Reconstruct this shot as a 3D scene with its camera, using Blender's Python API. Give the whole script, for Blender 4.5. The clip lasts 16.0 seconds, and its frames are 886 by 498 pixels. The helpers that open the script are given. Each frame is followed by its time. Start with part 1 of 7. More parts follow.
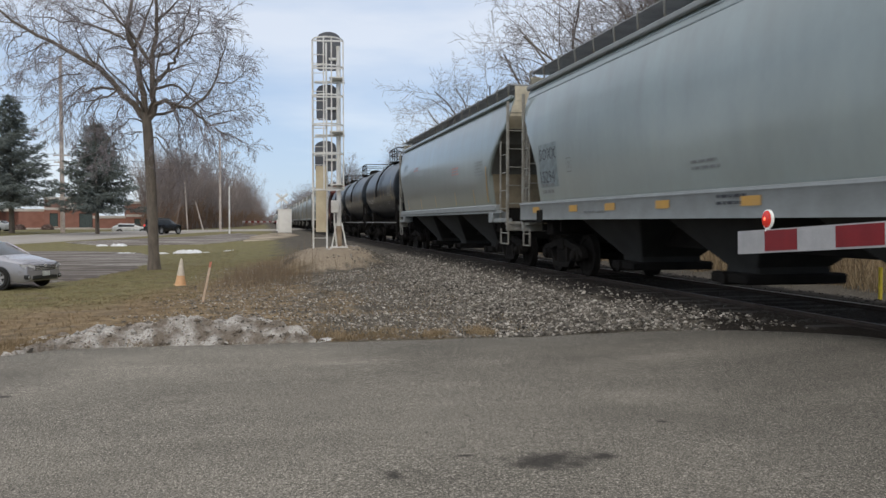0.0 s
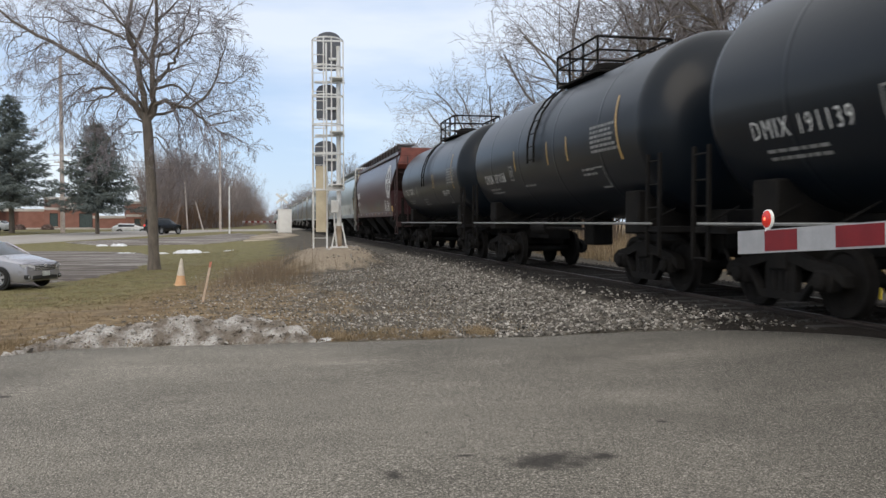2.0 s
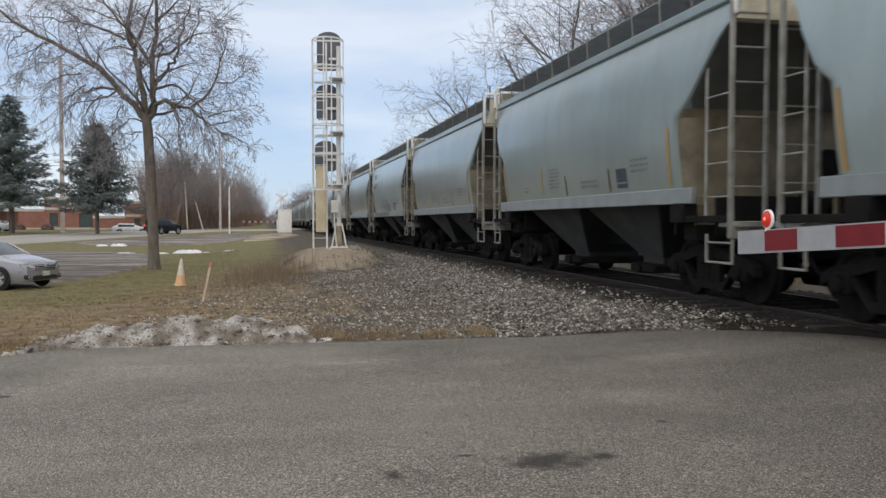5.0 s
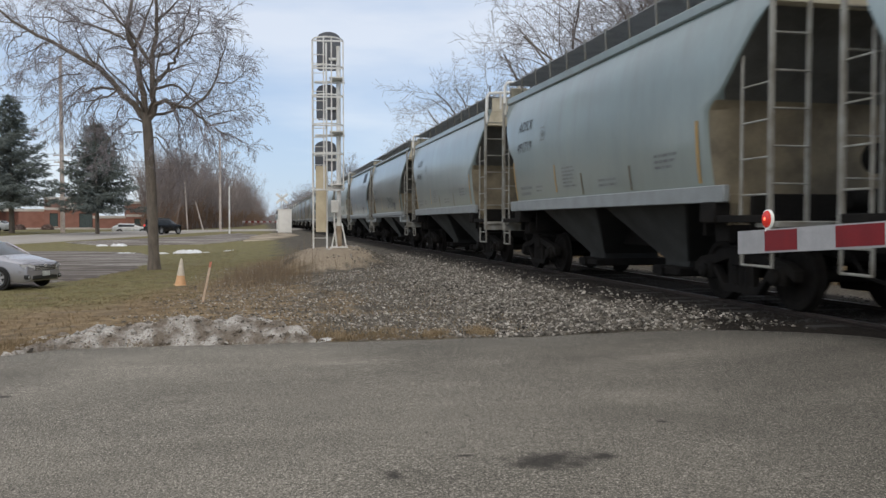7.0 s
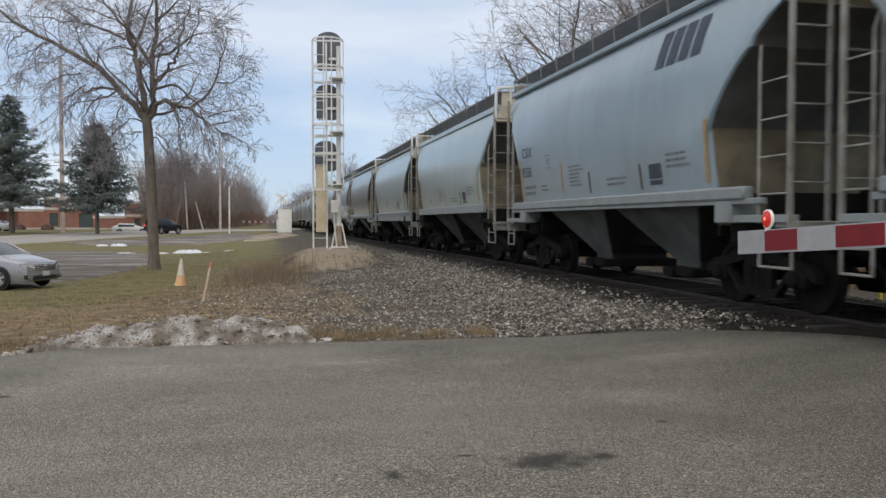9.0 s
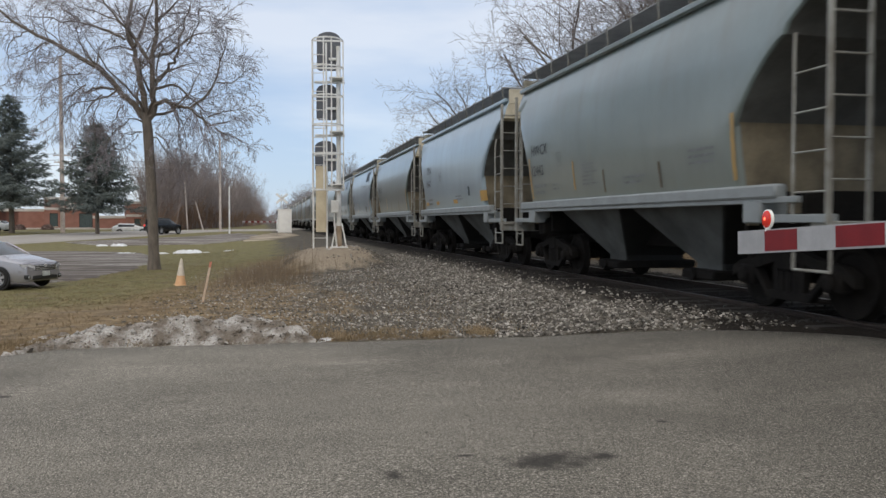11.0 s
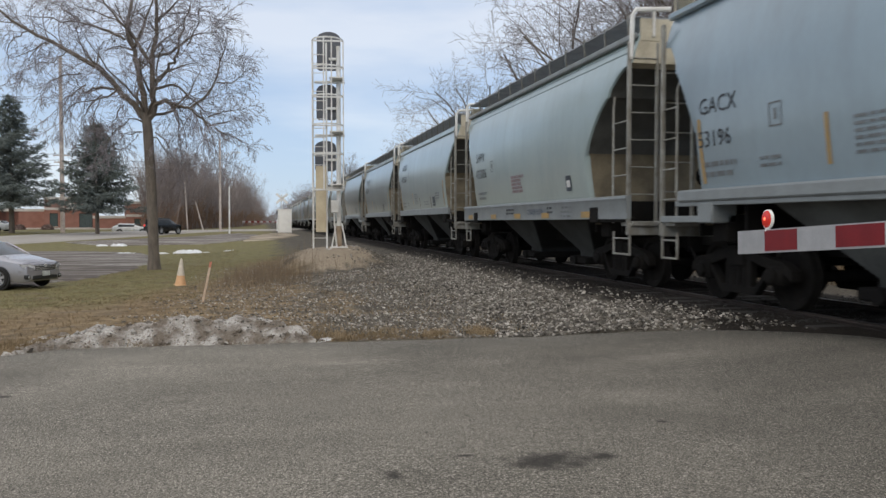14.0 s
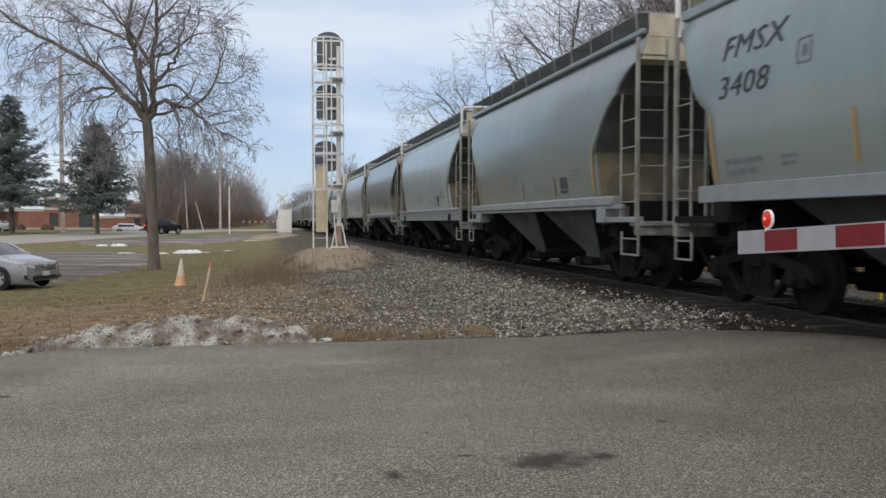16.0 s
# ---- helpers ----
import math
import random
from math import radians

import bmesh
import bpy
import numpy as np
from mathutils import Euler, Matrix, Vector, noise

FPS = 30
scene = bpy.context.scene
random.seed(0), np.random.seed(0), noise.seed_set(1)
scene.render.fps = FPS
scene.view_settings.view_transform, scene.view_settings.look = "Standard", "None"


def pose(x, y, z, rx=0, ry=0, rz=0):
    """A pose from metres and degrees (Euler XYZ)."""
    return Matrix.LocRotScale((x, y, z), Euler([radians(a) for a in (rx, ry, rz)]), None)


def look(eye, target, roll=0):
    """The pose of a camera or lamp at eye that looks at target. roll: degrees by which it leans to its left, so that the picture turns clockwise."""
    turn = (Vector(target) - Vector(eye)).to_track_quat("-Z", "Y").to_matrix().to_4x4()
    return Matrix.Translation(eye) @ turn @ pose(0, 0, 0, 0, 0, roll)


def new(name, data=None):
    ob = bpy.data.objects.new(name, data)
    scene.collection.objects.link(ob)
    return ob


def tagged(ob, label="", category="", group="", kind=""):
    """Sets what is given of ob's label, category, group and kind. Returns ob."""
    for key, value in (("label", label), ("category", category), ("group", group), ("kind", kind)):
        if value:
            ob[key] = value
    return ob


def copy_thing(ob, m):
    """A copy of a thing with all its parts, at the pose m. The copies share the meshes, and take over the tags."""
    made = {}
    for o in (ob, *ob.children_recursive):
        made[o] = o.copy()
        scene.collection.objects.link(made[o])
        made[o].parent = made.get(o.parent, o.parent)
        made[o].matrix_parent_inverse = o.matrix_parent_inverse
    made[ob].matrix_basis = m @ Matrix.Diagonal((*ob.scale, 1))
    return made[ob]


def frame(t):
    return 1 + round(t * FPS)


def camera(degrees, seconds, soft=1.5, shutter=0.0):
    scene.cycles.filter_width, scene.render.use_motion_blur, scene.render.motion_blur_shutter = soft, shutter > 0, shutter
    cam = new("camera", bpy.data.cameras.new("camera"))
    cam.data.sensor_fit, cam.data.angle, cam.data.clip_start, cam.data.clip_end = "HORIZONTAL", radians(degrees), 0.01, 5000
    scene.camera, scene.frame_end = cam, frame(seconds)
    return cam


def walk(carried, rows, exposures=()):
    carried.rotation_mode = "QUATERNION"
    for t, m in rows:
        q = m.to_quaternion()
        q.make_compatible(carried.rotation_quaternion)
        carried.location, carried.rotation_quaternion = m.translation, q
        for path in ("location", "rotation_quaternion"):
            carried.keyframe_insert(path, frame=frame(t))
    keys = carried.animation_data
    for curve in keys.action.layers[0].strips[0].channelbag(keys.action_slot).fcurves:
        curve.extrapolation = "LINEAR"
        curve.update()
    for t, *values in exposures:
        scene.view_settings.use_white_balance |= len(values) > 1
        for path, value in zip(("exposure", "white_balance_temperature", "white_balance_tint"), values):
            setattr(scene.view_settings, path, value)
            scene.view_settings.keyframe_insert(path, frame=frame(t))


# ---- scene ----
cam = camera(56.8, 16.0, 1.5, 0.12)
EYE = (0, 0, 1.19)
HEAD = math.atan(318 / 1450)
AIM = (math.sin(HEAD) * 100, math.cos(HEAD) * 100, 1.19 - 100 * 48 / 1450)
walk(cam, [(0, look(EYE, AIM)), (16.0, look(EYE, AIM))], [(0, 0.0, 6500, 10), (1.2, 0.0, 6500, 10), (2.0, 0.18, 6500, 10), (4.2, 0.18, 6500, 10), (5.4, 0.0, 6500, 10), (16.0, 0.0, 6500, 10)])

# ---------------------------------------------------------------- light
SUN_HEIGHT, SUN_FROM = radians(32), radians(-166)  # from behind the camera; angle from +y towards +x
world = bpy.data.worlds.new("winter_sky")
scene.world = world
world.use_nodes = True
wt = world.node_tree
wt.nodes.clear()
w_out = wt.nodes.new("ShaderNodeOutputWorld")
w_sky = wt.nodes.new("ShaderNodeTexSky")
w_sky.sky_type, w_sky.sun_disc = "NISHITA", False
w_sky.dust_density, w_sky.ozone_density = 0.3, 4.0
w_sky.sun_elevation, w_sky.sun_rotation = SUN_HEIGHT, SUN_FROM
w_bg = wt.nodes.new("ShaderNodeBackground")
w_bg.inputs[1].default_value = 0.14
w_cl = wt.nodes.new("ShaderNodeBackground")
w_cl.inputs[1].default_value = 1.08
w_co = wt.nodes.new("ShaderNodeTexCoord")
w_map = wt.nodes.new("ShaderNodeMapping")
w_map.inputs["Scale"].default_value = (1.6, 1.6, 7.0)
w_map.inputs["Rotation"].default_value = (radians(4), radians(5), 0)
w_map.inputs["Location"].default_value = (0.4, 0.2, 0.35)
w_n = wt.nodes.new("ShaderNodeTexNoise")
w_n.inputs["Scale"].default_value, w_n.inputs["Detail"].default_value = 1.7, 6
w_n.inputs["Roughness"].default_value = 0.5
w_r = wt.nodes.new("ShaderNodeValToRGB")
w_r.color_ramp.elements[0].position, w_r.color_ramp.elements[0].color = 0.34, (0.45, 0.56, 0.735, 1)
w_r.color_ramp.elements[1].position, w_r.color_ramp.elements[1].color = 0.62, (0.735, 0.775, 0.845, 1)
w_mix = wt.nodes.new("ShaderNodeMixShader")
w_mix.inputs[0].default_value = 0.82
for a, b in ((w_sky.outputs[0], w_bg.inputs[0]), (w_co.outputs["Generated"], w_map.inputs[0]), (w_map.outputs[0], w_n.inputs[0]),
             (w_n.outputs[0], w_r.inputs[0]), (w_r.outputs[0], w_cl.inputs[0]), (w_bg.outputs[0], w_mix.inputs[1]),
             (w_cl.outputs[0], w_mix.inputs[2]), (w_mix.outputs[0], w_out.inputs[0])):
    wt.links.new(a, b)
# thinner, bluer cloud towards the horizon
w_sep = wt.nodes.new("ShaderNodeSeparateXYZ")
w_lift = wt.nodes.new("ShaderNodeMath")
w_lift.operation, w_lift.inputs[1].default_value, w_lift.inputs[2].default_value = "MULTIPLY_ADD", 0.75, -0.15
w_cap = wt.nodes.new("ShaderNodeMath")
w_cap.operation, w_cap.inputs[1].default_value = "MINIMUM", 0.12
w_add = wt.nodes.new("ShaderNodeMath")
w_add.operation = "ADD"
w_west = wt.nodes.new("ShaderNodeMath")
w_west.operation, w_west.inputs[1].default_value = "MULTIPLY_ADD", -0.26
for a, b in ((w_co.outputs["Generated"], w_sep.inputs[0]), (w_sep.outputs[2], w_lift.inputs[0]), (w_lift.outputs[0], w_cap.inputs[0]),
             (w_cap.outputs[0], w_add.inputs[0]), (w_n.outputs[0], w_add.inputs[1]), (w_sep.outputs[0], w_west.inputs[0]), (w_add.outputs[0], w_west.inputs[2]), (w_west.outputs[0], w_r.inputs[0])):
    wt.links.new(a, b)
# the cloud deck is brighter and more neutral overhead than near the horizon
w_deck = wt.nodes.new("ShaderNodeMapRange")
w_deck.interpolation_type = "SMOOTHSTEP"
w_deck.inputs[1].default_value, w_deck.inputs[2].default_value, w_deck.inputs[3].default_value, w_deck.inputs[4].default_value = 0.22, 1.0, 0.0, 1.0
w_tone = wt.nodes.new("ShaderNodeMix")
w_tone.data_type = "RGBA"
w_tone.inputs[7].default_value = (1.24, 1.22, 1.18, 1)
for a, b in ((w_sep.outputs[2], w_deck.inputs[0]), (w_deck.outputs[0], w_tone.inputs[0]), (w_r.outputs[0], w_tone.inputs[6]), (w_tone.outputs[2], w_cl.inputs[0])):
    wt.links.new(a, b)
sun = new("sun", bpy.data.lights.new("sun", "SUN"))
sun.data.energy, sun.data.angle, sun.data.color = 0.75, radians(40), (1.0, 0.85, 0.66)
sun.matrix_basis = look((0, 0, 60), (-math.sin(SUN_FROM) * 100, -math.cos(SUN_FROM) * 100, 60 - 100 * math.tan(SUN_HEIGHT)))

# ---------------------------------------------------------------- materials


def material(name, color, rough=0.6, metal=0.0, color2=None, scale=6.0, fine=60.0, amount=0.5, bump=0.15, bump_dist=0.01,
             stretch=(1, 1, 1), emit=None, spread=0.0, color3=None, low=0.35, high=0.65, coat=0.0, spec=0.5):
    """Two noises (large and fine) mix two or three colours; the fine one also gives the relief."""
    m = bpy.data.materials.new(name)
    m.use_nodes = True
    t = m.node_tree
    p = t.nodes["Principled BSDF"]
    p.inputs["Roughness"].default_value, p.inputs["Metallic"].default_value = rough, metal
    p.inputs["Coat Weight"].default_value = coat
    p.inputs["Specular IOR Level"].default_value = spec
    co = t.nodes.new("ShaderNodeTexCoord")
    mp = t.nodes.new("ShaderNodeMapping")
    mp.inputs["Scale"].default_value = stretch
    t.links.new(co.outputs["Object"], mp.inputs[0])
    n1, n2 = t.nodes.new("ShaderNodeTexNoise"), t.nodes.new("ShaderNodeTexNoise")
    n1.inputs["Scale"].default_value, n1.inputs["Detail"].default_value = scale, 5
    n2.inputs["Scale"].default_value, n2.inputs["Detail"].default_value = fine, 3
    t.links.new(mp.outputs[0], n1.inputs[0])
    t.links.new(mp.outputs[0], n2.inputs[0])
    ramp = t.nodes.new("ShaderNodeValToRGB")
    c2 = color2 or tuple(v * 0.7 for v in color)
    ramp.color_ramp.elements[0].position, ramp.color_ramp.elements[0].color = low, (*color, 1)
    ramp.color_ramp.elements[1].position, ramp.color_ramp.elements[1].color = high, (*c2, 1)
    t.links.new(n1.outputs[0], ramp.inputs[0])
    last = ramp.outputs[0]
    if color3:
        mx = t.nodes.new("ShaderNodeMix")
        mx.data_type = "RGBA"
        r2 = t.nodes.new("ShaderNodeValToRGB")
        r2.color_ramp.elements[0].position, r2.color_ramp.elements[1].position = 0.52, 0.66
        t.links.new(n2.outputs[0], r2.inputs[0])
        t.links.new(r2.outputs[0], mx.inputs[0])
        t.links.new(last, mx.inputs[6])
        mx.inputs[7].default_value = (*color3, 1)
        last = mx.outputs[2]
    hsv = t.nodes.new("ShaderNodeHueSaturation")
    mr = t.nodes.new("ShaderNodeMapRange")
    mr.inputs[3].default_value, mr.inputs[4].default_value = 1 - amount, 1 + amount
    t.links.new(n2.outputs[0], mr.inputs[0])
    val = mr.outputs[0]
    if spread:
        info = t.nodes.new("ShaderNodeObjectInfo")
        m2 = t.nodes.new("ShaderNodeMapRange")
        m2.inputs[3].default_value, m2.inputs[4].default_value = 1 - spread, 1 + spread
        t.links.new(info.outputs["Random"], m2.inputs[0])
        mul = t.nodes.new("ShaderNodeMath")
        mul.operation = "MULTIPLY"
        t.links.new(val, mul.inputs[0])
        t.links.new(m2.outputs[0], mul.inputs[1])
        val = mul.outputs[0]
    t.links.new(val, hsv.inputs["Value"])
    t.links.new(last, hsv.inputs["Color"])
    t.links.new(hsv.outputs[0], p.inputs["Base Color"])
    if bump:
        b = t.nodes.new("ShaderNodeBump")
        b.inputs["Strength"].default_value, b.inputs["Distance"].default_value = bump, bump_dist
        t.links.new(n2.outputs[0], b.inputs["Height"])
        t.links.new(b.outputs[0], p.inputs["Normal"])
    if emit:
        p.inputs["Emission Color"].default_value, p.inputs["Emission Strength"].default_value = (*emit[0], 1), emit[1]
    return m


def car_paint(name, color, dirt, dirt_amount=0.5, rough=0.34, coat=0.65, low_tint=0.55):
    """Weathered car paint: vertical rain streaks of road dust, fine grimy mottling; lower side browned as by dust and
    reflected ground.
    """
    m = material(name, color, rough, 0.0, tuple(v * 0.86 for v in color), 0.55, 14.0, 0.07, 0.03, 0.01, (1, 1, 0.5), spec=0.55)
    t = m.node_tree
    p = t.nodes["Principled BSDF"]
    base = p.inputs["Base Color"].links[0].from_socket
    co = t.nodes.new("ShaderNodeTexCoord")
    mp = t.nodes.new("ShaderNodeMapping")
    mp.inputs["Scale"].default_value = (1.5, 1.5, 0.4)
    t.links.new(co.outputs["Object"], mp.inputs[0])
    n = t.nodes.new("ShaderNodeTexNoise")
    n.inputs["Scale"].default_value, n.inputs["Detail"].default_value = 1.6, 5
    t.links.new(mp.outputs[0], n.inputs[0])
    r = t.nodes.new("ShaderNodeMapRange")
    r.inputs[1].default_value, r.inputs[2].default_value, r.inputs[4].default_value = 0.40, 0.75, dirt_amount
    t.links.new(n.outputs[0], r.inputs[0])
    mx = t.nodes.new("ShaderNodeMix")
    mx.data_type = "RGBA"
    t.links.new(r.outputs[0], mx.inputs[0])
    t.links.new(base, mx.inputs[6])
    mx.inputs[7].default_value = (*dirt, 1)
    # olive-brown lower side: dust, with the ground's reflection put into the colour
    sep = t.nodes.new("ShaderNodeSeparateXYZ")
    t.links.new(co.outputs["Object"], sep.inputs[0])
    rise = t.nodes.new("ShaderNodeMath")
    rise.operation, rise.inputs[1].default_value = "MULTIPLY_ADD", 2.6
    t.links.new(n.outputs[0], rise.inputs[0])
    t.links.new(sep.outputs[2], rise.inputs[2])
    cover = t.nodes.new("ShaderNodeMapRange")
    cover.inputs[1].default_value, cover.inputs[2].default_value, cover.inputs[3].default_value, cover.inputs[4].default_value = 3.2, 4.5, low_tint, 0.0
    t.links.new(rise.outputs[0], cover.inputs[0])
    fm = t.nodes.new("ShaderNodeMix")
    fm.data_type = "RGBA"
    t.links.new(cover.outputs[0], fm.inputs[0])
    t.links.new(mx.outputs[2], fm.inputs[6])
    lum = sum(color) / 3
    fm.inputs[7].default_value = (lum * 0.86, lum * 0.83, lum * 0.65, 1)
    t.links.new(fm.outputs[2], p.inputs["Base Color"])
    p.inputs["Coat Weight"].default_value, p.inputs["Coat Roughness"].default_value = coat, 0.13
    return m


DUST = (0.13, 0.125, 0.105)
GREY = car_paint("grey_car_paint", (0.225, 0.30, 0.312), DUST, 0.3, low_tint=0.35)
GREY_BLUE = car_paint("pale_blue_grey_car_paint", (0.275, 0.37, 0.44), DUST, 0.2, low_tint=0.1)
GREY_GREEN = car_paint("dull_green_grey_car_paint", (0.172, 0.226, 0.232), DUST, 0.4, low_tint=0.4)
GREY_SOFT = car_paint("soft_grey_car_paint", (0.25, 0.318, 0.336), DUST, 0.25, low_tint=0.25)
GREY_PALE = car_paint("pale_car_paint", (0.325, 0.425, 0.445), DUST, 0.2, low_tint=0.25)
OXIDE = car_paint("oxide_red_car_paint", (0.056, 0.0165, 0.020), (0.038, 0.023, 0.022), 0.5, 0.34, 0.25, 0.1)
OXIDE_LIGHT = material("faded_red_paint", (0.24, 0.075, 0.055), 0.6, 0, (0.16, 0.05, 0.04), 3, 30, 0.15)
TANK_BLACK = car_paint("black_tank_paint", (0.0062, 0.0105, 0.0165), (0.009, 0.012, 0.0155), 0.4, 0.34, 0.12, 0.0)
for dark_paint in (OXIDE, TANK_BLACK):
    dark_paint.node_tree.nodes["Principled BSDF"].inputs["Specular IOR Level"].default_value = 0.22
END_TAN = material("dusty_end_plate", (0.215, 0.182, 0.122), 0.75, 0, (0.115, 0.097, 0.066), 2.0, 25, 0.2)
# slope sheets face down: their shade is put into these two colours
END_DARK = material("shaded_slope_sheet", (0.105, 0.109, 0.104), 0.85, 0, (0.07, 0.071, 0.067), 2.0, 25, 0.2)
END_RED = material("shaded_red_slope_sheet", (0.040, 0.022, 0.021), 0.85, 0, (0.026, 0.016, 0.015), 2.0, 25, 0.2)
END_CREAM = material("cream_end_plate", (0.60, 0.56, 0.44), 0.65, 0, (0.42, 0.38, 0.29), 2.5, 25, 0.15)
SILL_WHITE = material("dusty_white_sill", (0.255, 0.28, 0.29), 0.5, 0, (0.215, 0.235, 0.24), 2.5, 30, 0.15)
LADDER = material("pale_ladder_paint", (0.30, 0.305, 0.285), 0.6, 0, (0.20, 0.19, 0.165), 5, 50, 0.15)
LADDER_DARK = material("oxide_ladder_paint", (0.05, 0.02, 0.02), 0.6, 0, (0.035, 0.018, 0.017), 5, 50, 0.15)
GRATE = material("galvanised_grating", (0.33, 0.35, 0.38), 0.6, 0.0, (0.27, 0.285, 0.31), 3, 40, 0.2)
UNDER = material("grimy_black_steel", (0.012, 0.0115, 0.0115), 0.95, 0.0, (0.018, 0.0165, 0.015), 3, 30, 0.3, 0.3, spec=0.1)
# bay plates dimmed in colour for the shade under the car; also the hatch trough
HOPPER_DIM = material("dim_hopper_plate", (0.024, 0.025, 0.024), 0.85, 0, (0.014, 0.014, 0.0135), 1.6, 20, 0.2)
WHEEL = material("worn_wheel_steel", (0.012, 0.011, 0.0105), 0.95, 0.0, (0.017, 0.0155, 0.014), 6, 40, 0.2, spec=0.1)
# lighter plate colours for bay sides, standing for the light on them
BAY_PALE = material("pale_lit_hopper_plate", (0.105, 0.112, 0.11), 0.8, 0, (0.05, 0.053, 0.051), 1.4, 20, 0.2)
BAY_SIDE = material("lit_hopper_plate", (0.045, 0.047, 0.044), 0.8, 0, (0.024, 0.025, 0.023), 1.6, 20, 0.2)
RAIL_TOP = material("polished_rail_steel", (0.30, 0.29, 0.28), 0.4, 1.0, (0.24, 0.235, 0.23), 5, 50, 0.1)
RAIL_SIDE = material("rusty_rail_steel", (0.035, 0.024, 0.019), 0.85, 0.0, (0.022, 0.016, 0.013), 5, 50, 0.2)
TIE = material("creosoted_tie", (0.018, 0.016, 0.0145), 0.9, 0, (0.03, 0.026, 0.023), 3, 40, 0.3, 0.5)
LETTER_DARK = material("dark_lettering", (0.035, 0.04, 0.05), 0.6)
LETTER_PALE = material("pale_lettering", (0.74, 0.74, 0.72), 0.6)
LETTER_DIM = material("faded_pale_lettering", (0.27, 0.27, 0.26), 0.6)
LETTER_GREY = material("faded_grey_lettering", (0.19, 0.205, 0.215), 0.6)
LETTER_RED = material("faded_red_lettering", (0.45, 0.16, 0.15), 0.6)
BLUE_PANEL = material("dull_blue_panel", (0.20, 0.25, 0.27), 0.6)
BLUE_LOGO = material("dark_blue_logo", (0.035, 0.055, 0.085), 0.55)
STRIP_DULL = material("browned_reflective_strip", (0.13, 0.105, 0.06), 0.6, 0, (0.09, 0.075, 0.05), 4, 40, 0.2)
REFLECT = material("yellow_reflective_strip", (0.43, 0.27, 0.085), 0.45, 0, (0.33, 0.22, 0.085), 4, 40, 0.2)
ORANGE = material("orange_decal", (0.50, 0.28, 0.05), 0.5, 0, (0.42, 0.25, 0.07), 4, 40, 0.15)
GRAFF_A = material("graffiti_dark", (0.05, 0.07, 0.08), 0.6)
GRAFF_B = material("graffiti_tan", (0.33, 0.335, 0.33), 0.6)
GRAFF_E = material("graffiti_grey_green", (0.19, 0.23, 0.235), 0.6)
PANEL_DARK = material("blue_black_notice", (0.05, 0.065, 0.085), 0.6)
LETTER_PINK = material("faded_pink_lettering", (0.30, 0.215, 0.235), 0.6)
LETTER_BLUE = material("dark_blue_lettering", (0.06, 0.09, 0.16), 0.6)
GRAFF_D = material("graffiti_ochre", (0.17, 0.12, 0.06), 0.6)
GRAFF_C = material("graffiti_green", (0.15, 0.18, 0.165), 0.6)
SIGNAL_WHITE = material("galvanised_white_paint", (0.78, 0.79, 0.78), 0.5, 0, (0.62, 0.61, 0.57), 2.5, 30, 0.12)
SIGNAL_TAN = material("cream_sheet_metal", (0.60, 0.52, 0.36), 0.55, 0, (0.48, 0.40, 0.27), 2.0, 25, 0.12)
SIGNAL_BLACK = material("dark_slate_signal_paint", (0.095, 0.104, 0.124), 0.7, 0, (0.115, 0.123, 0.14), 3, 30, 0.15)
RUST = material("rusty_base", (0.40, 0.32, 0.23), 0.85, 0, (0.26, 0.19, 0.13), 4, 40, 0.25)
GATE_WHITE = material("white_reflective_sheeting", (0.43, 0.43, 0.44), 0.45, 0, (0.36, 0.36, 0.37), 8, 120, 0.1, 0.1, 0.002)
GATE_RED = material("red_reflective_sheeting", (0.22, 0.016, 0.022), 0.45, 0, (0.19, 0.014, 0.02), 8, 120, 0.1, 0.1, 0.002, spec=0.2)
RED_LENS = material("lit_red_lens", (0.6, 0.03, 0.02), 0.2, 0, emit=((1.0, 0.04, 0.02), 0.10))
LED = material("red_led", (0.9, 0.1, 0.05), 0.2, 0, emit=((1.0, 0.12, 0.05), 3.0))
WHITE_BOX = material("white_enclosure_paint", (0.88, 0.87, 0.83), 0.5, 0, (0.82, 0.81, 0.77), 2, 20, 0.06)
BARK = material("grey_brown_bark", (0.18, 0.152, 0.125), 0.9, 0, (0.12, 0.101, 0.083), 7, 45, 0.3, 0.8, 0.02, (1, 1, 0.3))
TWIG = material("bare_twigs", (0.27, 0.243, 0.252), 0.9, 0, (0.195, 0.177, 0.185), 4, 30, 0.3, 0)
BARK_FAR = material("pale_grey_bark", (0.28, 0.26, 0.262), 0.9, 0, (0.19, 0.177, 0.178), 5, 30, 0.3, 0)
THICKET = material("brown_thicket_twigs", (0.30, 0.255, 0.238), 0.95, 0, (0.21, 0.178, 0.166), 0.4, 5, 0.4, 0)
NEEDLE = material("dark_spruce_needles", (0.165, 0.19, 0.178), 0.95, 0, (0.125, 0.147, 0.138), 2, 20, 0.4, 0)
PALE_PANE = material("green_grey_glass", (0.09, 0.12, 0.12), 0.25)
SHRUB = material("brown_winter_shrub", (0.17, 0.115, 0.10), 0.9, 0, (0.11, 0.075, 0.065), 2, 20, 0.3, 0)
BANK_BRUSH = material("dull_tan_brush", (0.215, 0.165, 0.125), 0.95, 0, (0.12, 0.092, 0.07), 0.6, 5, 0.4, 0)
BRUSH = material("rusty_brown_brush", (0.27, 0.18, 0.125), 0.95, 0, (0.19, 0.125, 0.09), 0.4, 5, 0.4, 0)
BRICK = material("red_brick", (0.33, 0.165, 0.128), 0.85, 0, (0.27, 0.13, 0.10), 1.0, 12, 0.2, 0.2)
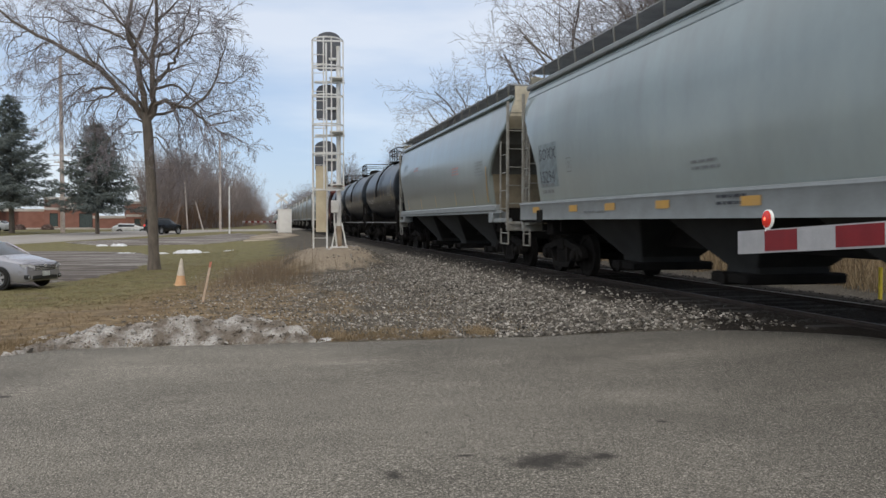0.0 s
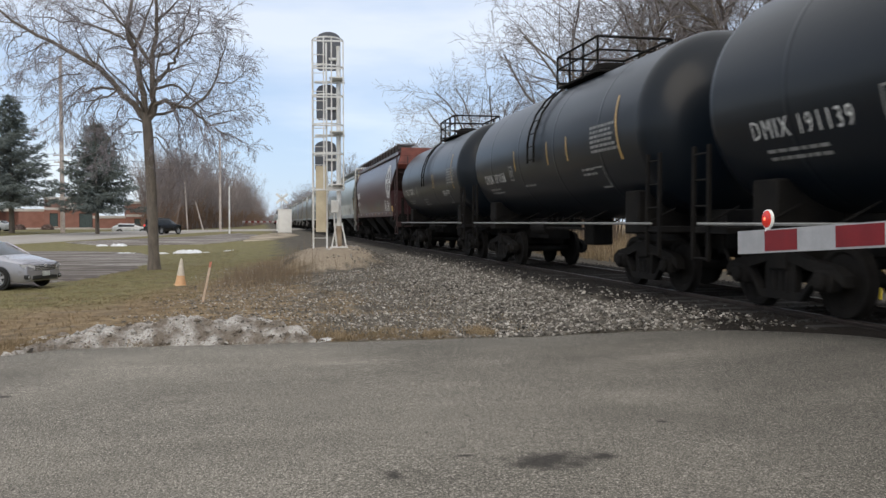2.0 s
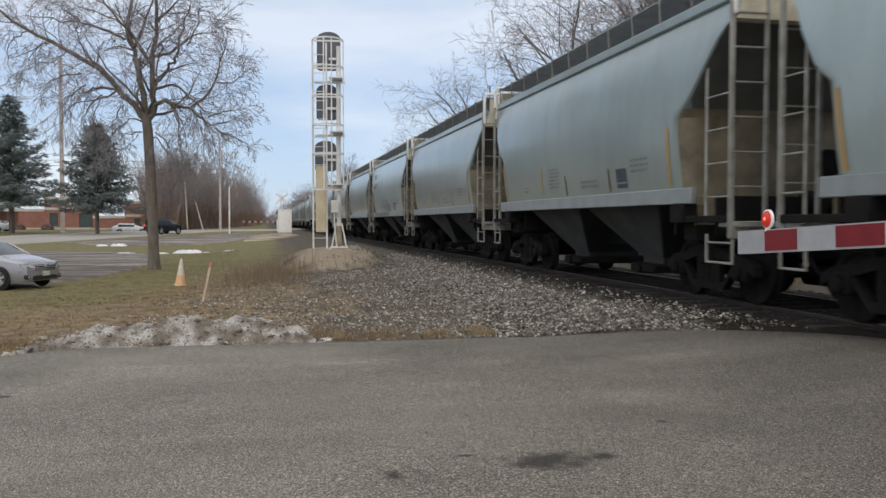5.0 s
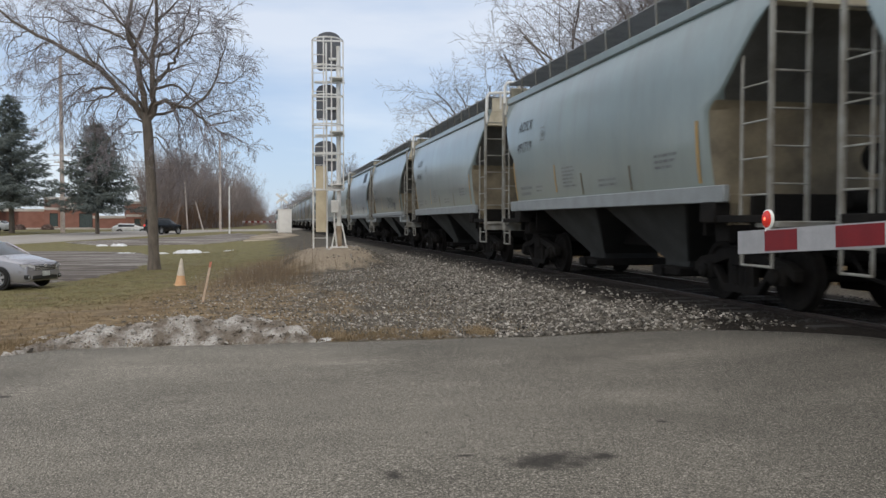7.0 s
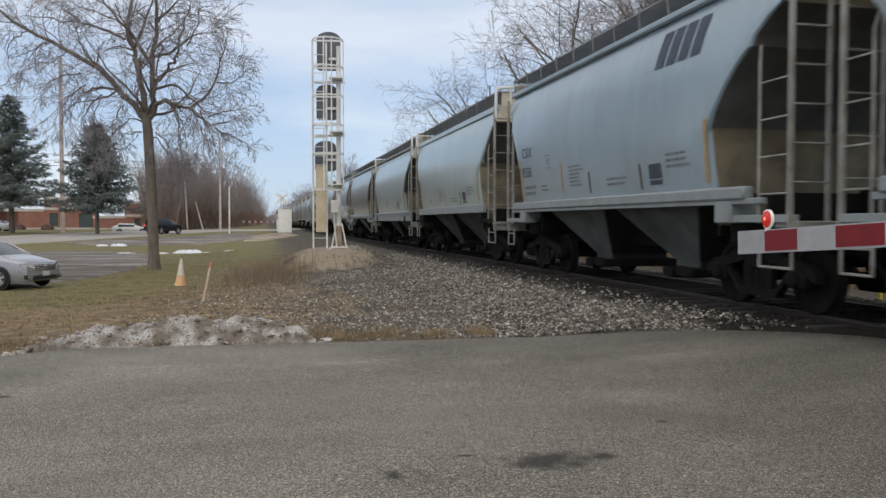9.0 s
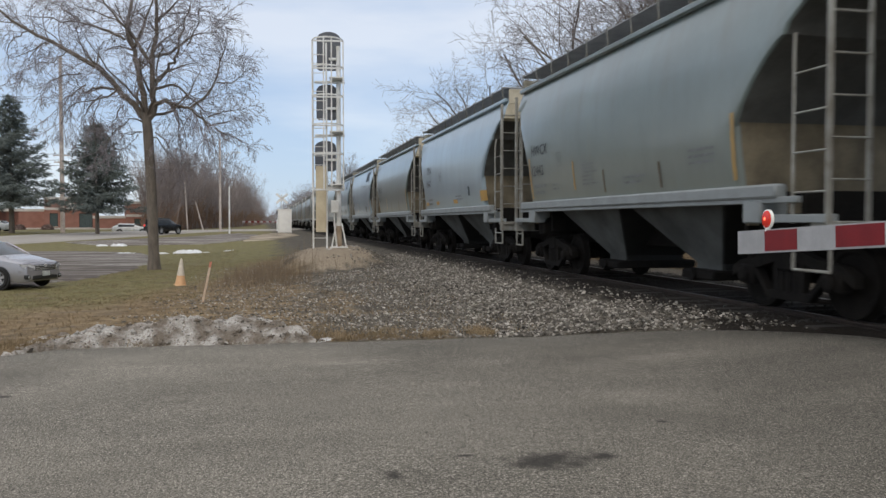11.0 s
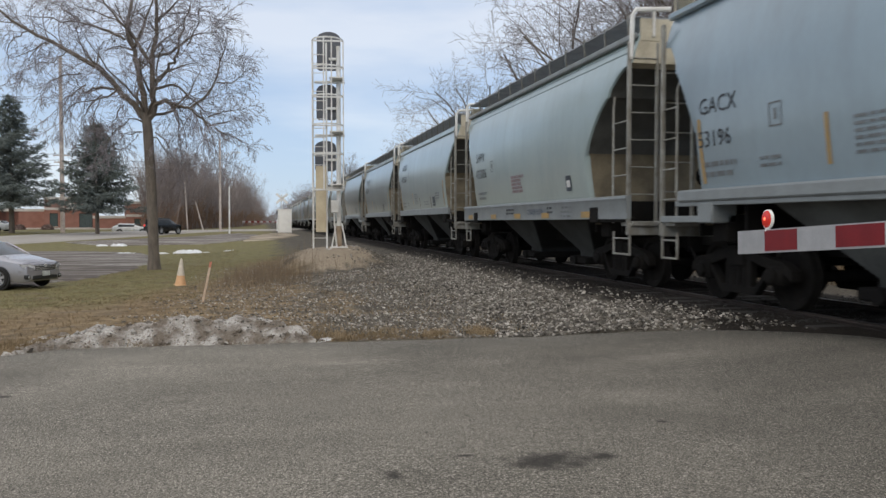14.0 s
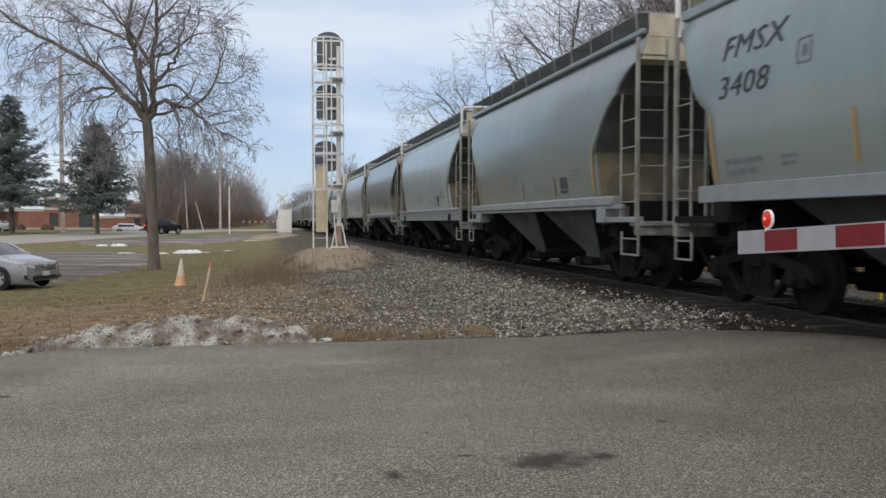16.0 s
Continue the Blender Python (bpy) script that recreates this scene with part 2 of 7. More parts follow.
BAND = material("pale_concrete_band", (0.60, 0.56, 0.52), 0.8, 0, (0.5, 0.47, 0.43), 1, 10, 0.1)
PANE = material("dark_window_glass", (0.03, 0.035, 0.04), 0.08, spec=0.3)
WOOD_POLE = material("weathered_pole_wood", (0.56, 0.49, 0.44), 0.9, 0, (0.44, 0.38, 0.34), 3, 25, 0.2)
CONE = material("faded_orange_cone", (0.74, 0.44, 0.23), 0.6, 0, (0.66, 0.38, 0.20), 8, 40, 0.12)
CONE_BAND = material("dirty_white_cone_band", (0.70, 0.63, 0.52), 0.5, 0, (0.52, 0.46, 0.38), 8, 40, 0.12)
STAKE_WOOD = material("pale_lath_wood", (0.64, 0.50, 0.39), 0.8, 0, (0.52, 0.39, 0.29), 10, 50, 0.15)
STAKE_RED = material("faded_red_tip", (0.66, 0.25, 0.17), 0.7)
SNOW = material("dirty_snow", (0.58, 0.555, 0.52), 0.85, 0, (0.205, 0.17, 0.134), 3.6, 30, 0.5, 1.0, 0.07, color3=(0.205, 0.17, 0.135), low=0.40, high=0.58)
SNOW_CLEAN = material("old_snow", (0.80, 0.82, 0.85), 0.85, 0, (0.60, 0.60, 0.60), 2.0, 20, 0.1, 0.5, 0.03)
ASPHALT = material("worn_asphalt", (0.178, 0.164, 0.139), 0.95, 0, (0.136, 0.126, 0.107), 0.5, 95, 0.75, 0.8, 0.006, (0.7, 1.2, 1), color3=(0.30, 0.275, 0.24), spec=0.15)
LOT = material("dark_lot_asphalt", (0.14, 0.12, 0.107), 0.95, 0, (0.34, 0.315, 0.29), 0.9, 6, 0.6, 0.2, 0.01, (0.25, 1, 1), spec=0.1, color3=(0.075, 0.066, 0.06), low=0.42, high=0.62)
APRON = material("sandy_gravel_apron", (0.43, 0.37, 0.29), 0.95, 0, (0.20, 0.165, 0.125), 0.5, 8, 0.4, 0.3, 0.02, spec=0.1)
ROADFAR = material("pale_road_concrete", (0.38, 0.355, 0.325), 0.9, 0, (0.31, 0.29, 0.265), 0.12, 6, 0.12, 0.1, spec=0.2)
SILVER = material("silver_car_paint", (0.40, 0.40, 0.445), 0.26, 0.5, (0.37, 0.37, 0.41), 2, 30, 0.03, 0, coat=0.6)
BLACK_PAINT = material("black_car_paint", (0.012, 0.012, 0.014), 0.25, 0.2, coat=0.5)
WHITE_PAINT = material("white_car_paint", (0.70, 0.71, 0.72), 0.3, 0, coat=0.4)
TYRE = material("tyre_rubber", (0.018, 0.018, 0.018), 0.85)
RIM = material("alloy_rim", (0.50, 0.51, 0.53), 0.4, 0.3)
CHROME = material("chrome", (0.72, 0.72, 0.74), 0.28, 0.8)
BLACK_PLASTIC = material("black_plastic", (0.02, 0.02, 0.02), 0.6)
LAMP_GLASS = material("headlamp_glass", (0.62, 0.62, 0.64), 0.12, 0.0)
TAIL_RED = material("lit_tail_lamp", (0.5, 0.02, 0.02), 0.3, 0, emit=((1.0, 0.08, 0.05), 1.2))
PLATE = material("pale_plate", (0.6, 0.62, 0.6), 0.5)
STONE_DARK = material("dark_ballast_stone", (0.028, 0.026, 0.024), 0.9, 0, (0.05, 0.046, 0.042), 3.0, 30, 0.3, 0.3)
WEED = material("dry_weed_stems", (0.215, 0.165, 0.112), 0.9, 0, (0.15, 0.112, 0.076), 1.5, 20, 0.3, 0)
YELLOW_POST = material("yellow_marker_post", (0.70, 0.55, 0.04), 0.5)

# ---------------------------------------------------------------- mesh tools


class Geo:
    """A small mesh builder: lists of corners and faces, with a material slot for each face."""

    def __init__(self):
        self.v, self.f, self.m = [], [], []

    def add(self, verts, faces, slot=0):
        k = len(self.v)
        self.v += [tuple(p) for p in verts]
        self.f += [tuple(k + i for i in f) for f in faces]
        self.m += [slot] * len(faces)
        return self

    def box(self, x0, x1, y0, y1, z0, z1, bev=0.0, slot=0, turn=None):
        b = min(bev, (x1 - x0) / 2.2, (y1 - y0) / 2.2, (z1 - z0) / 2.2)
        if b <= 0:
            v = [(x, y, z) for x in (x0, x1) for y in (y0, y1) for z in (z0, z1)]
            f = [(0, 1, 3, 2), (4, 6, 7, 5), (0, 4, 5, 1), (2, 3, 7, 6), (0, 2, 6, 4), (1, 5, 7, 3)]
        else:
            v, ix = [], {}
            for sx in (0, 1):
                for sy in (0, 1):
                    for sz in (0, 1):
                        X, Y, Z = (x0, x1)[sx], (y0, y1)[sy], (z0, z1)[sz]
                        dx, dy, dz = (b, -b)[sx], (b, -b)[sy], (b, -b)[sz]
                        for ax, p in enumerate(((X, Y + dy, Z + dz), (X + dx, Y, Z + dz), (X + dx, Y + dy, Z))):
                            ix[sx, sy, sz, ax] = len(v)
                            v.append(p)
            f = []
            for s in (0, 1):
                q = [(0, 0), (0, 1), (1, 1), (1, 0)]
                f.append([ix[s, a, c, 0] for a, c in q][::(1 if s == 0 else -1)])
                f.append([ix[a, s, c, 1] for a, c in q][::(-1 if s == 0 else 1)])
                f.append([ix[a, c, s, 2] for a, c in q][::(1 if s == 0 else -1)])
            for a in (0, 1):
                for c in (0, 1):
                    f.append((ix[a, c, 0, 0], ix[a, c, 1, 0], ix[a, c, 1, 1], ix[a, c, 0, 1]))
                    f.append((ix[a, 0, c, 0], ix[a, 1, c, 0], ix[a, 1, c, 2], ix[a, 0, c, 2]))
                    f.append((ix[0, a, c, 1], ix[1, a, c, 1], ix[1, a, c, 2], ix[0, a, c, 2]))
                    for d in (0, 1):
                        f.append((ix[a, c, d, 0], ix[a, c, d, 1], ix[a, c, d, 2]))
            f = [tuple(q) for q in f]
        if turn is not None:
            v = [turn @ Vector(p) for p in v]
        return self.add(v, f, slot)

    def tube(self, pts, r0, r1=None, n=6, slot=0, cap=True):
        """A round bar through points, tapering from r0 to r1."""
        pts = [Vector(p) for p in pts]
        r1 = r0 if r1 is None else r1
        k, m = len(self.v), len(pts)
        up = None
        for i, p in enumerate(pts):
            d = (pts[min(i + 1, m - 1)] - pts[max(i - 1, 0)]).normalized()
            if up is None:
                up = d.orthogonal().normalized()
            else:
                up = (up - d * up.dot(d)).normalized()
            side = d.cross(up)
            r = r0 + (r1 - r0) * i / max(1, m - 1)
            for j in range(n):
                a = 2 * math.pi * j / n
                self.v.append(tuple(p + (up * math.cos(a) + side * math.sin(a)) * r))
        for i in range(m - 1):
            for j in range(n):
                a, b = k + i * n + j, k + i * n + (j + 1) % n
                self.f.append((a, b, b + n, a + n))
                self.m.append(slot)
        if cap:
            self.f.append(tuple(k + j for j in range(n))[::-1])
            self.f.append(tuple(k + (m - 1) * n + j for j in range(n)))
            self.m += [slot, slot]
        return self

    def loft(self, rings, slot=0, cap=True, slots=None):
        """Rings of equal length, joined one to the next."""
        k, n = len(self.v), len(rings[0])
        for r in rings:
            self.v += [tuple(p) for p in r]
        for i in range(len(rings) - 1):
            for j in range(n):
                a, b = k + i * n + j, k + i * n + (j + 1) % n
                self.f.append((a, b, b + n, a + n))
                self.m.append(slots(i, j) if slots else slot)
        if cap:
            self.f.append(tuple(k + j for j in range(n))[::-1])
            self.f.append(tuple(k + (len(rings) - 1) * n + j for j in range(n)))
            self.m += [slot, slot]
        return self

    def spin(self, profile, origin, axis, n=16, slot=0, cap=True):
        """A turned shape: profile of (along, radius) round an axis through origin."""
        o, ax = Vector(origin), Vector(axis).normalized()
        e1 = ax.orthogonal().normalized()
        e2 = ax.cross(e1)
        rings = [[o + ax * a + (e1 * math.cos(2 * math.pi * j / n) + e2 * math.sin(2 * math.pi * j / n)) * max(r, 1e-4) for j in range(n)] for a, r in profile]
        return self.loft(rings, slot, cap)

    def data(self, name, mats, sharp=38):
        me = bpy.data.meshes.new(name)
        me.from_pydata(self.v, [], self.f)
        for m in mats if isinstance(mats, (list, tuple)) else [mats]:
            me.materials.append(m)
        me.polygons.foreach_set("material_index", self.m)
        bm = bmesh.new()
        bm.from_mesh(me)
        bmesh.ops.recalc_face_normals(bm, faces=bm.faces)
        bm.to_mesh(me)
        bm.free()
        if sharp:
            me.polygons.foreach_set("use_smooth", [True] * len(me.polygons))
            me.set_sharp_from_angle(angle=radians(sharp))
        me.update()
        return me


def raw(name, geo, mats):
    """A large mesh with no clean-up, for stuff."""
    me = bpy.data.meshes.new(name)
    me.from_pydata(geo.v, [], geo.f)
    for m in mats if isinstance(mats, (list, tuple)) else [mats]:
        me.materials.append(m)
    me.polygons.foreach_set("material_index", geo.m)
    me.update()
    return me


def part(name, geo, mats, parent=None, label="", sharp=38):
    ob = new(name, geo if isinstance(geo, bpy.types.Mesh) else geo.data(name, mats, sharp))
    ob.parent = parent
    return tagged(ob, label)


def thing(name, label, category, m=None, group="", kind=""):
    ob = new(name)
    ob.empty_display_size = 0.2
    if m is not None:
        ob.matrix_basis = m
    return tagged(ob, label, category, group, kind)


def ss(a):
    a = min(1.0, max(0.0, a))
    return a * a * (3 - 2 * a)


TRACK = 7.73


def near_edge(x):
    """Ragged far edge of the crossing road, which bends in towards the rails."""
    return 10.41 - 0.42 * ss((-2.3 - x) / 0.6) - 0.045 * x - 0.228 * max(0.0, x - 3.7) ** 2 + 0.05 * noise.noise((x * 1.3, 0, 0)) + 0.03 * noise.noise((x * 5, 1, 0))


def lie(x, y):
    """Height of the ground: the verge falls to the car park, rises to the far road; the track bed is a bank."""
    left = ss((4.5 - x) / 10)
    z = -0.32 - 0.60 * ss((y - 10) / 17) * left
    z += (0.75 * left + 0.15) * ss((y - 62) / 45)
    d = abs(x - TRACK)
    z += (-0.075 - z) * (1 - ss((d - 1.6) / 2.6)) * ss((y - 6.0 - 3.0 * ss((d - 1.2) / 0.8)) / 1.2)
    r2 = ((x - 2.3) / 1.55) ** 2 + ((y - 28.75) / 1.6) ** 2
    z += 0.72 * math.exp(-r2 * r2 * 0.5)
    if x > 12:
        z += 0.9 * ss((x - 12) / 8) * ss((y - 4) / 10)
    return z

# ---------------------------------------------------------------- ground, roads, track


def ground_material():
    """Winter verge: straw-brown grass and lawn, gravel beside the track, by distance from the track and noise."""
    m = bpy.data.materials.new("winter_verge")
    m.use_nodes = True
    t = m.node_tree
    p = t.nodes["Principled BSDF"]
    p.inputs["Roughness"].default_value = 0.95
    p.inputs["Specular IOR Level"].default_value = 0.15
    co = t.nodes.new("ShaderNodeTexCoord")

    def noise_of(scale, detail=5, stretch=(1, 1, 1)):
        mp = t.nodes.new("ShaderNodeMapping")
        mp.inputs["Scale"].default_value = stretch
        n = t.nodes.new("ShaderNodeTexNoise")
        n.inputs["Scale"].default_value, n.inputs["Detail"].default_value = scale, detail
        t.links.new(co.outputs["Object"], mp.inputs[0])
        t.links.new(mp.outputs[0], n.inputs[0])
        return n.outputs[0]

    def ramp(src, stops):
        r = t.nodes.new("ShaderNodeValToRGB")
        while len(r.color_ramp.elements) < len(stops):
            r.color_ramp.elements.new(0.5)
        for e, (pos, c) in zip(r.color_ramp.elements, stops):
            e.position, e.color = pos, (*c, 1)
        t.links.new(src, r.inputs[0])
        return r.outputs[0]

    def mix(fac, a, b):
        x = t.nodes.new("ShaderNodeMix")
        x.data_type = "RGBA"
        t.links.new(fac, x.inputs[0])
        t.links.new(a, x.inputs[6])
        t.links.new(b, x.inputs[7])
        return x.outputs[2]

    def calc(op, a, b, clamp=False):
        x = t.nodes.new("ShaderNodeMath")
        x.operation, x.use_clamp = op, clamp
        for i, s in enumerate((a, b)):
            if isinstance(s, (int, float)):
                x.inputs[i].default_value = s
            else:
                t.links.new(s, x.inputs[i])
        return x.outputs[0]

    sep = t.nodes.new("ShaderNodeSeparateXYZ")
    t.links.new(co.outputs["Object"], sep.inputs[0])
    fine, mid, big = noise_of(26, 4), noise_of(3.2, 5), noise_of(0.45, 5)
    grass = ramp(mid, [(0.30, (0.115, 0.08, 0.045)), (0.5, (0.20, 0.145, 0.085)), (0.7, (0.29, 0.22, 0.135))])
    lawn = ramp(mid, [(0.30, (0.115, 0.104, 0.046)), (0.7, (0.225, 0.20, 0.10))])
    gravel = ramp(fine, [(0.30, (0.040, 0.035, 0.029)), (0.5, (0.090, 0.079, 0.065)), (0.68, (0.18, 0.162, 0.136))])
    dirt = ramp(mid, [(0.3, (0.10, 0.08, 0.06)), (0.7, (0.20, 0.16, 0.115))])
    # lawn on the car park's side
    near_lot = calc("MULTIPLY", calc("SUBTRACT", calc("ADD", calc("ADD", calc("MULTIPLY", sep.outputs[0], -0.22), calc("MULTIPLY", calc("SUBTRACT", sep.outputs[1], 23), 0.055)), calc("MULTIPLY", big, 1.6)), 1.3), 2.0, True)
    verge = mix(near_lot, grass, lawn)
    verge = mix(calc("MULTIPLY", calc("SUBTRACT", noise_of(1.1, 6), 0.56), 6.0, True), verge, dirt)
    # gravel within some metres of the track, with a ragged edge
    away = t.nodes.new("ShaderNodeMath")
    away.operation = "ABSOLUTE"
    t.links.new(calc("SUBTRACT", sep.outputs[0], TRACK), away.inputs[0])
    edge = calc("SUBTRACT", calc("ADD", calc("MULTIPLY", away.outputs[0], -0.55), calc("MULTIPLY", noise_of(0.9, 6), 3.2)), -2.35)
    out = mix(calc("MULTIPLY", edge, 1.6, True), verge, gravel)
    # pale sandy mound at the signal's foot
    mp = t.nodes.new("ShaderNodeMapping")
    mp.inputs["Scale"].default_value, mp.inputs["Location"].default_value = (1 / 1.6, 1 / 1.9, 0), (-2.3 / 1.6, -28.0 / 1.9, 0)
    ln = t.nodes.new("ShaderNodeVectorMath")
    ln.operation = "LENGTH"
    t.links.new(co.outputs["Object"], mp.inputs[0])
    t.links.new(mp.outputs[0], ln.inputs[0])
    heap = calc("ADD", calc("SUBTRACT", 1.0, ln.outputs["Value"]), calc("MULTIPLY", calc("SUBTRACT", noise_of(2.2, 5), 0.5), 1.2))
    sand = ramp(fine, [(0.3, (0.20, 0.162, 0.122)), (0.7, (0.38, 0.32, 0.245))])
    out = mix(calc("MULTIPLY", heap, 3.0, True), out, sand)
    # near-black track bed: oily ballast, plus the train's shade put into its colour
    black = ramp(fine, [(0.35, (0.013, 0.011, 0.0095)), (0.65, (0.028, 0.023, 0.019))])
    bed_dark = calc("ADD", calc("SUBTRACT", 2.25, away.outputs[0]), calc("MULTIPLY", calc("SUBTRACT", noise_of(1.6, 5), 0.5), 1.4))
    out = mix(calc("MULTIPLY", bed_dark, 2.5, True), out, black)
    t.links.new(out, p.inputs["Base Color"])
    b = t.nodes.new("ShaderNodeBump")
    b.inputs["Strength"].default_value, b.inputs["Distance"].default_value = 0.6, 0.03
    t.links.new(fine, b.inputs["Height"])
    t.links.new(b.outputs[0], p.inputs["Normal"])
    return m


GROUND = ground_material()


def axis_steps(stops):
    out = []
    for (a, b, step) in stops:
        n = max(1, round((b - a) / step))
        out += [a + (b - a) * i / n for i in range(n)]
    return out + [stops[-1][1]]


def sheet(name, xs, ys, height, mats, label, kind="structure", category=""):
    g = Geo()
    g.v = [(x, y, height(x, y)) for y in ys for x in xs]
    n = len(xs)
    g.f = [(j * n + i, j * n + i + 1, (j + 1) * n + i + 1, (j + 1) * n + i) for j in range(len(ys) - 1) for i in range(n - 1)]
    g.m = [0] * len(g.f)
    me = raw(name, g, mats)
    me.polygons.foreach_set("use_smooth", [True] * len(me.polygons))
    return tagged(new(name, me), label, category, kind=kind)


def rough_ground(x, y):
    z = lie(x, y)
    if y > 9 and y < 70 and abs(x) < 25:
        z += 0.05 * (noise.noise((x * 0.9, y * 0.9, 0)) + 0.5 * noise.noise((x * 2.7, y * 2.7, 3))) * ss((y - 10.6) / 2) * ss((abs(x - TRACK) - 2.2) / 1.5)
    if x < 7.0 and y < near_edge(x) + 0.02:
        z = min(z, -0.37 + 0.2 * ss((x - 3.4) / 3.3))
    elif y < 6 and abs(x - TRACK) > 1.2:
        z -= 0.05
    return z


sheet("ground", axis_steps([(-3000, -400, 400), (-400, -60, 20), (-60, -12, 2), (-12, 14, 0.3), (14, 40, 1.5), (40, 400, 20), (400, 3000, 400)]),
      axis_steps([(-600, -40, 40), (-40, 8, 2), (8, 40, 0.3), (40, 130, 1.5), (130, 500, 20), (500, 4000, 400)]),
      rough_ground, GROUND, "brown winter verge with straw grass and gravel", category="ground")


def strip(name, pts, mats, label, lift, category="road", ragged=1.0):
    """A paved strip; pts are pairs of edge points (left, right) along it."""
    g = Geo()
    cols = [0, 0.004, 0.2, 0.4, 0.6, 0.8, 0.996, 1]
    n = len(cols)
    fine = []
    for (l0, r0), (l1, r1) in zip(pts, pts[1:]):
        k = max(1, min(40, int(max(math.dist(l0, l1), math.dist(r0, r1)) / 0.7)))
        for q in range(k):
            a = q / k
            e = [[l0[c] + (l1[c] - l0[c]) * a for c in (0, 1)], [r0[c] + (r1[c] - r0[c]) * a for c in (0, 1)]]
            for w in e:
                s = 0.35 * noise.noise((w[0] * 0.4, w[1] * 0.4, 5)) + 0.22 * noise.noise((w[0] * 1.9, w[1] * 1.9, 8))
                w[0] += s * ragged
                w[1] += s * 1.6 * ragged
            fine.append(e)
    fine.append(pts[-1])
    pts = fine
    for row, (l, r) in enumerate(pts):
        for i in range(n):
            x, y = l[0] + (r[0] - l[0]) * cols[i], l[1] + (r[1] - l[1]) * cols[i]
            g.v.append((x, y, lie(x, y) + (lift if 0 < i < n - 1 and 0 < row < len(pts) - 1 else -0.04)))
    for j in range(len(pts) - 1):
        for i in range(n - 1):
            g.f.append((j * n + i, j * n + i + 1, (j + 1) * n + i + 1, (j + 1) * n + i))
            g.m.append(0)
    me = raw(name, g, mats)
    me.polygons.foreach_set("use_smooth", [True] * len(me.polygons))
    return tagged(new(name, me), label, category, kind="structure")


def road_sheet():
    g = Geo()
    xs = axis_steps([(-60, -6, 1.5), (-6, 6.86, 0.12)])
    n = 24
    for x in xs:
        for i in range(n):
            y = -14 + (near_edge(x) + 13.95) * i / (n - 2) if i < n - 1 else near_edge(x)
            g.v.append((x, y, -0.30 + 0.2 * ss((x - 3.4) / 3.3) - 0.004 * (y - 3) ** 2 * 0.1 - (0.05 if i == n - 1 else 0) + 0.012 * noise.noise((x * 0.5, y * 0.5, 2))))
    for j in range(len(xs) - 1):
        for i in range(n - 1):
            g.f.append((j * n + i, (j + 1) * n + i, (j + 1) * n + i + 1, j * n + i + 1))
            g.m.append(0)
    me = raw("road", g, ASPHALT)
    me.polygons.foreach_set("use_smooth", [True] * len(me.polygons))
    tagged(new("road", me), "worn grey asphalt road with exposed aggregate", "road", kind="structure")


road_sheet()
strip("road_far", [((-80, -5), (-66, -12)), ((-32.5, 80), (-21.6, 74)), ((-21.2, 98.5), (-10.5, 92.4)), ((-12.5, 118), (-1.9, 113)), ((-2, 141), (7, 137)), ((8, 165), (18, 161)), ((60, 290), (72, 285))],
      ROADFAR, "pale worn concrete road", 0.05)
strip("car_park", [((-70, 25), (-9.5, 25.5)), ((-70, 28), (-7.4, 28.5)), ((-70, 33), (-6.2, 33)), ((-60, 39), (-5.4, 39)), ((-60, 46), (-5.5, 46)), ((-56, 53), (-6.3, 52.5)), ((-50, 60), (-8.0, 58)), ((-46, 66), (-12.5, 62.5))], LOT,
      "dark worn asphalt car park", 0.045, "car park")
strip("side_road", [((-17.5, 78), (-13, 72)), ((-12, 84), (-5, 74)), ((-6.5, 89.5), (-1.5, 79)), ((-2.5, 97), (1.0, 88))], LOT, "dark asphalt side lane beside the road", 0.05)


strip("gravel_apron", [((-1.6, 76), (0.6, 74.5)), ((-1.4, 82), (2.6, 80)), ((-0.6, 90), (3.4, 88)), ((1.4, 98), (3.4, 97))], APRON, "pale gravel apron beside the lane", 0.055, "gravel", 2.0)


